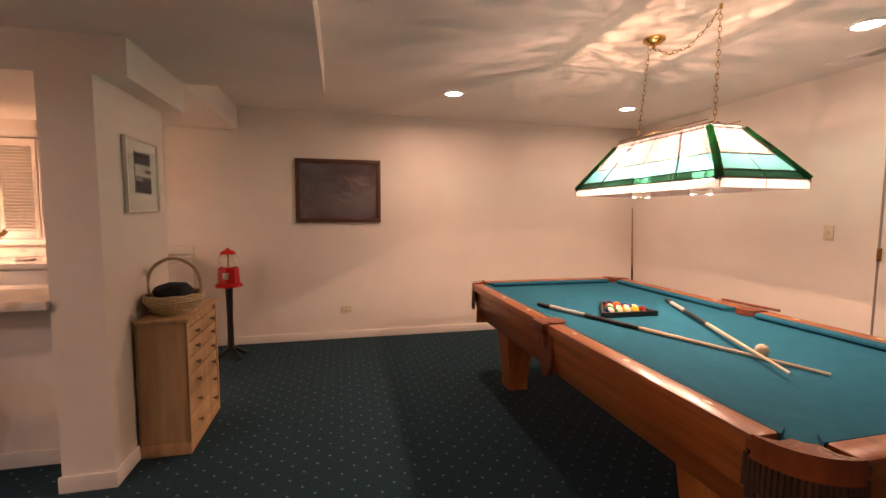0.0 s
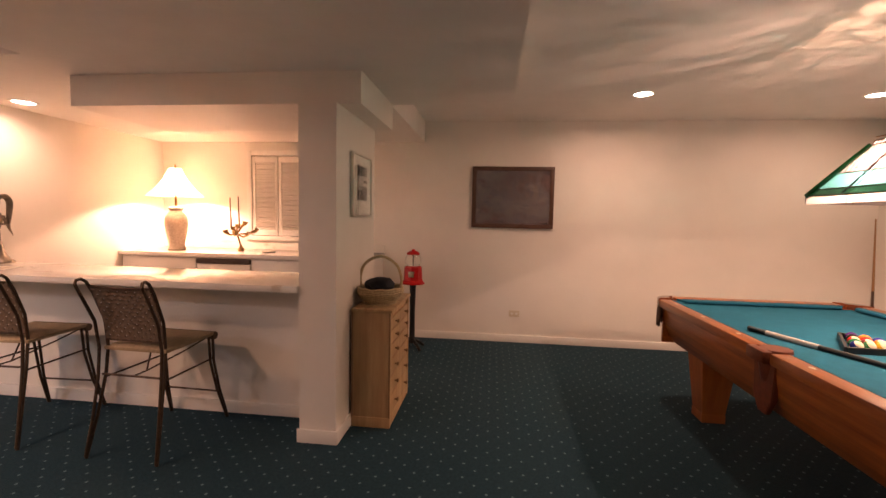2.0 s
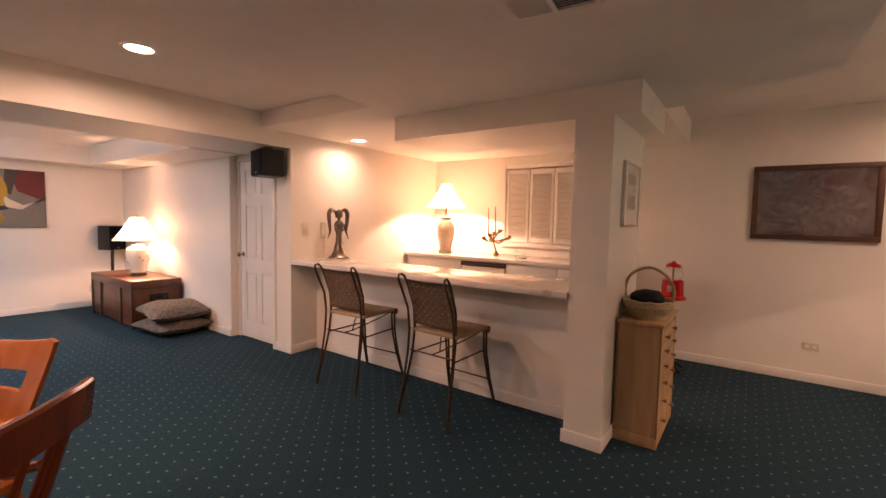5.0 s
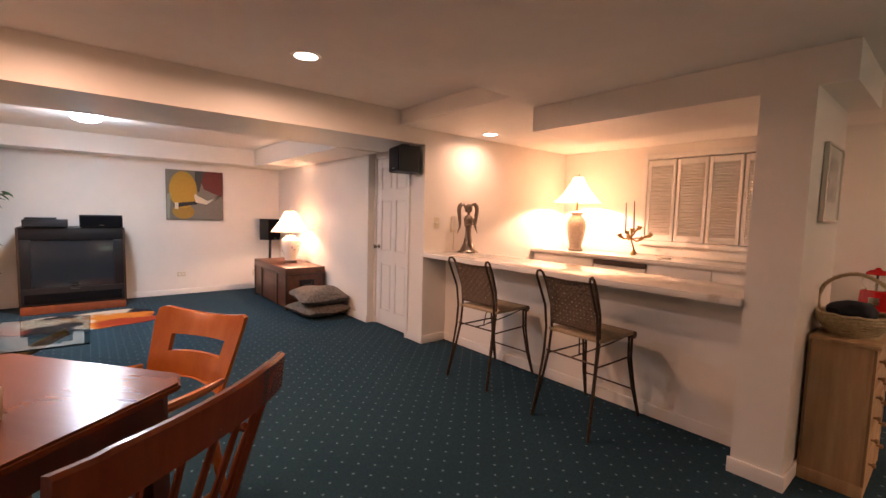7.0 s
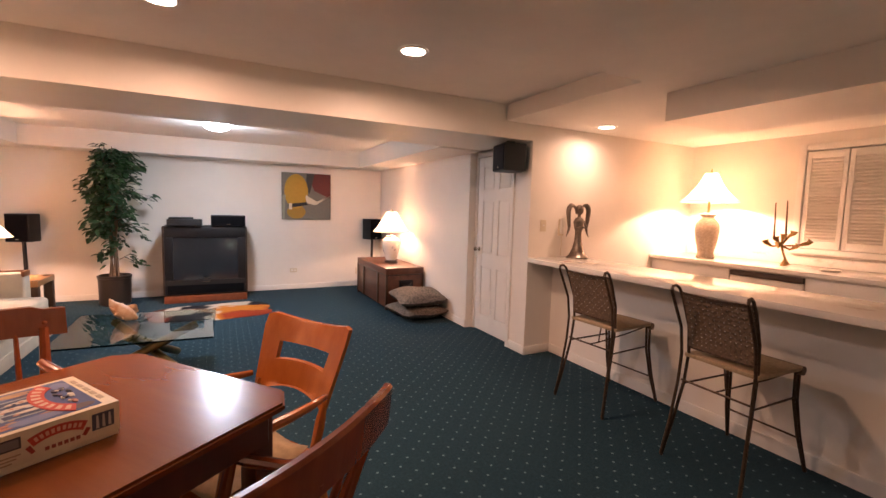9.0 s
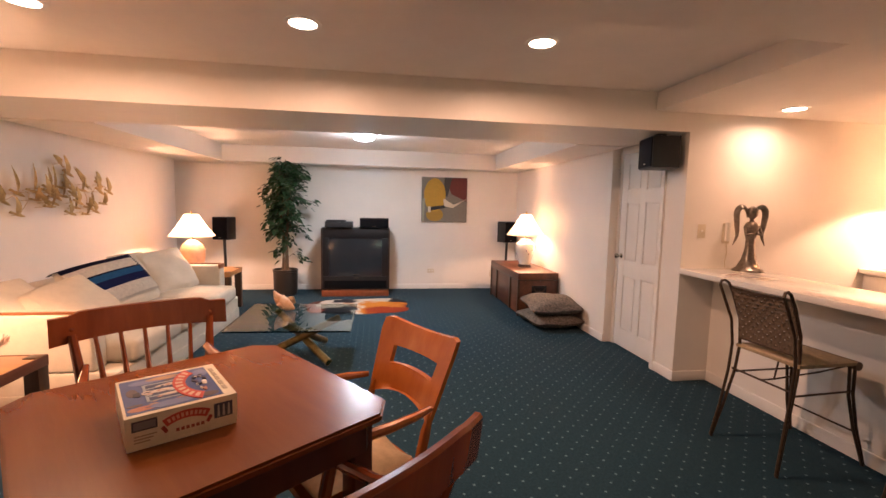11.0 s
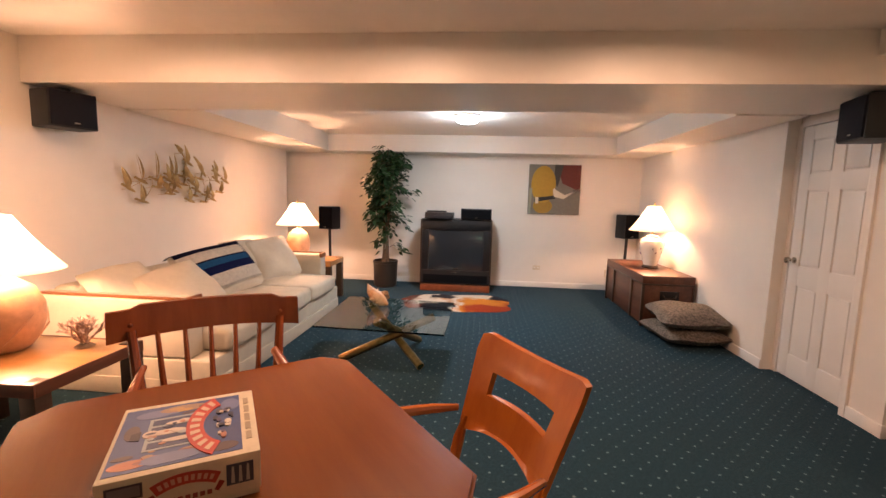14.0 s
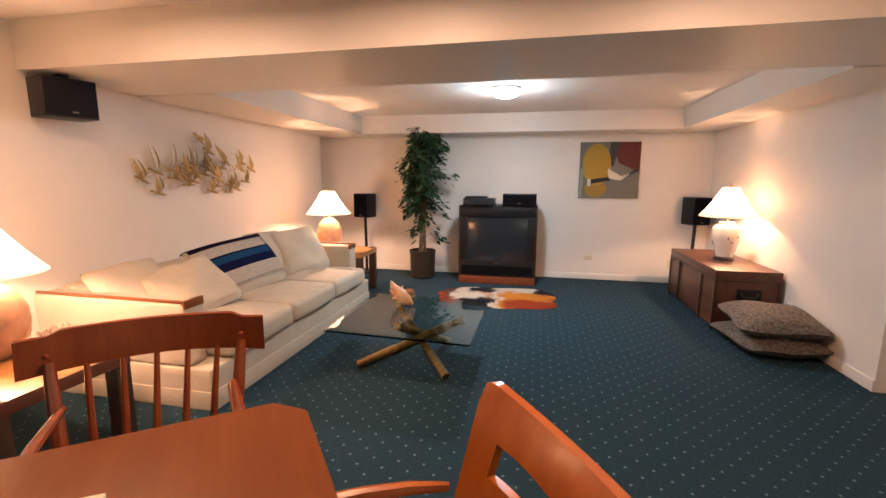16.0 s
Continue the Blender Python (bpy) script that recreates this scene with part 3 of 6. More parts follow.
    part("side_bracket", moved(prism([(-0.085, 0.735), (0.085, 0.735), (0.075, 0.56), (0.03, 0.48), (-0.03, 0.48), (-0.075, 0.56)], -0.012, 0.016, 0.004), Matrix.Translation((s * (W2 - 0.040), 0, 0)) @ Matrix.Rotation(radians(90), 4, "Z") @ Matrix.Rotation(radians(90), 4, "X")), M_POCKET, pt, "dark shaped pocket bracket")
    for t in (-1, 1):
        # corner casting and pocket
        cx, cy = s * (W2 - 0.165), t * (L2 - 0.165)
        a0 = {(1, 1): 0, (-1, 1): 90, (-1, -1): 180, (1, -1): 270}[s, t]
        outer = arc(cx, cy, 0.168, a0, a0 + 90, 16)
        inner = arc(cx + s * 0.035, cy + t * 0.035, 0.072, a0 + 90, a0, 8)
        ca, sa = 0.016 * math.cos(radians(a0)), 0.016 * math.sin(radians(a0))
        outer = [(outer[0][0] + sa, outer[0][1] - ca)] + outer + [(outer[-1][0] - ca, outer[-1][1] - sa)]
        part("corner_casting", prism(outer + inner, TZ - 0.066, TZ + 0.004, 0.022), M_CORNER, pt, "rounded wooden corner")
        bm = bmesh.new()
        for k in range(22):
            a = radians(a0 - 8 + k * 106 / 21)
            px, py = cx + 0.158 * math.cos(a), cy + 0.158 * math.sin(a)
            bm_tube(bm, [(px, py, TZ - 0.06), (px, py, TZ - 0.12), (px, py, TZ - 0.155 - 0.03 * (k % 3))], [0.007, 0.009, 0.010], 5)
        part("pocket_fringe", bm, M_FRINGE, pt, "hanging brown leather fringe")
        part("corner_block", prism(arc(cx, cy, 0.125, a0, a0 + 90, 6) + [(cx, cy)], 0.46, TZ - 0.066), M_OAK, pt)
for s in (-1, 1):
    for t in (-1, 1):
        lx, ly = s * 0.50, t * 0.98
        bm = bmesh.new()
        sec = [(0.115, 0.47), (0.105, 0.36), (0.075, 0.06), (0.078, 0.055), (0.078, 0.0)]
        last = None
        for h, z in sec:
            now = [bm.verts.new((lx + a * h, ly + b * h, z)) for a, b in ((-1, -1), (1, -1), (1, 1), (-1, 1))]
            bridge(bm, last, now) if last else bm.faces.new(now)
            last = now
        bm.faces.new(last[::-1])
        part("leg", bm, M_OAK_V, pt, "tapered square oak leg")
part("under_frame", boxes((-0.60, 0.60, -1.28, 1.28, 0.44, bed_z - 0.051)), M_OAK, pt)


def cue(name, a, b, label):
    c = thing(name, label, "pool cue")
    a, b = Vector(a), Vector(b)
    p = lambda f: a.lerp(b, f)
    part("butt", tube([p(0), p(0.07)], [0.0145, 0.014], 10), M_BLACK, c, "black butt sleeve")
    part("wrap", tube([p(0.07), p(0.25)], [0.0142, 0.013], 10), plain("cue_wrap", (0.55, 0.52, 0.47), 0.6), c, "pale linen wrap")
    part("forearm", tube([p(0.25), p(0.48)], [0.013, 0.0115], 10), M_BLACK, c)
    part("shaft", tube([p(0.48), p(0.985)], [0.0112, 0.0065], 10), wood("cue_shaft", (0.56, 0.43, 0.30), (0.66, 0.53, 0.38), 0.3), c, "pale maple shaft")
    part("tip", tube([p(0.985), p(1)], [0.0068, 0.006], 10), M_IVORY, c)


cue("pool_cue", (1.345, 2.90, bed_z + 0.016), (1.90, 1.44, bed_z + 0.010), "black and pale pool cue lying on the felt")
cue("pool_cue", (2.33, 2.83, bed_z + 0.016), (1.68, 1.43, bed_z + 0.036), "maple pool cue resting across another cue")
leaning = thing("pool_cue", "maple pool cue leaning in the room's corner", "pool cue")
part("shaft", tube([(3.62, 4.93, 0.75), (3.655, 5.02, 1.48)], [0.012, 0.006], 8), wood("cue_shaft_dark", (0.30, 0.15, 0.06), (0.40, 0.22, 0.09), 0.3), leaning)
part("butt", tube([(3.585, 4.85, 0.02), (3.62, 4.93, 0.75)], [0.015, 0.012], 8), M_FRAME, leaning, "dark butt")


def ball(x, y, colour, stripe=None, label="ball"):
    bm = bmesh.new()
    bmesh.ops.create_uvsphere(bm, u_segments=20, v_segments=12, radius=0.0285)
    b = solid("pool_ball", bm, plain("ball_" + label, colour, 0.08), label + " pool ball on the felt", "pool ball", (x, y, bed_z + 0.0287), group="racked pool balls" if label != "white cue" else "")
    if stripe:
        bm = bmesh.new()
        bm_lathe(bm, [(0.0253, -0.0135), (0.0288, -0.006), (0.0291, 0.0), (0.0288, 0.006), (0.0253, 0.0135)], 20, closed=False)
        part("stripe", moved(bm, pose(0, 0, 0, 40, 25, 0)), plain("stripe_" + label, stripe, 0.1), b)


RX, RY, RT = 1.775, 2.60, radians(28)
cols = [((0.70, 0.45, 0.03), None, "yellow"), ((0.02, 0.03, 0.25), None, "blue"), ((0.55, 0.03, 0.02), None, "red"), ((0.08, 0.02, 0.16), None, "purple"), ((0.75, 0.20, 0.02), None, "orange"),
        ((0.02, 0.18, 0.06), None, "green"), ((0.20, 0.02, 0.02), None, "maroon"), ((0.01, 0.01, 0.01), None, "black"), ((0.72, 0.66, 0.5), (0.70, 0.45, 0.03), "yellow striped"), ((0.72, 0.66, 0.5), (0.02, 0.03, 0.25), "blue striped"),
        ((0.72, 0.66, 0.5), (0.55, 0.03, 0.02), "red striped"), ((0.72, 0.66, 0.5), (0.08, 0.02, 0.16), "purple striped"), ((0.72, 0.66, 0.5), (0.75, 0.20, 0.02), "orange striped"), ((0.72, 0.66, 0.5), (0.02, 0.18, 0.06), "green striped"), ((0.72, 0.66, 0.5), (0.2, 0.02, 0.02), "maroon striped")]
order = list(range(15))
random.Random(4).shuffle(order)
k = 0
for row in range(5):
    for j in range(row + 1):
        u, v = (row - 2.67) * 0.0497, (j - row / 2) * 0.0574
        ball(RX + u * math.cos(RT) - v * math.sin(RT), RY + u * math.sin(RT) + v * math.cos(RT), *cols[order[k]])
        k += 1
ball(1.865, 1.70, (0.80, 0.72, 0.55), None, "white cue")
rk = thing("ball_rack", "black plastic triangular rack round the pool balls", "rack", (RX, RY, bed_z), math.degrees(RT))
tri = [Vector((math.cos(radians(a)) * 0.222, math.sin(radians(a)) * 0.222, 0.022)) for a in (180, 300, 60)]
for i in range(3):
    a, b = tri[i], tri[(i + 1) % 3]
    n = Vector((-(b - a).y, (b - a).x, 0)).normalized()
    part("side", moved(boxes((-(b - a).length / 2, (b - a).length / 2, -0.008, 0.008, -0.022, 0.012), bevel=0.004), Matrix.Translation((a + b) / 2) @ Matrix.Rotation(math.atan2((b - a).y, (b - a).x), 4, "Z")), M_BLACK, rk)
bridge_rest = thing("bridge_stick_rest", "reddish wooden cue rest lying on the far rail", "cue rest", (2.655, 2.55, TZ))
part("stick", tube([(-0.02, 0.10, 0.009), (0.02, -0.28, 0.009)], 0.009, 8), M_POCKET, bridge_rest)

# stained glass lamp over the table
LX, LY, LZ = 1.92, 2.385, 1.53
pl = thing("billiard_lamp", "stained glass billiard lamp in green and white on brass chains", "pendant lamp", (LX, LY, 0))
G_WHITE = stained("glass_opal", (0.03, 0.028, 0.03), (0.95, 0.89, 0.93), 0.62, 40, 0.10, 0.34)
G_TEAL = stained("glass_teal", (0.02, 0.16, 0.17), (0.22, 0.78, 0.84), 0.45, 40, 0.15, 0.40)
G_GREEN, G_DEEP = stained("glass_green", (0.006, 0.09, 0.03), (0.05, 0.42, 0.17), 0.35, 14, 0.5, 0.5), stained("glass_dark", (0.003, 0.012, 0.009), (0.02, 0.12, 0.07), 0.3, 16, 1.0, 0.2)
levels = [(0.26, 0.607, LZ), (0.26, 0.607, LZ + 0.045), (0.235, 0.575, LZ + 0.085), (0.185, 0.50, LZ + 0.17), (0.105, 0.375, LZ + 0.315), (0.10, 0.365, LZ + 0.335)]
skins = [(stained("glass_skirt", (0.35, 0.32, 0.33), (0.95, 0.88, 0.90), 0.34, 8, 1.0, 0.45), "skirt_pane"), (G_DEEP, "border_pane"), (G_TEAL, "teal_pane"), (G_WHITE, "opal_pane"), (G_WHITE, "crown_pane")]
for k, (mat, nm) in enumerate(skins):
    (a0, b0, z0), (a1, b1, z1) = levels[k], levels[k + 1]
    c0, c1 = [(-a0, -b0), (a0, -b0), (a0, b0), (-a0, b0)], [(-a1, -b1), (a1, -b1), (a1, b1), (-a1, b1)]
    for i in range(4):
        n = 4 if i % 2 else 2
        for j in range(n):
            q = []
            for c, z in ((c0, z0), (c1, z1)):
                p, r = Vector((*c[i], z)), Vector((*c[(i + 1) % 4], z))
                q.append((p.lerp(r, j / n), p.lerp(r, (j + 1) / n)))
            bm = bmesh.new()
            vs = [bm.verts.new(v) for v in (q[0][0], q[0][1], q[1][1], q[1][0])]
            f = bm.faces.new(vs)
            part(nm, bm, mat, pl)
            bm_l = tube([q[0][0], q[1][0]], 0.0025, 5)
            part("lead_came", bm_l, M_FRAME, pl)
    part("lead_band", bm_tube(bm_tube(bm_tube(bm_tube(bmesh.new(), [Vector((*c1[0], z1)), Vector((*c1[1], z1))], 0.004, 5), [Vector((*c1[1], z1)), Vector((*c1[2], z1))], 0.004, 5), [Vector((*c1[2], z1)), Vector((*c1[3], z1))], 0.004, 5), [Vector((*c1[3], z1)), Vector((*c1[0], z1))], 0.004, 5), M_FRAME, pl)
for s in (-1, 1):
    for t in (-1, 1):
        part("corner_rib", tube([(s * 0.258, t * 0.603, LZ + 0.045), (s * 0.187, t * 0.503, LZ + 0.17), (s * 0.107, t * 0.377, LZ + 0.315)], [0.020, 0.019, 0.017], 6), G_GREEN, pl, "green glass rib")
        part("pane_stripe", tube([(s * 0.262, t * 0.34, LZ + 0.047), (s * 0.108, t * 0.20, LZ + 0.315)], 0.006, 5), G_WHITE, pl)
top = LZ + 0.335
# rippled panes added across the lamp's open top to streak the ceiling light
G_RIPPLE = stained("glass_ripple", (0.05, 0.045, 0.04), (1.0, 0.95, 0.90), 0.95, 46, 1.0)
for t in (-1, 0, 1):
    bm = bmesh.new()
    bm.faces.new([bm.verts.new((x, y, top - 0.002)) for x, y in ((-0.10, t * 0.243 - 0.12), (0.10, t * 0.243 - 0.12), (0.10, t * 0.243 + 0.12), (-0.10, t * 0.243 + 0.12))])
    part("streak_pane", bm, G_RIPPLE, pl, "added rippled pane that streaks the ceiling light")
part("top_rail", bm_tube(bm_tube(bmesh.new(), [(-0.10, -0.36, top + 0.02), (-0.10, 0.36, top + 0.02)], 0.003, 6), [(0.10, -0.36, top + 0.02), (0.10, 0.36, top + 0.02)], 0.003, 6), M_ANTIQUE, pl)
part("cross_bar", bm_tube(bm_tube(bmesh.new(), [(-0.10, -0.30, top), (0, -0.30, top + 0.03), (0.10, -0.30, top)], 0.003, 6), [(-0.10, 0.30, top), (0, 0.30, top + 0.03), (0.10, 0.30, top)], 0.003, 6), M_ANTIQUE, pl)


def chain(points, parent, step=0.03):
    pts = [Vector(p) for p in points]
    bm = bmesh.new()
    flip = 0
    for a, b in zip(pts, pts[1:]):
        n = max(1, round((b - a).length / step))
        for i in range(n):
            p, q = a.lerp(b, i / n), a.lerp(b, (i + 1) / n)
            d = (q - p).normalized()
            u = d.orthogonal().normalized()
            if flip % 2:
                u = d.cross(u)
            c, h = (p + q) / 2, (q - p).length * 0.62
            loop = [c + d * (h * math.cos(t)) + u * (0.008 * math.sin(t)) for t in [2 * math.pi * k / 8 for k in range(9)]]
            bm_tube(bm, loop, 0.0022, 5)
            flip += 1
    part("chain", bm, M_BRASS, parent, "brass link chain")


chain([(0, 0.30, top + 0.03), (-0.02, 0.20, Z_POOL - 0.05)], pl)
chain([(0, -0.30, top + 0.03), (0.0, -0.30, Z_POOL - 0.02)], pl)
chain([(-0.02, 0.20, Z_POOL - 0.04), (0, 0.05, Z_POOL - 0.13), (0, -0.10, Z_POOL - 0.14), (0, -0.22, Z_POOL - 0.08), (0, -0.30, Z_POOL - 0.02)], pl)
part("canopy", moved(lathe([(0.065, 0), (0.065, -0.012), (0.045, -0.03), (0.012, -0.038), (0.008, -0.055)], 24), pose(-0.02, 0.16, Z_POOL)), M_BRASS, pl, "round brass ceiling canopy")
part("hook", tube([(0, -0.30, Z_POOL), (0, -0.30, Z_POOL - 0.02)], 0.008, 8), M_BRASS, pl)
for t in (-0.24, 0.24):
    part("socket", lathe([(0.02, top - 0.02), (0.022, top - 0.10), (0.018, top - 0.13)], 12, (0, t)), M_BRASS, pl)
    part("bulb", lathe([(0.014, LZ + 0.19), (0.034, LZ + 0.14), (0.042, LZ + 0.10), (0.034, LZ + 0.06), (0.008, LZ + 0.04)], 16, (0, t)), M_BULB, pl, "glowing bulb").visible_shadow = False
    part("chimney", lathe([(0.045, LZ + 0.16), (0.058, LZ + 0.02), (0.06, LZ - 0.015), (0.045, LZ - 0.02)], 16, (0, t), closed=False), M_GLOBE, pl, "clear glass chimney").visible_shadow = False
    bulb("billiard_bulb", (LX, LY + t, LZ + 0.13), 19, SOFT_WARM, 0.006)


# ---- pictures and wall plates ----
def framed(name, label, w, h, at, turn, frame_mat, fw, depth=0.03):
    """A picture hanging in the x-z plane, facing -y, its middle at the given place."""
    p = thing(name, label, "picture", at, turn)
    part("frame", boxes((-w / 2, w / 2, -depth, -0.002, h / 2 - fw, h / 2), (-w / 2, w / 2, -depth, -0.002, -h / 2, -h / 2 + fw), (-w / 2, -w / 2 + fw, -depth, -0.002, -h / 2 + fw, h / 2 - fw),
                        (w / 2 - fw, w / 2, -depth, -0.002, -h / 2 + fw, h / 2 - fw), bevel=0.003), frame_mat, p)
    return p


def flat_shape(outline, y0, y1):
    """An upright flat shape in the x-z plane, from outline points (x, z)."""
    return moved(prism(outline, 0, y1 - y0), Matrix.Translation((0, y1, 0)) @ Matrix.Rotation(radians(90), 4, "X"))


def oval(cx, cy, rx, ry, n=28, a0=0, a1=360):
    return [(cx + rx * math.cos(radians(a0 + (a1 - a0) * i / n)), cy + ry * math.sin(radians(a0 + (a1 - a0) * i / n))) for i in range(n)]


pic = framed("framed_painting", "dark abstract painting in a thin dark wooden frame", 0.90, 0.68, (0.0, Y_FAR, 1.64), 0, wood("painting_frame", (0.060, 0.026, 0.014), (0.11, 0.05, 0.027), 0.4, (1, 1, 1), 20), 0.045)
M_ABSTRACT = material("abstract_canvas", (0.010, 0.009, 0.011), 0.3, scale=6, colour2=(0.03, 0.025, 0.03), bump=0.1, bump_scale=60)
next(n for n in M_ABSTRACT.node_tree.nodes if n.type == "TEX_NOISE").inputs["Distortion"].default_value = 1.4
ar = next(n for n in M_ABSTRACT.node_tree.nodes if n.type == "VALTORGB").color_ramp
for p, c in ((0.37, (0.030, 0.022, 0.028)), (0.42, (0.12, 0.055, 0.046)), (0.45, (0.014, 0.012, 0.016)), (0.48, (0.21, 0.185, 0.175)), (0.505, (0.024, 0.022, 0.034)), (0.54, (0.05, 0.045, 0.075)), (0.56, (0.28, 0.24, 0.215)), (0.585, (0.030, 0.024, 0.030)), (0.63, (0.24, 0.19, 0.165)), (0.67, (0.03, 0.024, 0.026))):
    ar.elements.new(p).color = (*c, 1)
part("canvas", boxes((-0.41, 0.41, -0.020, -0.004, -0.30, 0.30)), M_ABSTRACT, pic, "murky grey and violet brushwork")
rnd = random.Random(11)
for k in range(30):
    a, cx, cz = rnd.uniform(-0.9, 0.9), rnd.gauss(0, 0.17), rnd.gauss(0, 0.10)
    L, bend = rnd.uniform(0.03, 0.10), rnd.uniform(-0.03, 0.03)
    pts = [(max(-0.4, min(0.4, cx + L * t * math.cos(a))), -0.0205, max(-0.29, min(0.29, cz + L * t * math.sin(a) + bend * (1 - t * t)))) for t in (-1, -0.5, 0, 0.5, 1)]
    part("brush_stroke", tube(pts, [0.001, 0.004, 0.005, 0.004, 0.001], 5, 0.12), plain("stroke", rnd.choice([(0.15, 0.135, 0.14), (0.11, 0.04, 0.035), (0.07, 0.075, 0.11), (0.20, 0.175, 0.155), (0.02, 0.018, 0.02)]), 0.4), pic)
part("glazing", boxes((-0.41, 0.41, -0.0265, -0.0245, -0.30, 0.30)), M_GLOBE, pic, "clear picture glass").visible_shadow = False

pr = framed("framed_print", "small black and white print in a silver frame", 0.42, 0.42, (-1.127, 3.065, 1.61), 90, M_SILVER, 0.012, 0.025)
part("mat_board", boxes((-0.20, 0.20, -0.012, -0.004, -0.20, 0.20)), plain("mat_board", (0.64, 0.60, 0.53), 0.8), pr)
part("print", boxes((-0.10, 0.11, -0.0145, -0.0125, -0.10, 0.14)), material("grey_print", (0.03, 0.03, 0.03), 0.4, scale=6, colour2=(0.35, 0.33, 0.30), stretch=(1, 1, 3)), pr, "grey landscape print")
for k, (a, b, c, d) in enumerate(((-0.095, 0.10, 0.07, 0.13), (-0.09, 0.02, -0.09, -0.03), (0.0, 0.105, -0.095, -0.01), (0.03, 0.105, 0.02, 0.04))):
    part("dark_band", boxes((a, b, -0.0165 - 0.0003 * k, -0.0147, c, d)), plain("print_dark", (0.035, 0.033, 0.032), vary=0.5, scale=40), pr)
part("white_band", boxes((-0.095, 0.105, -0.0160, -0.0146, 0.0, 0.065)), plain("print_pale", (0.55, 0.52, 0.47), vary=0.2, scale=30), pr)
part("glazing", boxes((-0.20, 0.20, -0.0215, -0.020, -0.20, 0.20)), M_GLOBE, pr, "clear picture glass").visible_shadow = False

art = thing("canvas_painting", "square abstract canvas in ochre, grey and dark red", "painting", (X_TV, 1.235, 1.575), 90)
part("canvas", boxes((-0.40, 0.40, -0.035, -0.002, -0.39, 0.39), bevel=0.003), plain("art_grey", (0.19, 0.18, 0.15), 0.7), art)
for outline, c, y in (([(0.02, 0.385), (0.395, 0.385), (0.395, -0.02), (0.12, 0.10)], (0.13, 0.022, 0.016), 0.0365), (oval(-0.17, 0.08, 0.19, 0.29), (0.46, 0.27, 0.03), 0.0372),
                      (oval(-0.17, -0.26, 0.15, 0.115), (0.36, 0.21, 0.03), 0.0368), ([(0.0, 0.39), (0.13, 0.39), (0.05, 0.05), (-0.02, 0.1)], (0.05, 0.05, 0.045), 0.0369),
                      ([(-0.30, -0.20), (0.02, -0.14), (0.02, -0.09), (-0.30, -0.13)], (0.02, 0.02, 0.02), 0.038), ([(-0.01, 0.03), (0.04, -0.01), (0.17, -0.08), (0.39, 0.01), (0.39, 0.03), (0.15, -0.14), (0.0, -0.11), (-0.02, -0.02)], (0.66, 0.60, 0.48), 0.0385),
                      ([(-0.29, -0.22), (-0.24, -0.22), (-0.24, -0.12), (-0.29, -0.12)], (0.62, 0.56, 0.45), 0.0388), ([(-0.39, 0.02), (-0.34, 0.02), (-0.36, -0.38), (-0.39, -0.38)], (0.28, 0.30, 0.24), 0.0374)):
    part("painted_shape", flat_shape(outline, -y, -0.0352), plain("art_paint", c, 0.6), art)


def plate(name, label, at, turn, w=0.07, h=0.115, kind="switch"):
    p = thing(name, label, "wall plate", at, turn)
    part("cover", boxes((-w / 2, w / 2, -0.006, 0, -h / 2, h / 2), bevel=0.002), M_IVORY, p)
    if kind == "switch":
        part("toggle", boxes((-0.005, 0.005, -0.016, -0.005, -0.006, 0.012), bevel=0.001), M_TRIM, p)
    else:
        for s in (-1, 1):
            part("socket", boxes((-0.013 + (s * 0.026 if w > h else 0), 0.013 + (s * 0.026 if w > h else 0), -0.0075, -0.005, -0.011 + (0 if w > h else s * 0.024), 0.011 + (0 if w > h else s * 0.024)), bevel=0.001), M_TRIM, p)


plate("wall_outlet", "ivory power outlet low on the cream wall", (0.06, Y_FAR, 0.33), 0, 0.115, 0.07, "outlet")
plate("light_switch", "ivory light switch by the pool table", (X_EAST, 2.74, 1.27), -90)
plate("light_switch", "ivory light switch above the bar", (X_BAR, 2.77, 1.29), 90)
plate("wall_outlet", "ivory power outlet on the television wall", (X_TV, 1.02, 0.32), 90, 0.115, 0.07, "outlet")
plate("wall_outlet", "ivory power outlet near the room's corner", (X_TV, 2.13, 0.27), 90, 0.07, 0.115, "outlet")
ph = thing("wall_phone", "slim ivory handset hanging above the bar", "telephone", (X_BAR, 2.995, 1.29), 90)
part("base", boxes((-0.03, 0.03, -0.02, 0, -0.10, 0.07), bevel=0.006), M_IVORY, ph)
part("handset", moved(boxes((-0.024, 0.024, -0.045, -0.018, -0.08, 0.08), bevel=0.01), pose(0, 0, 0.0)), M_TRIM, ph)
part("cord", tube([(0.0, -0.02, -0.10), (0.012, -0.02, -0.18), (0.0, -0.02, -0.25), (0.005, -0.02, -0.30)], 0.004, 6), M_IVORY, ph)

# ---- bar ----
part_bar = thing("bar_counter", "breakfast bar with pale marble top and cream front", "bar")
part("countertop", boxes((X_BAR, -1.362, 2.585, 3.18, Z_BAR - 0.042, Z_BAR), bevel=0.006), M_MARBLE, part_bar, "pale veined marble top")
part("front_panel", boxes((X_BAR + 0.001, -1.362, 2.92, 3.02, 0, Z_BAR - 0.043)), M_WALL, part_bar)
part("kick_board", boxes((X_BAR + 0.014, -1.375, 2.92 - BT, 2.9195, 0, BH), bevel=0.003), M_TRIM, part_bar)
bc = thing("back_counter", "white laminate counter with drawers under the shutters", "counter")
part("worktop", boxes((X_BAR, -1.45, 4.37, Y_FAR, Z_BAR - 0.04, Z_BAR), bevel=0.005), M_MARBLE, bc, "pale veined marble top")
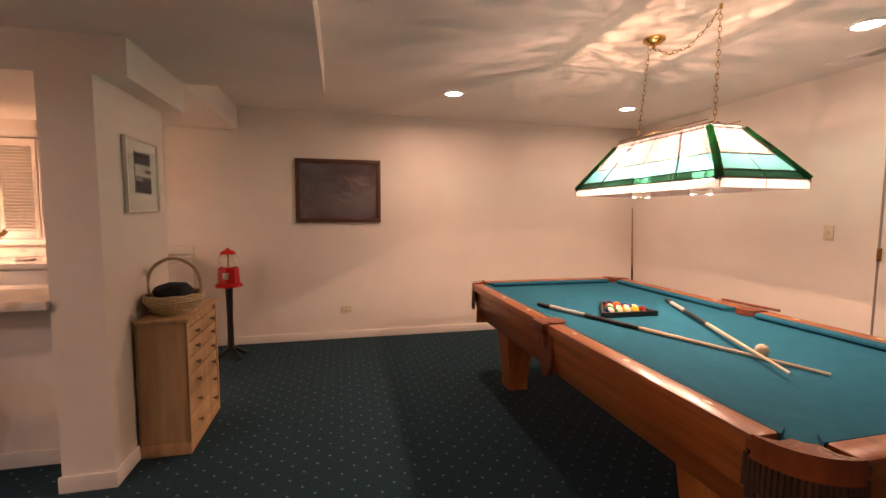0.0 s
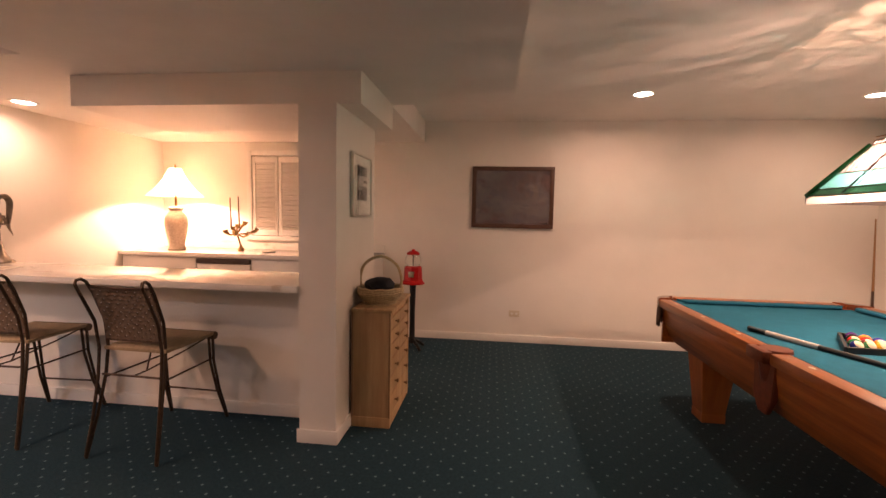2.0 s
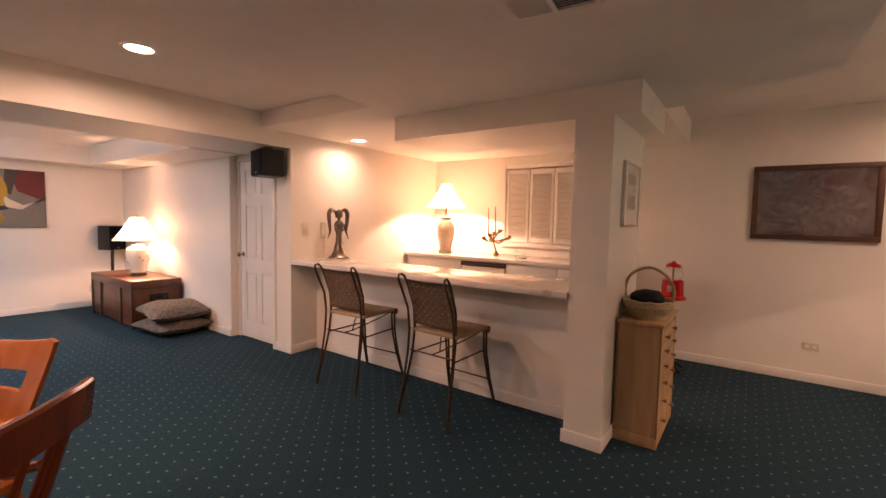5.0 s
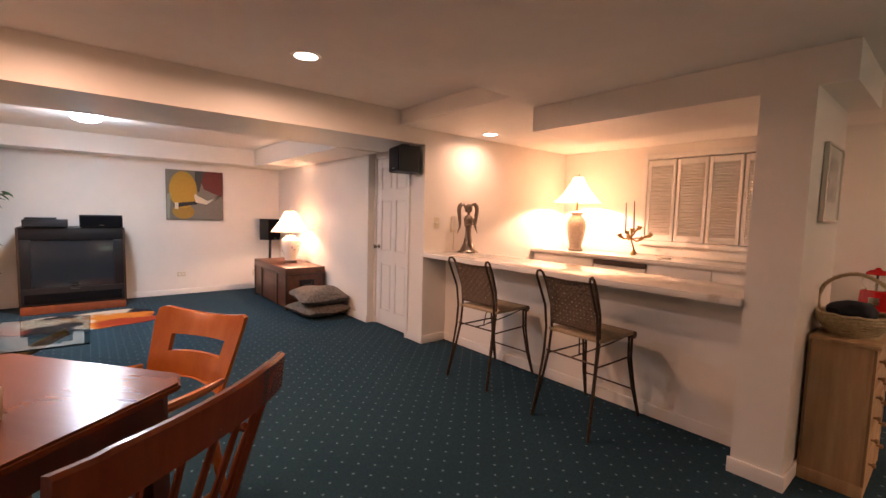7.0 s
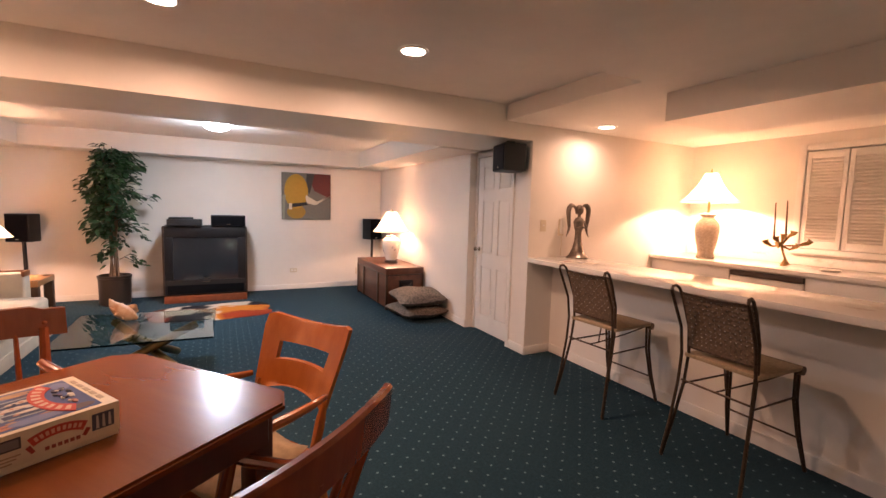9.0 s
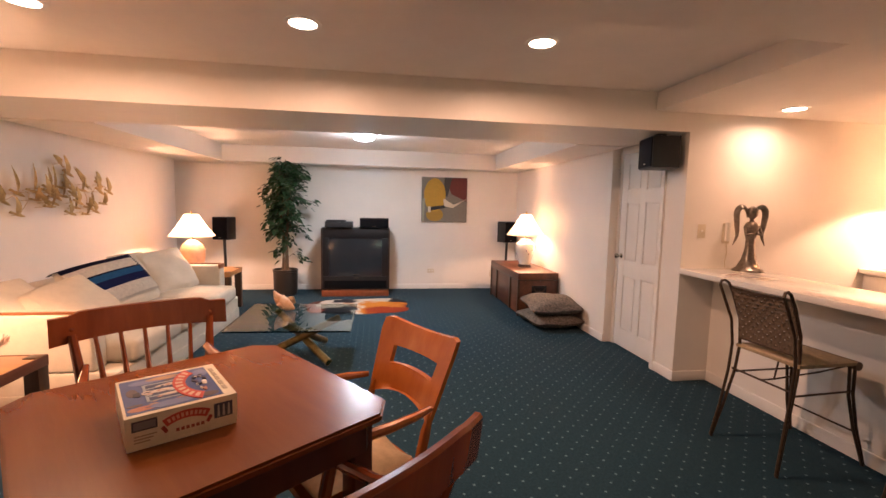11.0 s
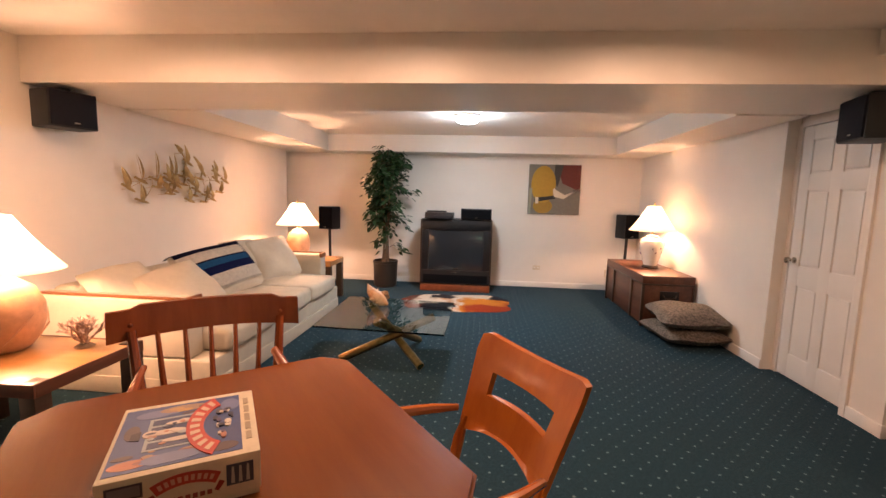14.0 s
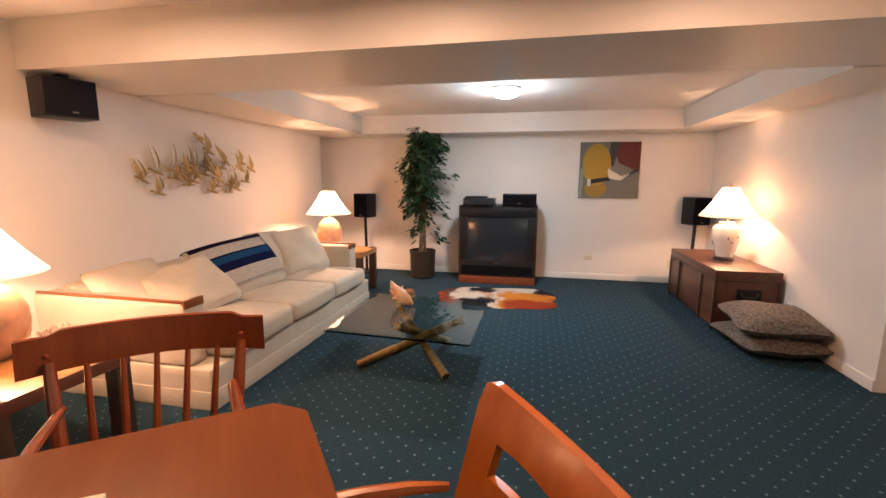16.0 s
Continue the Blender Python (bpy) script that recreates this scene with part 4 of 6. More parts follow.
part("backsplash", boxes((X_BAR + 0.02, -1.45, Y_FAR - 0.02, Y_FAR - 0.001, Z_BAR + 0.001, Z_BAR + 0.09), bevel=0.003), M_MARBLE, bc)
part("carcass", boxes((X_BAR, -1.47, 4.43, Y_FAR, 0.0, Z_BAR - 0.041)), M_LAMINATE, bc)
for a, b in ((X_BAR + 0.02, -3.36), (-2.72, -2.12), (-2.11, -1.50)):
    dr = part("drawer_front", boxes((a, b, 4.408, 4.43, 0.76, 0.915), bevel=0.003), M_LAMINATE, bc)
    part("door_front", boxes((a, b, 4.408, 4.43, 0.10, 0.75), bevel=0.003), M_LAMINATE, bc)
ap = thing("built_in_refrigerator", "small built-in refrigerator with dark top grille", "refrigerator", (-3.04, 4.40, 0))
part("body", boxes((-0.30, 0.30, 0.0, 0.03, 0.08, 0.86), bevel=0.004), M_LAMINATE, ap)
part("grille", boxes((-0.30, 0.30, -0.01, 0.03, 0.865, 0.915), bevel=0.003), plain("dark_grille", (0.05, 0.03, 0.02), 0.4), ap, "dark brown vent strip")


def table_lamp(name, label, at, profile, body_mat, shade, watts, finial=0.03, flare=0.012, cap=0.5):
    """Ceramic lamp: the body's profile from its foot, the shade as (top radius, top height, bottom radius, bottom height)."""
    l = thing(name, label, "table lamp", at, group="lit table lamps")
    part("body", lathe(profile, 32), body_mat, l)
    r1, z1, r0, z0 = shade
    h = profile[-1][1]
    part("neck", lathe([(0.012, h), (0.012, z0 + 0.02), (0.018, z0 + 0.03), (0.018, z0 + 0.07)], 12), M_BRASS, l)
    n, bm = 64, bmesh.new()
    rows = []
    for f in (0, 0.12, 0.25, 0.4, 0.6, 0.8, 1):
        z, r = z0 + (z1 - z0) * f, r0 + (r1 - r0) * f - flare * math.sin(math.pi * f)
        rows.append([bm.verts.new(((r + 0.0022 * (-1) ** i) * math.cos(2 * math.pi * i / n), (r + 0.0022 * (-1) ** i) * math.sin(2 * math.pi * i / n), z)) for i in range(n)])
    for a, b in zip(rows, rows[1:]):
        bridge(bm, a, b)
    part("shade", bm, M_SHADE, l, "cream pleated cloth shade")
    part("harp", tube([(0.0, 0.05, z0 + 0.06), (0.0, 0.06, (z0 + z1) / 2), (0, 0.0, z1 + 0.01), (0.0, -0.06, (z0 + z1) / 2), (0.0, -0.05, z0 + 0.06)], 0.0025, 6), M_BRASS, l)
    part("finial", lathe([(0.006, z1 + 0.008), (0.010, z1 + 0.02), (0.004, z1 + 0.02 + finial)], 10), M_BRASS, l)
    mid = z0 + (z1 - z0) * 0.42
    # disc added in the shade's top to hold back the bulb's upward light
    part("cap", lathe([(r1 * cap, z1 - 0.004), (r1 * cap - 0.001, z1 + 0.002), (0.008, z1 + 0.008)], 24), M_BRASS, l)
    part("bulb", lathe([(0.012, mid - 0.06), (0.028, mid - 0.02), (0.03, mid + 0.005), (0.018, mid + 0.03), (0.004, mid + 0.037)], 14), M_BULB, l, "glowing bulb").visible_shadow = False
    bulb("lamp_bulb", (at[0], at[1], at[2] + mid), watts, WARM, 0.03)
    return l


table_lamp("table_lamp", "carved stoneware urn lamp lit on the back counter", (-3.74, 4.62, Z_BAR), [(0.085, 0), (0.095, 0.015), (0.085, 0.03), (0.075, 0.06), (0.105, 0.20), (0.118, 0.30), (0.110, 0.37), (0.075, 0.42), (0.055, 0.44), (0.075, 0.46), (0.078, 0.475), (0.03, 0.49)], M_STONEWARE, (0.060, 0.91, 0.285, 0.60), 56, flare=0.035, cap=0.93)


def angel():
    bm = bmesh.new()
    bm_lathe(bm, [(0.115, 0), (0.112, 0.012), (0.085, 0.03), (0.055, 0.09), (0.035, 0.18), (0.032, 0.26), (0.045, 0.31), (0.055, 0.36), (0.040, 0.395), (0.016, 0.41), (0.016, 0.43), (0.035, 0.45), (0.042, 0.485), (0.032, 0.515), (0.01, 0.53)], 20)
    for s in (-1, 1):
        bm_tube(bm, *smoothed([(s * 0.02, 0.02, 0.44), (s * 0.04, 0.02, 0.505), (s * 0.078, 0.02, 0.525), (s * 0.108, 0.02, 0.48), (s * 0.102, 0.02, 0.38), (s * 0.095, 0.02, 0.29), (s * 0.122, 0.02, 0.21)], [0.018, 0.026, 0.028, 0.026, 0.022, 0.014, 0.003]), 10, 0.4)
        bm_tube(bm, [(s * 0.05, -0.01, 0.37), (s * 0.06, -0.04, 0.30), (s * 0.012, -0.06, 0.31)], [0.012, 0.011, 0.008], 8)
    return bm


solid("angel_statue", angel(), M_PEWTER, "dark pewter winged figure standing on the bar", "statue", (-4.09, 3.10, Z_BAR), 75)

cs = thing("candle_sculpture", "bronze branching candle holder with two tall tapers", "candle holder", (-3.08, 4.72, Z_BAR), 10)
part("stem", tube([(0.05, 0, 0), (0.045, 0, 0.012), (0.04, 0, 0.07), (0.0, 0, 0.20)], [0.045, 0.040, 0.010, 0.010], 8), M_ANTIQUE, cs)
for k, (x, y, z) in enumerate(((-0.12, 0, 0.20), (-0.05, 0.03, 0.24), (0.02, -0.02, 0.27), (0.12, 0, 0.18), (0.20, 0.02, 0.22), (0.08, 0.02, 0.30), (-0.02, -0.02, 0.19))):
    part("flower", tube([(0, 0, 0.19), (x * 0.6, y, z - 0.02), (x, y, z + 0.01), (x * 1.08, y, z + 0.035)], [0.008, 0.012, 0.026, 0.036], 7, 0.6), M_ANTIQUE, cs)
for x, z in ((-0.06, 0.24), (0.03, 0.26)):
    part("taper", tube([(x, 0, z), (x - 0.012, 0, z + 0.36)], [0.010, 0.005], 8), plain("brown_taper", (0.14, 0.07, 0.03), 0.5), cs, "tall brown candle")
part("ashtray", moved(lathe([(0.06, 0), (0.08, 0.015), (0.075, 0.02), (0.05, 0.008)], 16), pose(0.4, -0.15, 0)), M_PORCELAIN, cs)


sheet = thing("magazine", "open printed sheet lying on the bar", "magazine", (-3.78, 2.82, Z_BAR), 20)
part("page", boxes((-0.15, 0.15, -0.10, 0.10, 0.0005, 0.003), bevel=0.0008), plain("page_paper", (0.68, 0.62, 0.54), 0.4), sheet)
for k in range(4):
    part("print_block", boxes((-0.13 + 0.065 * k, -0.08 + 0.065 * k, -0.08 + 0.02 * (k % 2), 0.06, 0.0025, 0.0035)), plain("print_grey", ((0.30, 0.16, 0.12), (0.35, 0.33, 0.30), (0.20, 0.20, 0.22), (0.40, 0.30, 0.22))[k], 0.4), sheet)


def bar_stool():
    s = thing("bar_stool", "brown iron bar stool with woven cane seat and back", "bar stool", group="stools at the bar")
    for k in (-1, 1):
        part("back_upright", tube([(k * 0.225, -0.31, 0.0), (k * 0.205, -0.255, 0.22), (k * 0.19, -0.205, 0.45), (k * 0.188, -0.185, 0.62), (k * 0.19, -0.198, 0.78), (k * 0.195, -0.262, 0.95), (k * 0.197, -0.297, 1.012), (k * 0.20, -0.322, 1.030), (k * 0.203, -0.345, 1.026), (k * 0.205, -0.352, 1.004), (k * 0.205, -0.325, 0.945), (k * 0.202, -0.250, 0.78), (k * 0.202, -0.228, 0.62), (k * 0.204, -0.240, 0.45), (k * 0.212, -0.275, 0.22), (k * 0.225, -0.315, 0.012)], 0.0088, 8), M_IRON, s, "looped double iron upright")
        part("front_leg", tube([(k * 0.185, 0.175, 0.60), (k * 0.18, 0.195, 0.42), (k * 0.195, 0.235, 0.22), (k * 0.215, 0.305, 0.0), (k * 0.215, 0.313, 0.0), (k * 0.195, 0.258, 0.22), (k * 0.18, 0.228, 0.42), (k * 0.185, 0.215, 0.60)], 0.0085, 8), M_IRON, s, "double iron leg")
        part("side_stretcher", tube([(k * 0.19, -0.215, 0.44), (k * 0.182, 0.215, 0.44)], 0.006, 6), M_IRON, s)
        part("brace", tube([(k * 0.185, 0.19, 0.60), (k * 0.12, 0.05, 0.54), (0, -0.12, 0.46), (0, -0.215, 0.46)], 0.005, 6), M_IRON, s)
    for y, z in ((-0.215, 0.46), (0.252, 0.20)):
        part("cross_stretcher", tube([(-0.2, y, z), (0.2, y, z)], 0.0065, 6), M_IRON, s)
    part("back_rod", tube([(-0.19, -0.19, 0.66), (0.19, -0.19, 0.66)], 0.007, 6), M_IRON, s)
    part("top_rod", tube([(-0.197, -0.283, 0.985), (0, -0.290, 0.978), (0.197, -0.283, 0.985)], 0.007, 6), M_IRON, s)
    part("seat", boxes((-0.205, 0.205, -0.20, 0.21, 0.598, 0.622), bevel=0.009), M_CANESEAT, s, "woven brown cane seat")
    part("seat_roll", tube([(-0.205, 0.215, 0.595), (0.205, 0.215, 0.595)], 0.026, 12), M_CANE, s)
    bm = bmesh.new()
    bend = lambda z: -0.193 - 0.09 * max(0, (z - 0.66) / 0.325) ** 1.6

    def band(pts, side, half, thick=0.0022):
        last = None
        for p in pts:
            p = Vector(p)
            now = [bm.verts.new(p + side * (half * a) + Vector((0, thick * b, 0))) for a, b in ((-1, -1), (1, -1), (1, 1), (-1, 1))]
            bridge(bm, last, now) if last else bm.faces.new(now[::-1])
            last = now
        bm.faces.new(last)
    for i in range(14):
        x = -0.176 + 0.352 * i / 13
        band([(x, bend(z) + 0.0025 * (-1) ** (i + k), z) for k, z in enumerate(0.664 + 0.0246 * m for m in range(14))], Vector((1, 0, 0)), 0.0098)
    for j in range(13):
        z = 0.676 + 0.0246 * j
        band([(-0.186 + 0.0266 * m, bend(z) - 0.0025 * (-1) ** (j + m), z) for m in range(15)], Vector((0, 0, 1)), 0.0088)
    part("back_weave", bm, M_CANE, s, "open woven cane back")
    return s


st = bar_stool()
st.matrix_basis = pose(-3.165, 2.565, 0, 0, 0, 3)
copy_thing(st, pose(-2.225, 2.555, 0, 0, 0, -2))

# ---- chest of drawers, basket, gumball machine ----
ch = thing("chest_of_drawers", "narrow pickled pine chest of small drawers", "chest", (-1.113, 2.855, 0))
CW, CD, CH = 0.265, 0.61, 0.80
part("body", boxes((0, CW - 0.02, 0, CD, 0.0, CH - 0.022), bevel=0.004), M_PINE, ch)
part("top", boxes((-0.001, CW + 0.012, -0.015, CD + 0.015, CH - 0.022, CH), bevel=0.006), M_PINE, ch)
part("plinth", boxes((0.003, CW - 0.002, -0.004, CD + 0.004, 0, 0.07), bevel=0.004), M_PINE, ch)
for x in (0.0, CW - 0.012):
    part("edge_strip", boxes((x, x + 0.012, -0.006, 0.002, 0.07, CH - 0.023), bevel=0.003), M_KNOB, ch, "worn dark edge")
for yy in (0, CD - 0.03):
    part("corner_post", boxes((CW - 0.03, CW, yy, yy + 0.03, 0, CH - 0.023), bevel=0.005), M_PINE, ch)
z = 0.075
for k, h in enumerate((0.14, 0.125, 0.115, 0.105, 0.095, 0.085)):
    dr = part("drawer", boxes((CW - 0.022, CW - 0.003, 0.036, CD - 0.036, z, z + h - 0.008), bevel=0.004), M_PINE, ch)
    for yy in (0.15, CD - 0.15):
        part("drawer_knob", moved(lathe([(0.006, 0), (0.006, 0.012), (0.014, 0.018), (0.012, 0.027), (0.003, 0.03)], 10), pose(CW - 0.003, yy, z + h / 2 - 0.004, 0, 90)), M_KNOB, dr, "small wooden knob")
    z += h

bk = thing("wicker_basket", "pale wicker basket with hoop handle on the chest", "basket", (-0.975, 3.07, CH), 80)
bk.scale = (1.15, 1.15, 1.15)
for k in range(8):
    z = 0.008 + 0.0125 * k
    r = 0.095 + 0.055 * min(1, k / 5) - 0.001 * k
    bm = bmesh.new()
    bm_tube(bm, [(r * math.cos(a), r * 0.92 * math.sin(a), z + 0.003 * math.sin(9 * a + k)) for a in [2 * math.pi * i / 28 for i in range(29)]], 0.0085, 6)
    part("woven_coil", bm, M_WICKER, bk)
part("bottom", lathe([(0.10, 0.0), (0.10, 0.012)], 20), M_WICKER, bk)
part("hoop_handle", tube(*smoothed([(0.0, -0.13, 0.09), (0.0, -0.135, 0.16), (0.0, -0.10, 0.24), (0.0, 0.0, 0.285), (0.0, 0.10, 0.24), (0.0, 0.135, 0.16), (0.0, 0.13, 0.09)], [0.009] * 7), 8), M_WICKER, bk)
cloth = bmesh.new()
bmesh.ops.create_icosphere(cloth, subdivisions=3, radius=0.1)
for v in cloth.verts:
    v.co = Vector((v.co.x * 1.1, v.co.y * 1.0, max(v.co.z, -0.3) * 0.62)) * (1 + 0.22 * noise.noise(v.co * 16))
solid("dark_cloth", cloth, material("navy_cloth", (0.010, 0.012, 0.020), 0.8, vary=0.4, scale=20, bump=0.3), "crumpled navy cloth cap inside the basket", "cloth", (-0.975, 3.07, CH + 0.12))

gm = thing("gumball_machine", "red gumball machine on a black iron stand", "gumball machine", (-1.03, 4.60, 0))
for k in range(4):
    a = radians(45 + 90 * k)
    part("foot", tube([(0.02 * math.cos(a), 0.02 * math.sin(a), 0.10), (0.09 * math.cos(a), 0.09 * math.sin(a), 0.06), (0.15 * math.cos(a), 0.15 * math.sin(a), 0.016)], [0.02, 0.018, 0.015], 8), M_BLACK, gm)
part("post", lathe([(0.045, 0.07), (0.03, 0.12), (0.027, 0.40), (0.034, 0.68), (0.06, 0.70)], 16), M_BLACK, gm)
part("base", lathe([(0.125, 0.70), (0.125, 0.715), (0.10, 0.74), (0.092, 0.88), (0.07, 0.89)], 8), M_RED, gm, "red enamel body")
part("globe", lathe([(0.062, 0.89), (0.085, 0.93), (0.085, 0.97), (0.062, 1.01)], 24), M_GLOBE, gm, "clear glass globe")
part("rod", lathe([(0.006, 0.89), (0.006, 1.01)], 8), M_CHROME, gm)
part("lid", lathe([(0.068, 1.01), (0.068, 1.022), (0.05, 1.04), (0.02, 1.05), (0.012, 1.065)], 20), M_RED, gm, "red enamel lid")
part("coin_slot", boxes((-0.03, 0.03, -0.105, -0.09, 0.78, 0.84), bevel=0.004), M_CHROME, gm)

# ---- game table and chairs ----
GT = thing("game_table", "square cherry wood game table with clipped corners", "table", (-2.428, -0.477, 0), 38.5)
TH, TS, TX2, CC = 0.79, 0.453, 0.470, 0.078
octo = lambda w, s, c: [(-w + c, -s), (w - c, -s), (w, -s + c), (w, s - c), (w - c, s), (-w + c, s), (-w, s - c), (-w, -s + c)]
part("tabletop", prism(octo(TX2, TS, CC), TH - 0.028, TH, 0.008), M_TABLE, GT, "glossy reddish cherry top")
# apron and legs: the shade under the tabletop is put into their colour
part("apron", prism(octo(TX2 - 0.035, TS - 0.035, CC), TH - 0.125, TH - 0.029), M_WALNUT, GT)
for s in (-1, 1):
    for t in (-1, 1):
        part("leg", moved(boxes((-0.036, 0.036, -0.036, 0.036, 0, TH - 0.03), bevel=0.008), pose(s * (TX2 - 0.10), t * (TS - 0.10), 0)), M_WALNUT, GT, "cherry leg with under-table shade in its colour")

M_SEAT = material("beige_seat_fabric", (0.42, 0.30, 0.18), 0.9, vary=0.15, scale=30, bump=0.5, bump_scale=200)


def chair_frame(c, mat, w=0.24, rise=0.0):
    """Seat, legs and arms of an armchair that faces -y; the back stands at +y."""
    part("seat", boxes((-w, w, -0.24, 0.20, 0.415, 0.45), bevel=0.012), mat, c)
    part("seat_pad", moved(pillow_mesh(2 * w - 0.03, 0.42, 0.075, 3), pose(0, -0.02, 0.468)), M_SEAT, c, "beige upholstered pad")
    for s in (-1, 1):
        part("front_leg", tube([(s * (w - 0.015), -0.225, 0.0), (s * (w - 0.02), -0.215, 0.42), (s * (w + 0.012), -0.19, 0.655 - 0.4 * rise)], [0.017, 0.022, 0.018], 10), mat, c)
        part("back_leg", tube([(s * (w - 0.03), 0.29, 0.0), (s * (w - 0.03), 0.20, 0.43)], [0.016, 0.022], 10), mat, c)
        part("arm", tube([(s * (w + 0.018), -0.24, 0.665 - 0.4 * rise), (s * (w + 0.024), -0.12, 0.672 - 0.45 * rise), (s * (w + 0.022), 0.03, 0.668 - 0.1 * rise), (s * (w + 0.01), 0.14, 0.664 + 0.5 * rise), (s * (w - 0.012), 0.275 if rise else 0.235, 0.66 + rise)], [0.024, 0.030, 0.027, 0.024, 0.017], 10, 0.7), mat, c)
        part("stretcher", tube([(s * (w - 0.018), -0.22, 0.18), (s * (w - 0.03), 0.25, 0.18)], 0.011, 8), mat, c)


def slab_back(c, mat, top=0.925):
    """A curved plank back with an oblong window, on two splayed uprights."""
    for s in (-1, 1):
        part("back_upright", tube([(s * 0.205, 0.20, 0.43), (s * 0.207, 0.232, 0.56), (s * 0.206, 0.258, 0.635)], [0.020, 0.020, 0.010], 10), mat, c)
    bm = bmesh.new()
    cols, rows = 22, [(0.585, 0), (0.625, 1), (0.64, 1), (0.70, 2), (0.715, 2), (0.785, 3), (0.80, 3), (0.86, 4), (top, 5)]
    at = {}

    def place(i, z, face):
        u = 2 * i / cols - 1
        half = 0.215 + 0.045 * (z - 0.585) / (top - 0.585)
        y = 0.232 + 0.34 * (z - 0.585) + 0.045 * (1 - u * u) * 0.9
        if z < 0.60:
            z += 0.045 * (1 - u * u)
        if 0.70 <= z <= 0.716:
            z += 0.018 * (1 - u * u)
        if z > 0.89:
            half -= 0.010
            z -= 0.016 * max(0, (abs(u) - 0.86) / 0.14) ** 2
        return (u * half, y + face * 0.022, z - (0.030 * (1 - u * u) if z > 0.89 else 0))
    zs = [r[0] for r in rows]
    for face in (0, 1):
        for i in range(cols + 1):
            for j, z in enumerate(zs):
                at[face, i, j] = bm.verts.new(place(i, z, face))
    hole = lambda i, j: 4 <= i < cols - 4 and zs[j] >= 0.714 and zs[j + 1] <= 0.801
    for i in range(cols):
        for j in range(len(zs) - 1):
            if hole(i, j):
                continue
            for face in (0, 1):
                bm.faces.new([at[face, *k] for k in ((i, j), (i + 1, j), (i + 1, j + 1), (i, j + 1))])
            for (di, dj), (p, q) in (((-1, 0), ((i, j), (i, j + 1))), ((1, 0), ((i + 1, j), (i + 1, j + 1))), ((0, -1), ((i, j), (i + 1, j))), ((0, 1), ((i, j + 1), (i + 1, j + 1)))):
                a, b = i + di, j + dj
                if not (0 <= a < cols and 0 <= b < len(zs) - 1) or hole(a, b):
                    bm.faces.new([at[0, *p], at[0, *q], at[1, *q], at[1, *p]])
    part("back_plank", bm, mat, c, "curved plank back with oblong opening")


def spindle_back(c, mat, top=0.965, bow=0.075, step=0.014):
    """A broad curved top rail on five spindles between two posts."""
    curve = lambda u: 0.315 + bow * (1 - u * u)
    for s in (-1, 1):
        part("back_post", tube([(s * 0.215, 0.20, 0.43), (s * 0.235, 0.25, 0.63), (s * 0.262, 0.325, top - 0.09)], [0.020, 0.022, 0.016], 10), mat, c)
        part("peg", moved(lathe([(0.009, 0), (0.008, 0.006), (0.003, 0.008)], 8), pose(s * 0.262, 0.312, top - 0.065, 90)), mat, c)
    for k in range(5):
        u = -0.62 + 0.31 * k
        part("spindle", tube([(u * 0.24, 0.20, 0.44), (u * 0.26, 0.26 + 0.02 * (1 - u * u), 0.60), (u * 0.30, curve(u) + 0.01, top - 0.09)], [0.009, 0.012, 0.008], 8), mat, c)
    bm = bmesh.new()
    cols = 20
    rows = []
    for i in range(cols + 1):
        u = 2 * i / cols - 1
        y = curve(u)
        hump = step if abs(u) < 0.78 else 0.0
        rows.append([bm.verts.new(p) for p in ((u * 0.335, y - 0.012, top - 0.128 + 0.01 * (1 - u * u)), (u * 0.335, y + 0.012, top - 0.128 + 0.01 * (1 - u * u)), (u * 0.335, y + 0.024, top - 0.02 + hump), (u * 0.335, y + 0.016, top - 0.012 + hump), (u * 0.335, y, top - 0.014 + hump))])
    bm.faces.new(rows[0]), bm.faces.new(rows[-1][::-1])
    for a, b in zip(rows, rows[1:]):
        bridge(bm, a, b)
    part("top_rail", bm, mat, c, "broad curved top rail")


def facing(x0, y0, x1, y1, back):
    """The pose of a chair whose back's top runs between two places, its back line that far behind its middle."""
    cx, cy = (x0 + x1) / 2, (y0 + y1) / 2
    ang = math.atan2(y1 - y0, x1 - x0)
    return cx + back * math.sin(ang), cy - back * math.cos(ang), math.degrees(ang)


c1 = thing("armchair", "orange maple armchair with open plank back", "chair", group="chairs round the game table")
chair_frame(c1, M_MAPLE)
slab_back(c1, M_MAPLE)
x, y, a = facing(-3.065, 0.125, -2.598, 0.423, 0.355)
c1.matrix_basis = pose(x, y, 0, 0, 0, a)
c2 = thing("spindle_armchair", "reddish cherry armchair with spindle back", "chair", group="chairs round the game table")
chair_frame(c2, M_CHERRY, 0.24, 0.085)
spindle_back(c2, M_CHERRY)
x, y, a = facing(-2.905, -1.235, -3.295, -0.68, 0.33)
c2.matrix_basis = pose(x, y, 0, 0, 0, a)
x, y, a = facing(-1.96, 0.34, -1.545, -0.185, 0.33)
c3 = thing("spindle_armchair", "reddish cherry armchair with spindle back, pushed in", "chair", group="chairs round the game table")
chair_frame(c3, M_CHERRY, 0.24, 0.085)
spindle_back(c3, M_CHERRY, 0.957, 0.048, 0.004)
c3.matrix_basis = pose(x, y, 0, 0, 0, a)

# ---- boxed game on the table ----
bxv = thing("board_game_box", "cream boxed board game with blue and red lid picture", "game box", (-2.337, -0.510, TH), 122)
BW, BD, BHH = 0.270, 0.298, 0.092
M_CARD = plain("cream_card", (0.66, 0.58, 0.42), 0.5)
part("base", boxes((-BW / 2 + 0.003, BW / 2 - 0.003, -BD / 2 + 0.003, BD / 2 - 0.003, 0, 0.03)), M_CARD, bxv)
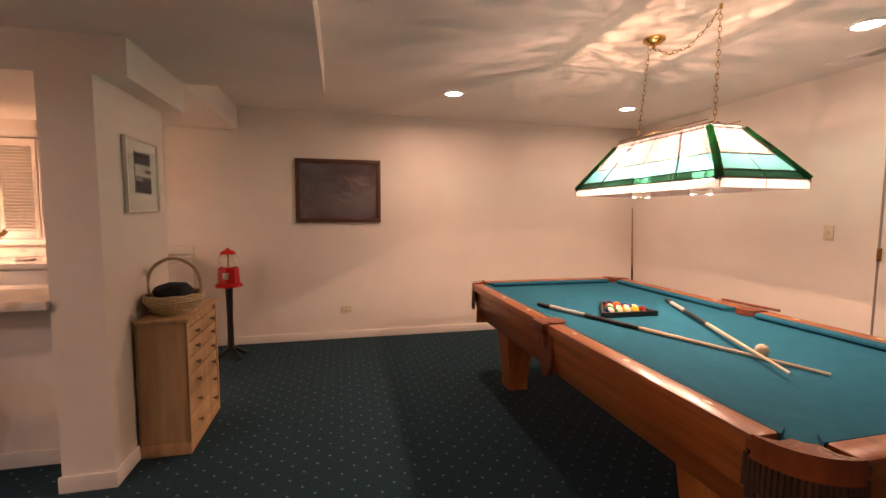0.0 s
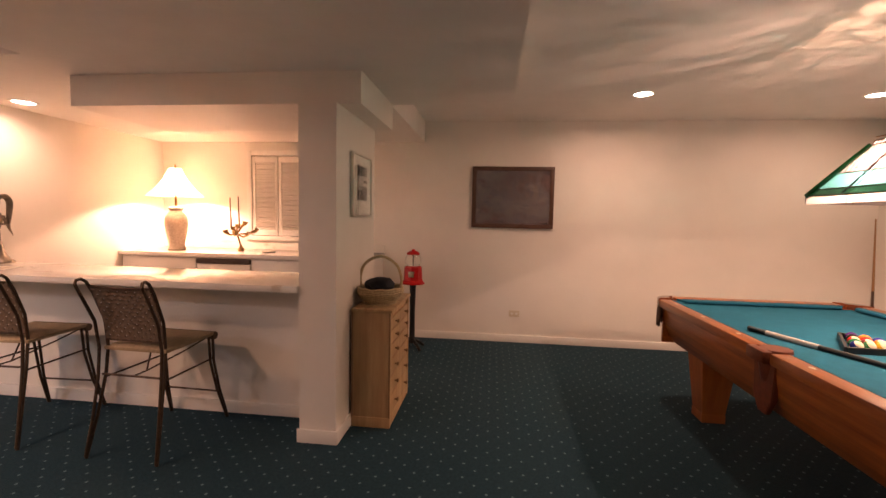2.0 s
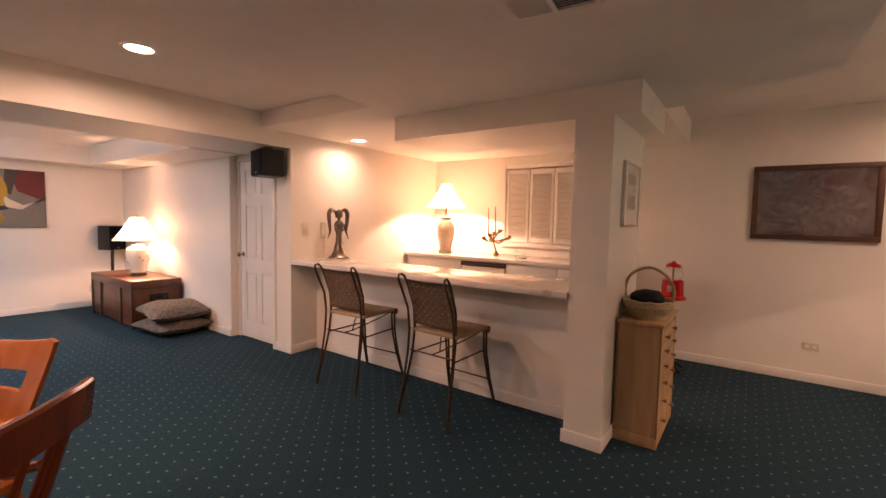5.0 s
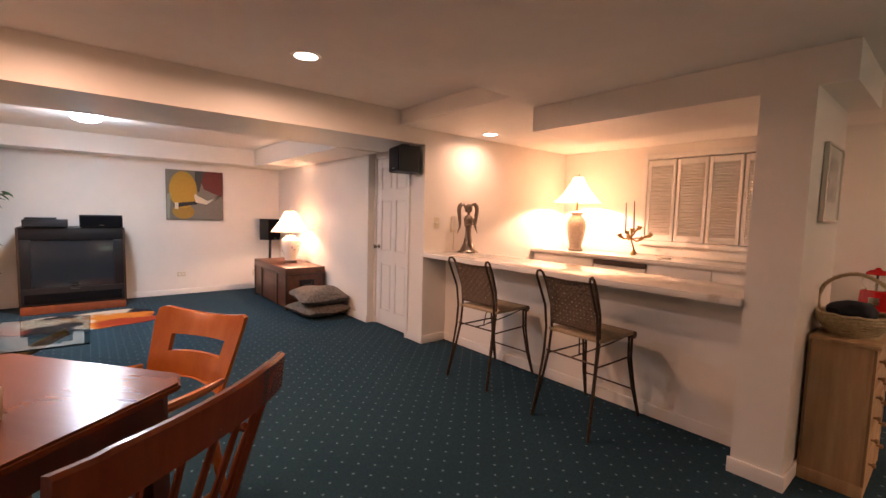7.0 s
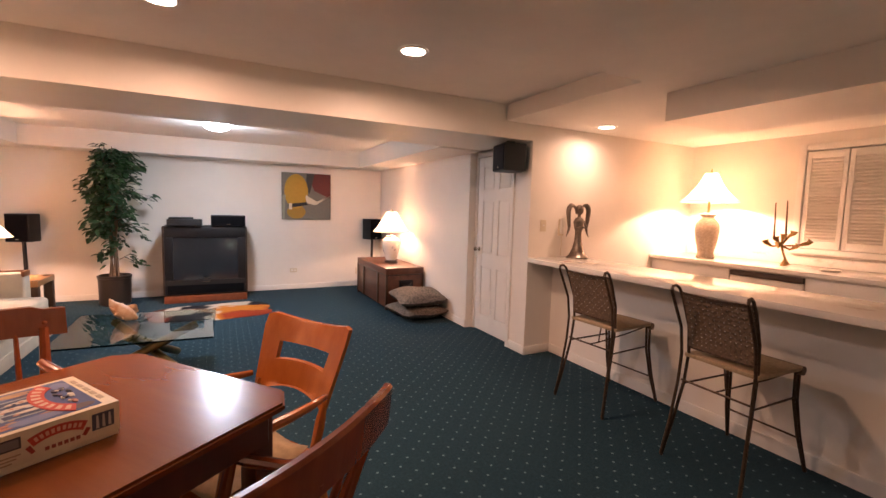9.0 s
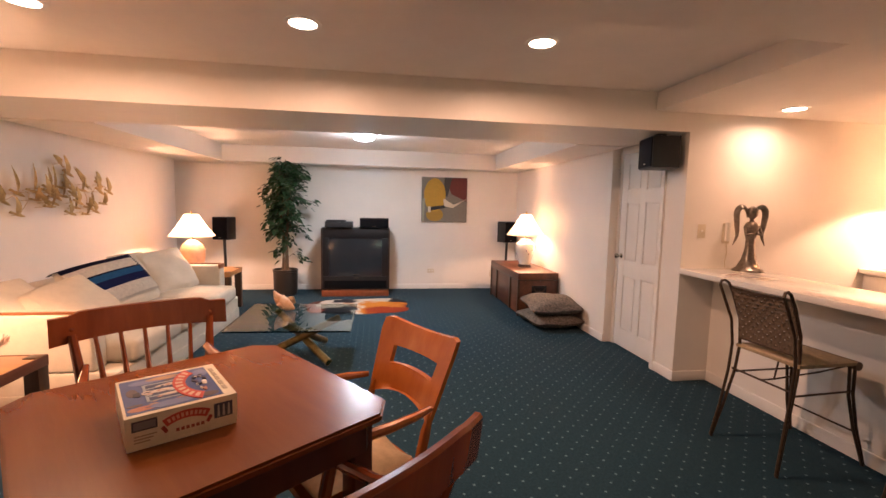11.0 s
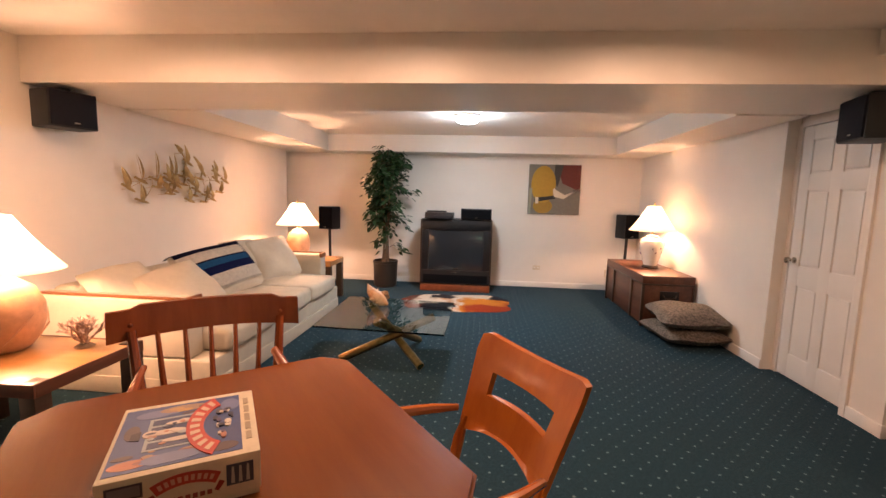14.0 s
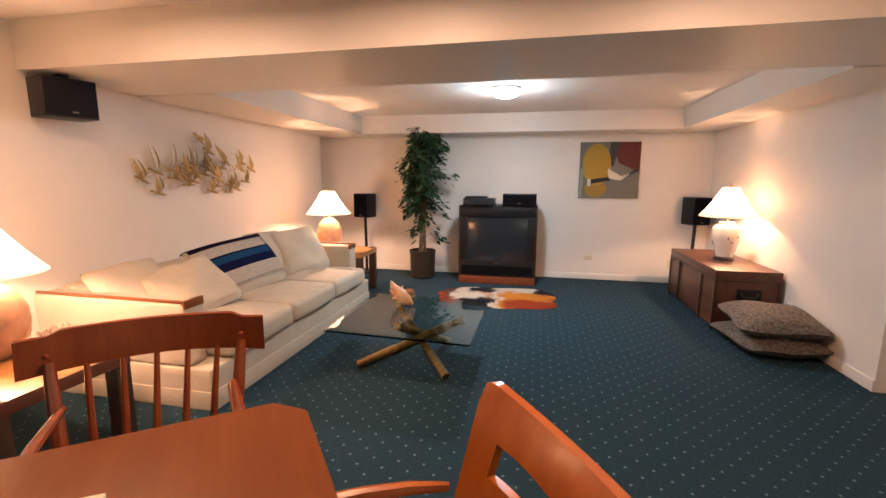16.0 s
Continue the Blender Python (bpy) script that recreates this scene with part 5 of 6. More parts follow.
part("lid", boxes((-BW / 2, BW / 2, -BD / 2, BD / 2, 0.012, BHH), bevel=0.002), M_CARD, bxv)


def decal(name, outline, c, z, rough=0.4):
    part(name, prism([(x * 0.69, y * 1.05) for x, y in outline], BHH - 0.001, z), plain("print_" + name, c, rough), bxv)


decal("picture", [(-0.185, -0.125), (0.15, -0.125), (0.15, 0.125), (-0.185, 0.125)], (0.05, 0.09, 0.24), BHH + 0.0008)
rnd = random.Random(2)
for cx, cy, rx, ry in ((-0.10, 0.09, 0.055, 0.018), (-0.02, 0.10, 0.07, 0.016), (-0.13, -0.10, 0.05, 0.015), (-0.03, -0.10, 0.08, 0.018), (0.03, -0.085, 0.05, 0.012), (-0.15, 0.02, 0.02, 0.03), (0.10, -0.10, 0.04, 0.016), (0.12, 0.08, 0.03, 0.03), *[(rnd.uniform(-0.16, 0.05), rnd.choice((-1, 1)) * rnd.uniform(0.05, 0.115), rnd.uniform(0.008, 0.028), rnd.uniform(0.003, 0.008)) for k in range(22)]):
    decal("cloud_shape", oval(cx, cy, rx, ry), rnd.choice([(0.45, 0.17, 0.10), (0.36, 0.24, 0.17), (0.10, 0.07, 0.08), (0.50, 0.30, 0.14), (0.16, 0.20, 0.36), (0.24, 0.10, 0.10)]), BHH + 0.0012 + 0.0001 * rnd.random())
decal("panel_border", [(-0.11, -0.065), (0.02, -0.065), (0.02, 0.065), (-0.11, 0.065)], (0.34, 0.40, 0.44), BHH + 0.0016)
for k in range(4):
    a = -0.058 + 0.031 * k
    decal("panel_stripe", [(-0.10, a), (0.02, a), (0.02, a + 0.022), (-0.10, a + 0.022)], (0.03, 0.05, 0.13), BHH + 0.002)
for k, (cx, cy, rx, ry) in enumerate(((-0.055, 0.0, 0.05, 0.011), (-0.02, 0.035, 0.045, 0.008), (-0.02, -0.036, 0.045, 0.008), (-0.10, 0.0, 0.02, 0.014))):
    decal("pale_shape", oval(cx, cy, rx, ry), (0.62, 0.55, 0.48), BHH + 0.0024 + 0.0001 * k)
decal("dark_hat_shape", [(-0.15, -0.012), (-0.125, -0.018), (-0.125, 0.018), (-0.15, 0.012)], (0.02, 0.02, 0.03), BHH + 0.0024)
decal("banner", arc(0.135, 0.0, 0.140, 118, 242, 16) + arc(0.135, 0.0, 0.092, 242, 118, 16), (0.52, 0.055, 0.035), BHH + 0.0029)
for k in range(9):
    a = 128 + 13 * k
    decal("letter_bar", arc(0.135, 0, 0.130, a - 3.4, a + 3.4, 1) + arc(0.135, 0, 0.103, a + 3.4, a - 3.4, 1), (0.66, 0.48, 0.36), BHH + 0.0033)
for k in range(16):
    cx, cy = rnd.uniform(0.075, 0.135), rnd.uniform(-0.06, 0.06)
    decal("pale_shape", oval(cx, cy, rnd.uniform(0.004, 0.011), rnd.uniform(0.005, 0.014), 10), rnd.choice(((0.66, 0.62, 0.54), (0.58, 0.50, 0.42), (0.10, 0.08, 0.16), (0.05, 0.05, 0.08), (0.45, 0.20, 0.14))), BHH + 0.0034 + 0.00008 * k)
for k in range(14):
    cx, cy = rnd.uniform(-0.11, 0.01), rnd.uniform(-0.05, 0.05)
    decal("figure_shape", oval(cx, cy, rnd.uniform(0.006, 0.018), rnd.uniform(0.003, 0.007), 10), rnd.choice(((0.60, 0.54, 0.47), (0.03, 0.04, 0.09), (0.42, 0.45, 0.48), (0.50, 0.26, 0.18))), BHH + 0.0027 + 0.00001 * k)
for k in range(5):
    decal("margin_bar", [(0.162, -0.09 + 0.04 * k), (0.178, -0.09 + 0.04 * k), (0.178, -0.06 + 0.04 * k), (0.162, -0.06 + 0.04 * k)], (0.42, 0.34, 0.24), BHH + 0.0008)


def side(name, outline, c, d, face):
    """A printed shape on the box's long (-y) or short (+x) side, outline in along-the-side and height."""
    bm = flat_shape(outline, -d, 0.001)
    part(name, moved(bm, pose(0, -BD / 2, 0) if face == "long" else pose(BW / 2, 0, 0, 0, 0, 90)), plain("print_" + name, c), bxv)


for face, w in (("short", BD), ("long", BW)):
    side("blue_label", [(-w * 0.43, 0.056), (-w * 0.25, 0.056), (-w * 0.25, 0.076), (-w * 0.43, 0.076)], (0.16, 0.15, 0.17), 0.0012, face)
    side("label_frame", [(-w * 0.445, 0.052), (-w * 0.235, 0.052), (-w * 0.235, 0.080), (-w * 0.445, 0.080)], (0.05, 0.05, 0.06), 0.0009, face)
    side("red_ribbon", arc(0.02 * w, -0.045, 0.125, 118, 62, 12) + arc(0.02 * w, -0.045, 0.102, 62, 118, 12), (0.45, 0.055, 0.035), 0.0012, face)
    for a in (122, 57):
        side("ribbon_tail", arc(0.02 * w, -0.055, 0.118, a, a - 5 if a > 90 else a + 5, 1) + arc(0.02 * w, -0.055, 0.098, a - 5 if a > 90 else a + 5, a, 1), (0.30, 0.035, 0.025), 0.0010, face)
    for k in range(9):
        a = 112 - 5.5 * k
        side("ribbon_letter", arc(0.02 * w, -0.045, 0.119, a + 1.6, a - 1.6, 1) + arc(0.02 * w, -0.045, 0.108, a - 1.6, a + 1.6, 1), (0.62, 0.36, 0.26), 0.0016, face)
    for k in range(3):
        side("small_print", [(-w * 0.43, 0.020 + 0.008 * k), (-w * (0.30 - 0.03 * k), 0.020 + 0.008 * k), (-w * (0.30 - 0.03 * k), 0.0235 + 0.008 * k), (-w * 0.43, 0.0235 + 0.008 * k)], (0.36, 0.27, 0.17), 0.0010, face)
    for k in range(6):
        side("letter_bar", [(-w * 0.08 + k * w * 0.045, 0.025), (-w * 0.05 + k * w * 0.045, 0.025), (-w * 0.05 + k * w * 0.045, 0.034), (-w * 0.08 + k * w * 0.045, 0.034)], (0.30, 0.07, 0.05), 0.0012, face)
    side("dark_photo", [(w * 0.27, 0.032), (w * 0.45, 0.032), (w * 0.45, 0.075), (w * 0.27, 0.075)], (0.05, 0.06, 0.09), 0.0012, face)
    for k in range(3):
        side("pale_figure", [(w * (0.30 + 0.05 * k), 0.036), (w * (0.325 + 0.05 * k), 0.036), (w * (0.32 + 0.05 * k), 0.07), (w * (0.305 + 0.05 * k), 0.07)], (0.42, 0.40, 0.36), 0.002, face)

# ---- sofa ----
SX0, SX1, SYB, SYF = -6.69, -4.13, -2.97, -1.66
sofa = thing("sofa", "cream upholstered sofa with wood-trimmed arms", "sofa", (0, 0, 0))


def soft(x0, x1, y0, y1, z0, z1, r, seed, puff=0.02, n=3):
    """An upholstered block: rounded edges, slightly crowned faces."""
    bm = boxes((x0, x1, y0, y1, z0, z1))
    bmesh.ops.bevel(bm, geom=bm.edges[:], offset=r, segments=4, affect="EDGES", profile=0.5)
    bmesh.ops.subdivide_edges(bm, edges=[e for e in bm.edges if e.calc_length() > 0.15], cuts=n, use_grid_fill=True)
    c = Vector(((x0 + x1) / 2, (y0 + y1) / 2, (z0 + z1) / 2))
    h = Vector(((x1 - x0) / 2, (y1 - y0) / 2, (z1 - z0) / 2))
    for v in bm.verts:
        d = v.co - c
        u = Vector((d.x / h.x, d.y / h.y, d.z / h.z))
        if abs(u.z) > 0.9:
            v.co.z += math.copysign(puff * max(0, 1 - u.x ** 2) * max(0, 1 - u.y ** 2), u.z)
        if abs(u.y) > 0.9:
            v.co.y += math.copysign(0.5 * puff * max(0, 1 - u.x ** 2), u.y)
        v.co += Vector((0.004 * noise.noise(v.co * 4 + Vector((seed, 0, 0))), 0.004 * noise.noise(v.co * 4 + Vector((0, seed, 0))), 0.004 * noise.noise(v.co * 5)))
    return bm


AW = 0.16
part("base", soft(SX0, SX1, SYB, SYF, 0.0, 0.27, 0.015, 1, 0.002), M_SOFA, sofa)
part("skirt", boxes((SX0 + 0.005, SX1 + 0.006, SYB + 0.01, SYF + 0.012, 0.004, 0.125), bevel=0.006), M_SOFA, sofa, "cream fabric skirt with welt")
part("back", soft(SX0 + AW, SX1 - AW, SYB, SYB + 0.24, 0.27, 0.70, 0.05, 2, 0.01), M_SOFA, sofa)
M_RIM = wood("arm_rim_wood", (0.16, 0.05, 0.016), (0.24, 0.085, 0.03), 0.35, (1, 0.08, 1), 14)
YA = SYF - 0.15
for x0, x1 in ((SX0, SX0 + AW), (SX1 - AW, SX1)):
    part("arm", soft(x0, x1, SYB, YA, 0.271, 0.675, 0.02, 5, 0.003), M_SOFA, sofa)
    part("arm_trim", boxes((*((x0 + 0.002, x0 + 0.022) if x0 == SX0 else (x1 - 0.022, x1 - 0.002)), SYB + 0.02, YA - 0.022, 0.676, 0.694), (x0 + 0.002, x1 - 0.002, YA - 0.022, YA + 0.003, 0.64, 0.694), bevel=0.004), M_RIM, sofa, "thin wooden rim on the arm")
sw = (SX1 - SX0 - 2 * AW) / 3
for k in range(3):
    a = SX0 + AW + k * sw
    part("seat_cushion", soft(a + 0.005, a + sw - 0.005, SYB + 0.25, SYF + 0.035, 0.272, 0.44, 0.045, 7 + k, 0.03), M_SOFA, sofa, "plump cream seat cushion")


def cushion(label, at, rot, w, d, h, seed, mat=None, name="throw_pillow"):
    p = new(name, mesh_of(pillow_mesh(w, d, h, seed), name, mat or M_SOFA))
    p.matrix_basis = pose(*at, *rot)
    return tagged(p, label, "pillow", "pillows on the sofa" if mat is None else "floor pillows" if mat is M_CUSHION else "")


def leaning(label, at, lean, yaw, spin, w, d, h, seed):
    p = cushion(label, at, (0, 0, 0), w, d, h, seed)
    p.matrix_basis = pose(*at, -lean, 0, yaw) @ pose(0, 0, 0, 0, 0, spin)


leaning("cream square throw pillow at the sofa's end", (-4.50, -2.56, 0.645), 48, -8, 4, 0.56, 0.46, 0.22, 21)
leaning("cream square throw pillow tilted against the sofa arm", (-4.72, -2.28, 0.61), 40, -24, 14, 0.60, 0.52, 0.22, 22)
leaning("cream throw pillow behind another on the sofa", (-6.00, -2.46, 0.66), 56, -10, 0, 0.54, 0.54, 0.17, 24)
leaning("large cream throw pillow against the sofa back", (-6.24, -2.26, 0.665), 54, -30, 6, 0.58, 0.56, 0.18, 23)
leaning("cream pillow under the striped blanket", (-5.33, -2.34, 0.655), 50, -20, 8, 0.84, 0.56, 0.19, 25)

# striped blanket folded over the pillow and back
bl = thing("striped_blanket", "navy, blue and white striped blanket over pillows", "blanket")
stripes = [((0.010, 0.010, 0.03), 0.16), ((0.74, 0.70, 0.62), 0.10), ((0.012, 0.012, 0.035), 0.015), ((0.02, 0.11, 0.26), 0.065), ((0.012, 0.018, 0.08), 0.08), ((0.74, 0.70, 0.62), 0.12), ((0.50, 0.47, 0.41), 0.02)]
MB = pose(-5.33, -2.34, 0.655, -50, 0, -20) @ pose(0, 0, 0, 0, 0, 8) @ pose(0, 0, 0, 0, 0, 180)


def sag(u, v):
    """The pillow's front, and past its top edge down behind it."""
    over = max(0.0, v - 0.25)
    a, b = u / 0.42, min(v, 0.25) / 0.285
    full = max(0.0, (1 - min(1, a * a)) * (1 - min(1, b * b))) ** 0.42
    return MB @ Vector((u, min(v, 0.25) + 0.03 * math.sin(min(over, 0.1) * 15), 0.094 * full + 0.016 - over * 1.1 + 0.005 * math.sin(9 * u + 3) * math.sin(7 * v)))


v = 0.36
for c, w in stripes:
    bm = bmesh.new()
    nu, nv = 20, 4
    grid = [[bm.verts.new(sag(-0.37 + 0.72 * i / nu, v - w * j / nv)) for j in range(nv + 1)] for i in range(nu + 1)]
    for i in range(nu):
        for j in range(nv):
            bm.faces.new((grid[i][j], grid[i + 1][j], grid[i + 1][j + 1], grid[i][j + 1]))
    bmesh.ops.solidify(bm, geom=bm.faces[:], thickness=0.008)
    part("stripe", bm, material("blanket_stripe", c, 0.95, vary=0.15, scale=40, bump=0.6, bump_scale=300, spec=0.1), bl)
    v -= w
bm = bmesh.new()
for k in range(18):
    p = sag(0.35, 0.34 - 0.022 * k)
    bm_tube(bm, [p, p + Vector((0.03, 0.005, -0.01)), p + Vector((0.045, 0.01, -0.035))], [0.005, 0.005, 0.004], 5)
part("fringe", bm, plain("blanket_fringe", (0.02, 0.02, 0.04), 0.9), bl, "dark knotted fringe")


# ---- end tables with lamps ----
M_ETOP = wood("end_table_top", (0.33, 0.15, 0.05), (0.45, 0.23, 0.085), 0.3, (1, 0.08, 1), 14, 0.3)


def end_table(at, turn, w, d, h, label, edge=M_DARKWOOD):
    t = thing("end_table", label, "side table", at, turn, group="end tables by the sofa")
    part("top", boxes((-w / 2, w / 2, -d / 2, d / 2, h - 0.045, h), bevel=0.004), M_ETOP, t, "honey brown inset top")
    part("rim", boxes((-w / 2 - 0.012, -w / 2, -d / 2 - 0.012, d / 2 + 0.012, h - 0.06, h + 0.003), (w / 2, w / 2 + 0.012, -d / 2 - 0.012, d / 2 + 0.012, h - 0.06, h + 0.003), (-w / 2, w / 2, -d / 2 - 0.012, -d / 2, h - 0.06, h + 0.003), (-w / 2, w / 2, d / 2, d / 2 + 0.012, h - 0.06, h + 0.003), bevel=0.003), edge, t)
    for s in (-1, 1):
        for k in (-1, 1):
            part("leg", moved(boxes((-0.04, 0.04, -0.04, 0.04, 0, h + 0.006), bevel=0.006), pose(s * (w / 2 - 0.03), k * (d / 2 - 0.03), 0)), M_FRAME, t, "dark square leg")
    return t


end_table((-3.46, -2.32, 0), 0, 0.60, 0.96, 0.525, "square wooden end table with dark posts")
end_table((-7.06, -2.24, 0), 0, 0.50, 0.88, 0.55, "wooden end table with dark posts in the corner", M_ETOP)
JAR = [(0.10, 0), (0.12, 0.01), (0.165, 0.06), (0.19, 0.14), (0.188, 0.21), (0.15, 0.285), (0.085, 0.325), (0.07, 0.335), (0.03, 0.345)]
gl = table_lamp("table_lamp", "terracotta jar lamp lit on the end table", (-3.52, -2.42, 0.528), [(r * 0.98, z * 1.16) for r, z in JAR], M_CERAMIC, (0.075, 0.72, 0.285, 0.43), 44)
table_lamp("table_lamp", "rounded peach ceramic lamp lit beside the sofa", (-7.05, -2.32, 0.553), [(r * 0.80, z * 1.16) for r, z in JAR], M_CERAMIC, (0.08, 0.73, 0.275, 0.445), 50)
for k in range(7):
    a = 2 * math.pi * k / 7
    part("leaf", tube([(0.17 * math.cos(a), 0.17 * math.sin(a), 0.06), (0.196 * math.cos(a + 0.3), 0.196 * math.sin(a + 0.3), 0.13), (0.19 * math.cos(a + 0.7), 0.19 * math.sin(a + 0.7), 0.20)], [0.004, 0.012, 0.004], 6, 0.4), M_CERAMIC, gl, "raised clay leaf")

co = thing("coral_branch", "dried white and brown coral branch on the end table", "coral", (-3.635, -2.06, 0.528))
rnd = random.Random(5)
bm = bmesh.new()


def branch(bm, p, d, r, n):
    q = p + d * rnd.uniform(0.022, 0.044)
    bm_tube(bm, [p, (p + q) / 2 + Vector((rnd.uniform(-1, 1), rnd.uniform(-1, 1), rnd.uniform(-1, 1))) * 0.004, q], [r, r * 0.9, r * 0.78], 5)
    if n:
        for _ in range(2 if rnd.random() < 0.75 else 3):
            e = (d + Vector((rnd.uniform(-1, 1), rnd.uniform(-1, 1), rnd.uniform(-0.35, 0.8))) * 0.72).normalized()
            branch(bm, q, e, r * 0.76, n - 1)


for k in range(5):
    branch(bm, Vector((0, 0, 0.005)), Vector((math.cos(1.3 * k), math.sin(1.3 * k), 1.7)).normalized(), 0.011, 4)
part("branching", bm, material("coral", (0.20, 0.08, 0.05), 0.8, scale=26, colour2=(0.66, 0.54, 0.46)), co)
part("foot", lathe([(0.05, 0), (0.035, 0.012), (0.012, 0.02)], 10), M_BARK, co)

# ---- wooden trunk, its lamp, floor pillows ----
tr = thing("wooden_trunk", "dark wooden sea trunk with iron straps", "trunk", (0, 0, 0))
CX0, CX1, CY0, CY1, CZ = -7.92, -6.52, 1.97, 2.53, 0.585
part("body", boxes((CX0, CX1, CY0, CY1, 0.03, CZ - 0.10), bevel=0.006), M_DARKWOOD, tr)
part("lid", boxes((CX0 - 0.01, CX1 + 0.01, CY0 - 0.01, CY1 + 0.002, CZ - 0.095, CZ), bevel=0.008), M_DARKWOOD, tr, "dark hinged lid")
for x in (CX0, CX1):
    for y in (CY0, CY1):
        part("corner_strap", boxes((x - 0.018 if x == CX1 else x - 0.012, x + 0.012 if x == CX1 else x + 0.018, y - 0.012 if y == CY0 else y - 0.018, y + 0.018 if y == CY0 else y + 0.004, 0.0, CZ - 0.097), bevel=0.003), M_FRAME, tr, "dark iron corner")
for x in (CX0 + 0.35, CX1 - 0.35):
    part("slat", boxes((x - 0.03, x + 0.03, CY0 - 0.018, CY0 - 0.0005, 0.03, CZ - 0.10), bevel=0.004), M_FRAME, tr, "dark wooden batten")
part("lid_edge", boxes((CX0 - 0.012, CX1 + 0.014, CY0 - 0.014, CY1 - 0.002, CZ - 0.108, CZ - 0.090), bevel=0.003), M_FRAME, tr, "dark metal lid rim")
part("handle_plate", boxes((CX1 - 0.002, CX1 + 0.008, CY0 + 0.19, CY1 - 0.16, 0.29, 0.41), bevel=0.003), M_BLACK, tr, "black iron handle plate")
part("handle", tube([(CX1 + 0.01, CY0 + 0.22, 0.37), (CX1 + 0.03, CY0 + 0.24, 0.335), (CX1 + 0.03, CY1 - 0.21, 0.335), (CX1 + 0.01, CY1 - 0.19, 0.37)], 0.008, 8), M_FRAME, tr)
GIN = [(0.070, 0.0), (0.080, 0.012), (0.080, 0.03), (0.082, 0.04), (0.104, 0.10), (0.134, 0.18), (0.142, 0.225), (0.128, 0.265), (0.095, 0.285), (0.074, 0.292), (0.076, 0.31), (0.03, 0.315)]
pl2 = table_lamp("table_lamp", "painted white porcelain ginger jar lamp on the trunk", (-7.19, 2.28, CZ), [(r * 1.02, z * 1.32) for r, z in GIN], M_PORCELAIN, (0.075, 0.78, 0.28, 0.47), 27)
part("stand", lathe([(0.098, 0.0), (0.102, 0.012), (0.090, 0.03), (0.086, 0.036)], 24), M_FRAME, pl2, "dark wooden foot")
rnd = random.Random(8)
for k in range(14):
    a, z = rnd.uniform(0, 6.28), rnd.uniform(0.16, 0.30)
    r = 0.110 + 0.034 * (z - 0.14) / 0.16
    part("painted_flower", tube([(r * math.cos(a), r * math.sin(a), z), ((r + 0.001) * math.cos(a + 0.12), (r + 0.001) * math.sin(a + 0.12), z + 0.02), (r * math.cos(a + 0.25), r * math.sin(a + 0.25), z + rnd.uniform(-0.02, 0.03))], [0.006, 0.016, 0.005], 6, 0.35), M_PAINTED, pl2)
cushion("leopard print floor pillow with dark piping, lying flat", (-6.06, 2.23, 0.098), (0, 0, 6), 0.74, 0.66, 0.195, 31, M_CUSHION, "floor_pillow")
cushion("grey-brown leopard floor pillow stacked on another", (-6.05, 2.24, 0.272), (2, 3, -4), 0.72, 0.66, 0.20, 32, M_CUSHION, "floor_pillow")

# ---- television and speakers ----
tv = thing("rear_projection_television", "big black rear-projection television on a red-brown plinth", "television", (-7.92, -0.26, 0), 90)
TW, TD = 0.535, 0.55
part("plinth", boxes((-TW + 0.01, TW - 0.01, -0.03, TD, 0.0, 0.10), bevel=0.008), M_REDBASE, tv, "reddish wooden plinth")
part("cabinet", boxes((-TW, TW, 0.03, TD, 0.10, 1.085), bevel=0.010), M_BLACK, tv)
part("bezel", boxes((-TW + 0.02, TW - 0.02, 0.0, 0.03, 0.93, 1.085), (-TW + 0.02, TW - 0.02, 0.0, 0.03, 0.11, 0.32), (-TW + 0.02, -TW + 0.125, 0.0, 0.03, 0.32, 0.93), (TW - 0.125, TW - 0.02, 0.0, 0.03, 0.32, 0.93), bevel=0.006), M_BLACK, tv, "black plastic bezel")
part("screen", boxes((-TW + 0.124, TW - 0.124, 0.018, 0.032, 0.318, 0.932), bevel=0.004), M_SCREEN, tv, "dark switched-off screen")
for s in (-1, 1):
    part("side_edge", boxes((s * (TW - 0.009) - 0.0095, s * (TW - 0.009) + 0.0095, 0.002, 0.031, 0.104, 1.08), bevel=0.003), M_FRAME, tv, "dark wooden cabinet edge")
part("maker_plate", boxes((-0.045, 0.045, -0.003, 0.002, 0.288, 0.300)), M_CHROME, tv)
part("speaker_grille", boxes((-TW + 0.05, TW - 0.05, -0.006, 0.002, 0.13, 0.25), bevel=0.004), M_GRILLE, tv)
part("maker_badge", boxes((-0.04, 0.04, -0.003, 0.001, 0.345, 0.357)), M_CHROME, tv)
vcr = thing("video_recorder", "black video recorder on top of the television", "video recorder", (-8.02, -0.52, 1.085), 90)
part("case", boxes((-0.21, 0.21, -0.15, 0.15, 0.008, 0.10), bevel=0.005), M_BLACK, vcr)
part("front_strip", boxes((-0.20, 0.20, -0.156, -0.148, 0.02, 0.055), bevel=0.002), plain("smoked_plastic", (0.03, 0.03, 0.032), 0.25), vcr)
part("top_tray", boxes((-0.19, 0.10, -0.12, 0.12, 0.101, 0.125), bevel=0.006), M_BLACK, vcr)
csp = thing("centre_speaker", "black centre speaker on top of the television", "loudspeaker", (-8.02, 0.03, 1.085), 90)
part("case", boxes((-0.225, 0.225, -0.13, 0.13, 0.006, 0.165), bevel=0.006), M_BLACK, csp)
part("grille", boxes((-0.215, 0.215, -0.140, -0.128, 0.016, 0.155), bevel=0.004), M_GRILLE, csp)
part("badge", boxes((-0.02, 0.02, -0.1425, -0.1405, 0.03, 0.038)), M_CHROME, csp)


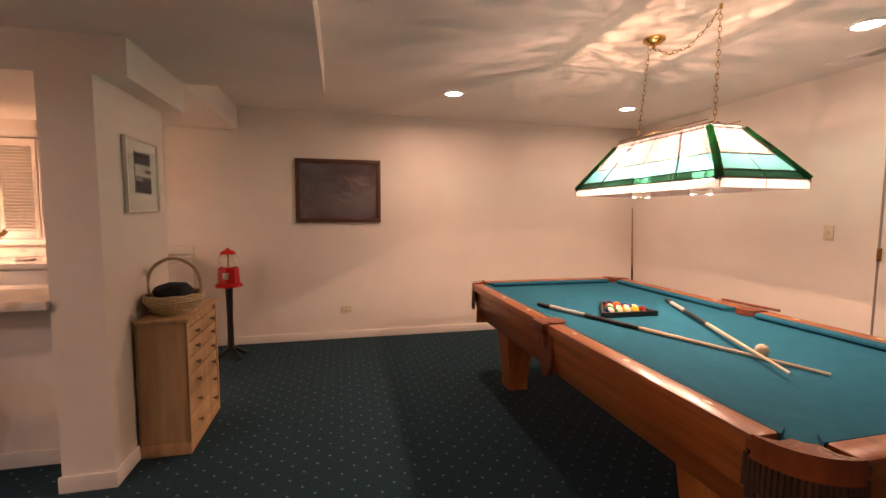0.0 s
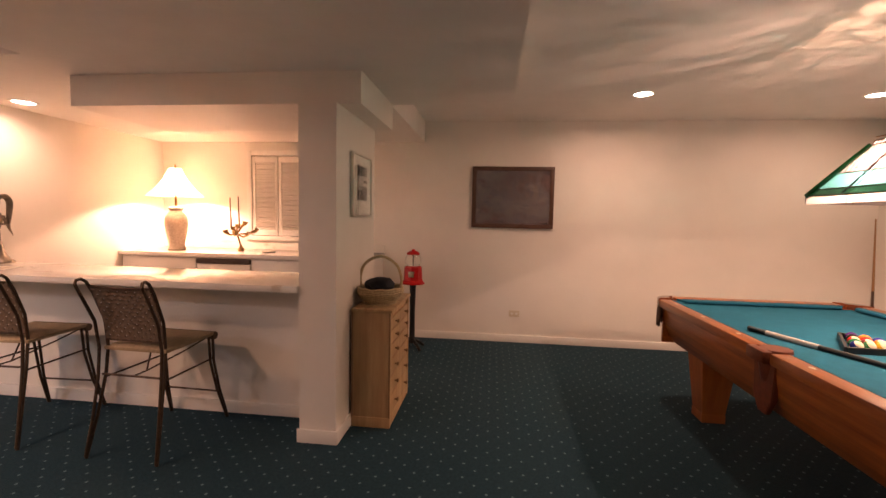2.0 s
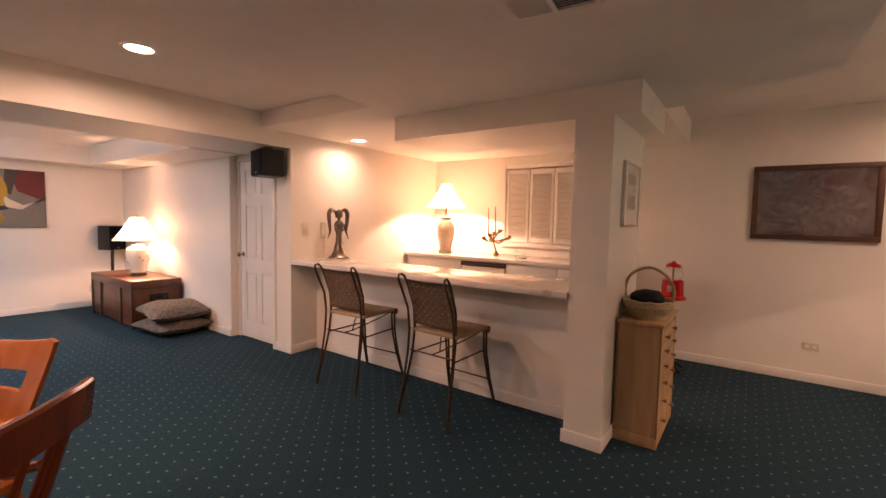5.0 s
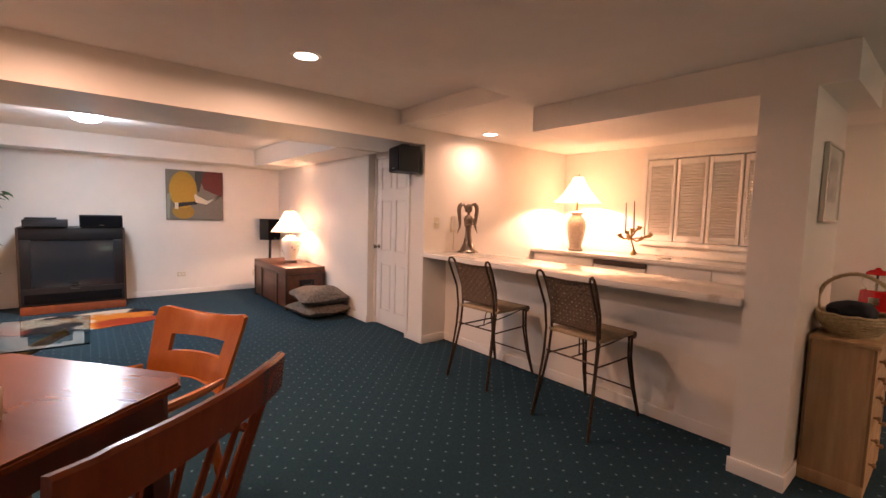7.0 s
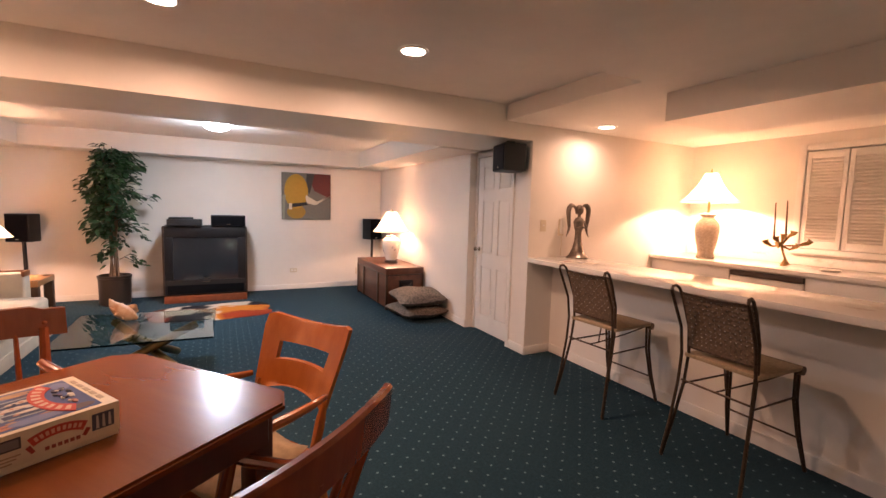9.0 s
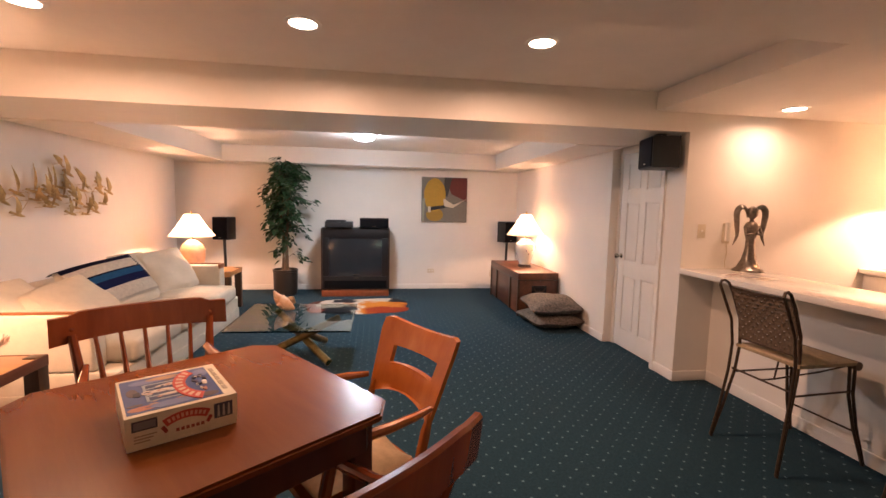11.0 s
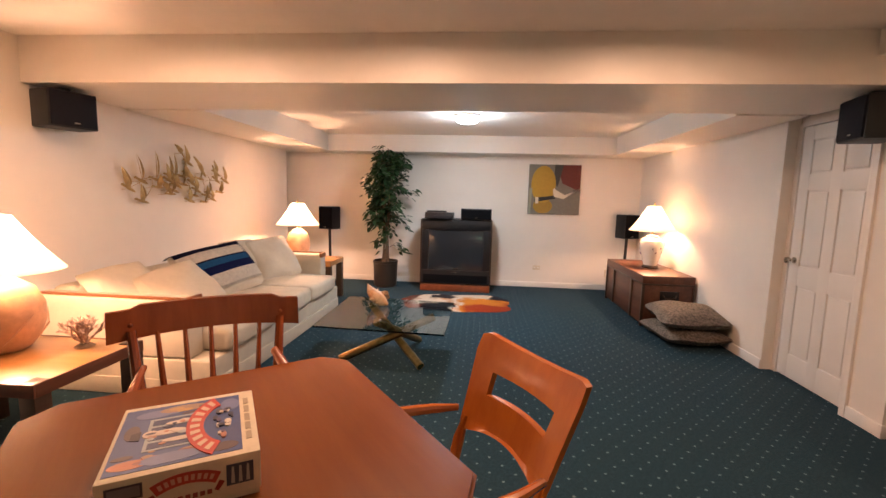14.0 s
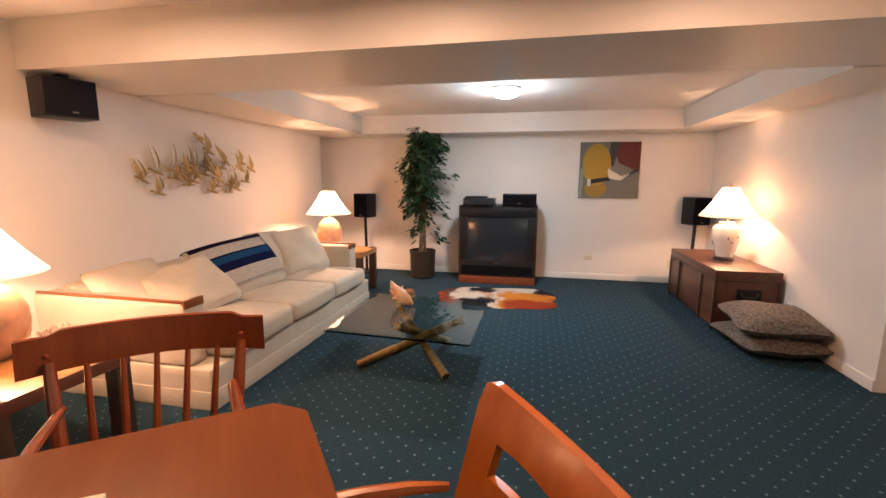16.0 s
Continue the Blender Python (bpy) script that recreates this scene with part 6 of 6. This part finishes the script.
def stand_speaker(at, turn, label):
    s = thing("stand_speaker", label, "loudspeaker", at, turn, group="speakers on stands")
    part("box", boxes((-0.13, 0.13, -0.11, 0.11, 0.86, 1.22), bevel=0.008), M_BLACK, s)
    part("grille", boxes((-0.12, 0.12, -0.122, -0.109, 0.87, 1.21), bevel=0.006), M_GRILLE, s)
    part("badge", boxes((-0.02, 0.02, -0.1245, -0.1215, 0.89, 0.897)), M_CHROME, s)
    part("pole", tube([(0, 0.02, 0.02), (0, 0.01, 0.5), (0, 0, 0.86)], [0.022, 0.022, 0.022], 10), M_BLACK, s)
    part("foot", boxes((-0.14, 0.14, -0.12, 0.14, 0, 0.022), bevel=0.006), M_BLACK, s)


stand_speaker((-8.28, -2.33, 0), 75, "small black loudspeaker on a slim stand")
stand_speaker((-8.30, 2.33, 0), 110, "small black loudspeaker on a stand behind the trunk")


def wall_speaker(at, turn, label, w, h):
    s = thing("wall_speaker", label, "loudspeaker", at, turn, group="speakers under the beam")
    part("box", boxes((-w / 2, w / 2, -0.10, 0.12, -h, -0.03), bevel=0.006), M_BLACK, s)
    part("grille", boxes((-w / 2 + 0.01, w / 2 - 0.01, -0.112, -0.099, -h + 0.01, -0.04), bevel=0.004), M_NAVYGRILLE, s)
    part("badge", boxes((-0.005, 0.03, -0.1145, -0.1115, -h + 0.03, -h + 0.04)), M_CHROME, s)
    part("bracket", boxes((-0.03, 0.03, -0.03, 0.05, -0.031, 0.0), bevel=0.004), M_BLACK, s)


wall_speaker((-4.40, -2.86, Z_BEAM), 163, "black loudspeaker bracketed under the beam by the wall", 0.30, 0.28)
wall_speaker((-4.40, 2.44, Z_BEAM), -12, "black loudspeaker bracketed under the beam by the closet", 0.28, 0.29)

# ---- ficus ----
fx = thing("ficus_tree", "tall artificial ficus tree in a dark pot", "tree", (-8.12, -1.37, 0))
pot = part("pot", lathe([(0.165, 0.0), (0.18, 0.02), (0.188, 0.37), (0.196, 0.375), (0.196, 0.405), (0.182, 0.41), (0.178, 0.37)], 28), plain("dark_pot", (0.03, 0.022, 0.016), 0.3), fx, "dark brown glazed pot")
part("soil", lathe([(0.178, 0.36), (0.178, 0.375)], 20), M_SOIL, fx)
rnd = random.Random(21)
trunk, twigs, tips = bmesh.new(), bmesh.new(), []
for k in range(5):
    a = 2 * math.pi * k / 5
    pts = [Vector((0.05 * math.cos(a), 0.05 * math.sin(a), 0.35)), Vector((0.03 * math.cos(a + 0.9), 0.03 * math.sin(a + 0.9), 0.75)), Vector((0.05 * math.cos(a + 2), 0.05 * math.sin(a + 2), 1.15)), Vector((0.09 * math.cos(a + 2.6), 0.09 * math.sin(a + 2.6), 1.6)), Vector((0.07 * math.cos(a + 3), 0.07 * math.sin(a + 3), 1.98 + 0.05 * k))]
    bm_tube(trunk, pts, [0.016, 0.014, 0.012, 0.008, 0.004], 7)
    for j in range(21):
        f = rnd.uniform(0.6, 4)
        i = min(3, int(f))
        p = pts[i].lerp(pts[i + 1], f - i)
        z = p.z
        if z < 0.95 and rnd.random() < 0.6:
            continue
        reach = (0.24 if z < 0.95 else 0.33 if z < 1.25 else 0.44 if z < 1.72 else 0.30 if z < 1.95 else 0.15) * rnd.uniform(0.45, 1.0)
        b = rnd.uniform(0, 6.28)
        reach *= 1 + 0.22 * math.sin(b)
        q = p + Vector((math.cos(b) * reach * 0.55, math.sin(b) * reach * 0.55, 0.10))
        r = p + Vector((math.cos(b) * reach, math.sin(b) * reach, 0.02 - 0.10 * rnd.random()))
        bm_tube(twigs, [p, q, r], [0.005, 0.0035, 0.002], 5)
        for t in range(19):
            g = rnd.uniform(0.25, 1.05)
            w = (p.lerp(q, g * 2) if g < 0.5 else q.lerp(r, g * 2 - 1)) + Vector((rnd.gauss(0, 0.035), rnd.gauss(0, 0.035), rnd.gauss(0, 0.035)))
            tips.append((w, b + rnd.uniform(-1.3, 1.3)))
part("trunk", trunk, M_BARK, fx, "several slim braided stems")
part("twig_work", twigs, M_BARK, fx)
leafs = bmesh.new()
for w, b in tips:
    L, H = rnd.uniform(0.075, 0.13), rnd.uniform(0.022, 0.037)
    d = Vector((math.cos(b), math.sin(b), rnd.uniform(-0.9, 0.1))).normalized()
    n = Vector((rnd.uniform(-0.6, 0.6), rnd.uniform(-0.6, 0.6), 1)).normalized()
    s = d.cross(n).normalized()
    up = s.cross(d)
    vs = [leafs.verts.new(w + d * L * a + s * H * c + up * e) for a, c, e in ((0, 0, 0), (0.35, 1, 0.004), (0.5, 0, -0.004), (0.35, -1, 0.004), (0.75, 0.6, 0), (0.75, -0.6, 0), (1, 0, -0.012))]
    for f in ((0, 2, 1), (0, 3, 2), (1, 2, 4), (2, 3, 5), (4, 2, 6), (2, 5, 6)):
        leafs.faces.new([vs[i] for i in f])
part("foliage", leafs, M_LEAF, fx, "many small dark green leaves")

# ---- rug, coffee table, shell ----
rug = bmesh.new()
edge = lambda a: (abs(math.cos(a)) ** 4 + abs(math.sin(a)) ** 4) ** -0.25 * (1 + 0.03 * math.sin(3 * a + 0.5) + 0.03 * math.sin(7 * a + 1.7) + 0.015 * math.sin(13 * a))
rings = []
for j in range(7):
    f = j / 6
    rings.append([rug.verts.new((0.46 * f * edge(a) * math.cos(a), 0.71 * f * edge(a) * math.sin(a), 0.016 - 0.010 * f ** 4 + 0.003 * noise.noise(Vector((f * 4, a * 3, 0))))) for a in [2 * math.pi * i / 40 for i in range(40)]] if j else [rug.verts.new((0, 0, 0.016))])
for i in range(40):
    rug.faces.new((rings[0][0], rings[1][i], rings[1][(i + 1) % 40]))
for a, b in zip(rings[1:], rings[2:]):
    bridge(rug, a, b)
low = [rug.verts.new((v.co.x, v.co.y, 0.001)) for v in rings[-1]]
bridge(rug, rings[-1], low)
M_HIDE = material("cow_hide", (0.02, 0.014, 0.012), 0.9, scale=2.6, bump=0.5, bump_scale=220, spec=0.1)
nt = M_HIDE.node_tree
tc = next(n for n in nt.nodes if n.type == "TEX_COORD")
warp = nt.nodes.new("ShaderNodeTexNoise")
warp.inputs["Scale"].default_value, warp.inputs["Detail"].default_value = 3.2, 5
nt.links.new(tc.outputs["Object"], warp.inputs["Vector"])
bent = nt.nodes.new("ShaderNodeVectorMath")
bent.operation = "MULTIPLY_ADD"
bent.inputs[1].default_value = (0.55, 0.75, 0)
nt.links.new(warp.outputs["Color"], bent.inputs[0])
nt.links.new(tc.outputs["Object"], bent.inputs[2])
xyz = nt.nodes.new("ShaderNodeSeparateXYZ")
nt.links.new(bent.outputs[0], xyz.inputs[0])


def hide_ramp(axis, low, high, stops):
    span = nt.nodes.new("ShaderNodeMapRange")
    span.inputs["From Min"].default_value, span.inputs["From Max"].default_value = low, high
    nt.links.new(xyz.outputs[axis], span.inputs["Value"])
    r = nt.nodes.new("ShaderNodeValToRGB")
    e = r.color_ramp.elements
    e[0].position, e[0].color = stops[0][0], (*stops[0][1], 1)
    e[1].position, e[1].color = stops[-1][0], (*stops[-1][1], 1)
    for p, c in stops[1:-1]:
        e.new(p).color = (*c, 1)
    nt.links.new(span.outputs[0], r.inputs[0])
    return r


H_BLACK, H_WHITE, H_ORANGE, H_RED, H_BROWN = (0.014, 0.013, 0.018), (0.50, 0.44, 0.36), (0.46, 0.16, 0.022), (0.25, 0.035, 0.012), (0.09, 0.035, 0.022)
Y0, Y1, X0, X1 = -0.71 + 0.375, 0.71 + 0.375, -0.46 + 0.275, 0.46 + 0.275
far_side = hide_ramp("Y", Y0, Y1, ((0.0, H_BROWN), (0.14, H_BROWN), (0.17, H_WHITE), (0.30, H_WHITE), (0.33, H_BLACK), (0.46, H_BLACK), (0.50, H_WHITE), (0.78, H_WHITE), (0.84, H_BLACK), (1.0, H_BLACK)))
middle = hide_ramp("Y", Y0, Y1, ((0.0, H_RED), (0.10, H_BROWN), (0.14, H_WHITE), (0.36, H_WHITE), (0.42, (0.40, 0.22, 0.12)), (0.52, H_WHITE), (0.58, H_ORANGE), (0.90, H_ORANGE), (1.0, H_RED)))
near_side = hide_ramp("Y", Y0, Y1, ((0.0, H_RED), (0.12, H_RED), (0.18, H_BLACK), (0.42, H_BLACK), (0.46, H_WHITE), (0.52, H_ORANGE), (0.62, H_RED), (1.0, H_RED)))
out = None
for lower, upper, p in ((far_side, middle, 0.30), (None, near_side, 0.66)):
    share = hide_ramp("X", X0, X1, ((p - 0.04, (0, 0, 0)), (p + 0.04, (1, 1, 1))))
    mix = nt.nodes.new("ShaderNodeMixRGB")
    nt.links.new(share.outputs[0], mix.inputs[0])
    nt.links.new((lower or out).outputs[0], mix.inputs[1])
    nt.links.new(upper.outputs[0], mix.inputs[2])
    out = mix
nt.links.new(out.outputs[0], nt.nodes["Principled BSDF"].inputs["Base Color"])
solid("hide_rug", rug, M_HIDE, "orange, white and black hide rug before the television", "rug", (-7.20, -0.18, 0.0), 4)

ct = thing("coffee_table", "glass coffee table on crossed brass tubes", "coffee table", (0, 0, 0))
part("glass_top", prism([(-4.55, -0.13), (-5.55, -0.12), (-5.62, -1.17), (-4.60, -1.15)], 0.392, 0.405, 0.003), M_GLASS, ct, "clear greenish glass top")
for a, b in (((-4.90, -1.03, 0.035), (-5.15, -0.27, 0.358)), ((-4.84, -0.34, 0.035), (-5.45, -0.90, 0.358)), ((-5.50, -0.45, 0.035), (-4.90, -0.72, 0.358))):
    a, b = Vector(a), Vector(b)
    d = (b - a).normalized()
    tb = part("crossed_tube", tube([a, b], 0.034, 16), M_ANTIQUE, ct, "thick antique brass tube")
    part("end_cap", tube([a - d * 0.002, a + d * 0.004], 0.030, 16), M_BRASS, tb)
    part("glass_pad", lathe([(0.016, 0.385), (0.016, 0.3915)], 12, (b.x, b.y)), M_GLOBE, ct)
sh = bmesh.new()
spine = [(-0.03, 0, 0.02), (0.02, 0.02, 0.05), (0.07, 0.03, 0.085), (0.11, 0.035, 0.12), (0.14, 0.04, 0.155), (0.16, 0.045, 0.20)]
bm_tube(sh, spine, [0.015, 0.06, 0.072, 0.058, 0.036, 0.006], 14, 0.8)
lowest = min(v.co.z for v in sh.verts)
M_SHELL = material("shell_peach", (0.50, 0.24, 0.11), 0.4, scale=16, colour2=(0.70, 0.52, 0.36), bump=0.3, bump_scale=60)
conch = thing("conch_shell", "large peach conch shell on the glass table", "shell", (-5.30, -0.74, 0.4055), 250)
part("whorl", moved(sh, pose(0, 0, -lowest)), M_SHELL, conch)
for k in range(7):
    a = 0.9 * k
    part("spike", tube([(0.08 + 0.02 * math.cos(a), 0.03 + 0.04 * math.sin(a), 0.075 - lowest), (0.085 + 0.05 * math.cos(a), 0.03 + 0.115 * math.sin(a), 0.10 + 0.07 * math.cos(a) - lowest)], [0.028, 0.003], 6), M_SHELL, conch)
part("lip", moved(pillow_mesh(0.15, 0.11, 0.03, 41, 8), pose(0.07, -0.045, 0.085 - lowest, 55, 10, 20)), M_SHELL, conch, "flared pale lip")


# ---- brass gulls on the wall ----
gs = thing("gull_sculpture", "flock of brass gulls wall sculpture above the sofa", "wall sculpture", (-5.68, Y_SOUTH, 1.47))
M_GULL = material("matt_gilt", (0.52, 0.38, 0.18), 0.5, 0.6, vary=0.25, scale=25)
# each gull: along the wall, height, lean of the wings, their length
FLOCK = ((0.67, -0.06, 0.1, 0.24), (0.42, 0.03, 0.0, 0.34), (0.40, -0.04, -0.3, 0.18), (0.51, -0.17, 0.3, 0.20), (0.56, 0.01, 0.05, 0.33), (0.22, 0.07, 0.3, 0.24), (0.14, 0.04, -0.05, 0.31), (-0.03, 0.0, -0.05, 0.26),
         (-0.14, -0.06, 0.2, 0.22), (-0.12, -0.17, -0.2, 0.20), (-0.37, -0.18, -0.5, 0.20), (-0.31, 0.13, 0.55, 0.27), (-0.47, 0.06, 0.5, 0.22), (-0.58, 0.14, 0.45, 0.20), (-0.74, 0.06, 0.15, 0.22), (-0.62, -0.07, -0.15, 0.19),
         (0.0, 0.31, 0.5, 0.17), (-0.10, 0.22, 0.0, 0.24), (-0.01, 0.08, 0.1, 0.28), (-0.17, -0.11, 0.1, 0.18), (0.25, -0.10, -0.2, 0.20), (0.14, -0.07, 0.2, 0.19))
rnd = random.Random(14)
SMALL = [(rnd.gauss(-0.05, 0.26), rnd.gauss(-0.05, 0.08), rnd.uniform(-0.5, 0.5), rnd.uniform(0.14, 0.2)) for _ in range(10)]
for u, z, lean, size in (*FLOCK, *SMALL):
    lean, size = lean * 1.25 + rnd.uniform(-0.4, 0.4), size * rnd.uniform(0.7, 0.95)
    y = rnd.uniform(0.05, 0.14)
    c, bm = Vector((u, y, z)), bmesh.new()
    fw = Vector((-math.cos(lean), 0, -0.45 * math.sin(lean) - 0.25))
    bm_tube(bm, [c + fw * 0.075, c + fw * 0.045, c, c - fw * 0.04, c - fw * 0.085], [0.002, 0.011, 0.016, 0.010, 0.012], 7, 0.55)
    for s in (-1, 1):
        tip = Vector((math.sin(lean) * 0.8 + 0.22 * s, 0.16 * s, math.cos(lean))) * size
        out = Vector((0.05 * s - 0.02, 0.03 * s, 0.0))
        bm_tube(bm, *smoothed([c, c + tip * 0.3 + out, c + tip * 0.7 + out * 0.8, c + tip], [0.012, 0.023, 0.013, 0.0015], 3), 6, 0.16)
    part("gull", bm, M_GULL, gs, "thin brass gull in flight")
    part("wall_pin", tube([c, Vector((u + 0.01, 0.003, z - 0.01))], 0.0022, 5), M_GULL, gs)
bm = bmesh.new()
for (u, z, *_), (w, x, *_) in zip(FLOCK, FLOCK[1:]):
    if abs(u - w) < 0.4:
        bm_tube(bm, [(u, 0.06, z), ((u + w) / 2, 0.075, (z + x) / 2 + 0.02), (w, 0.06, x)], 0.0026, 5)
part("linking_wire", bm, M_GULL, gs)
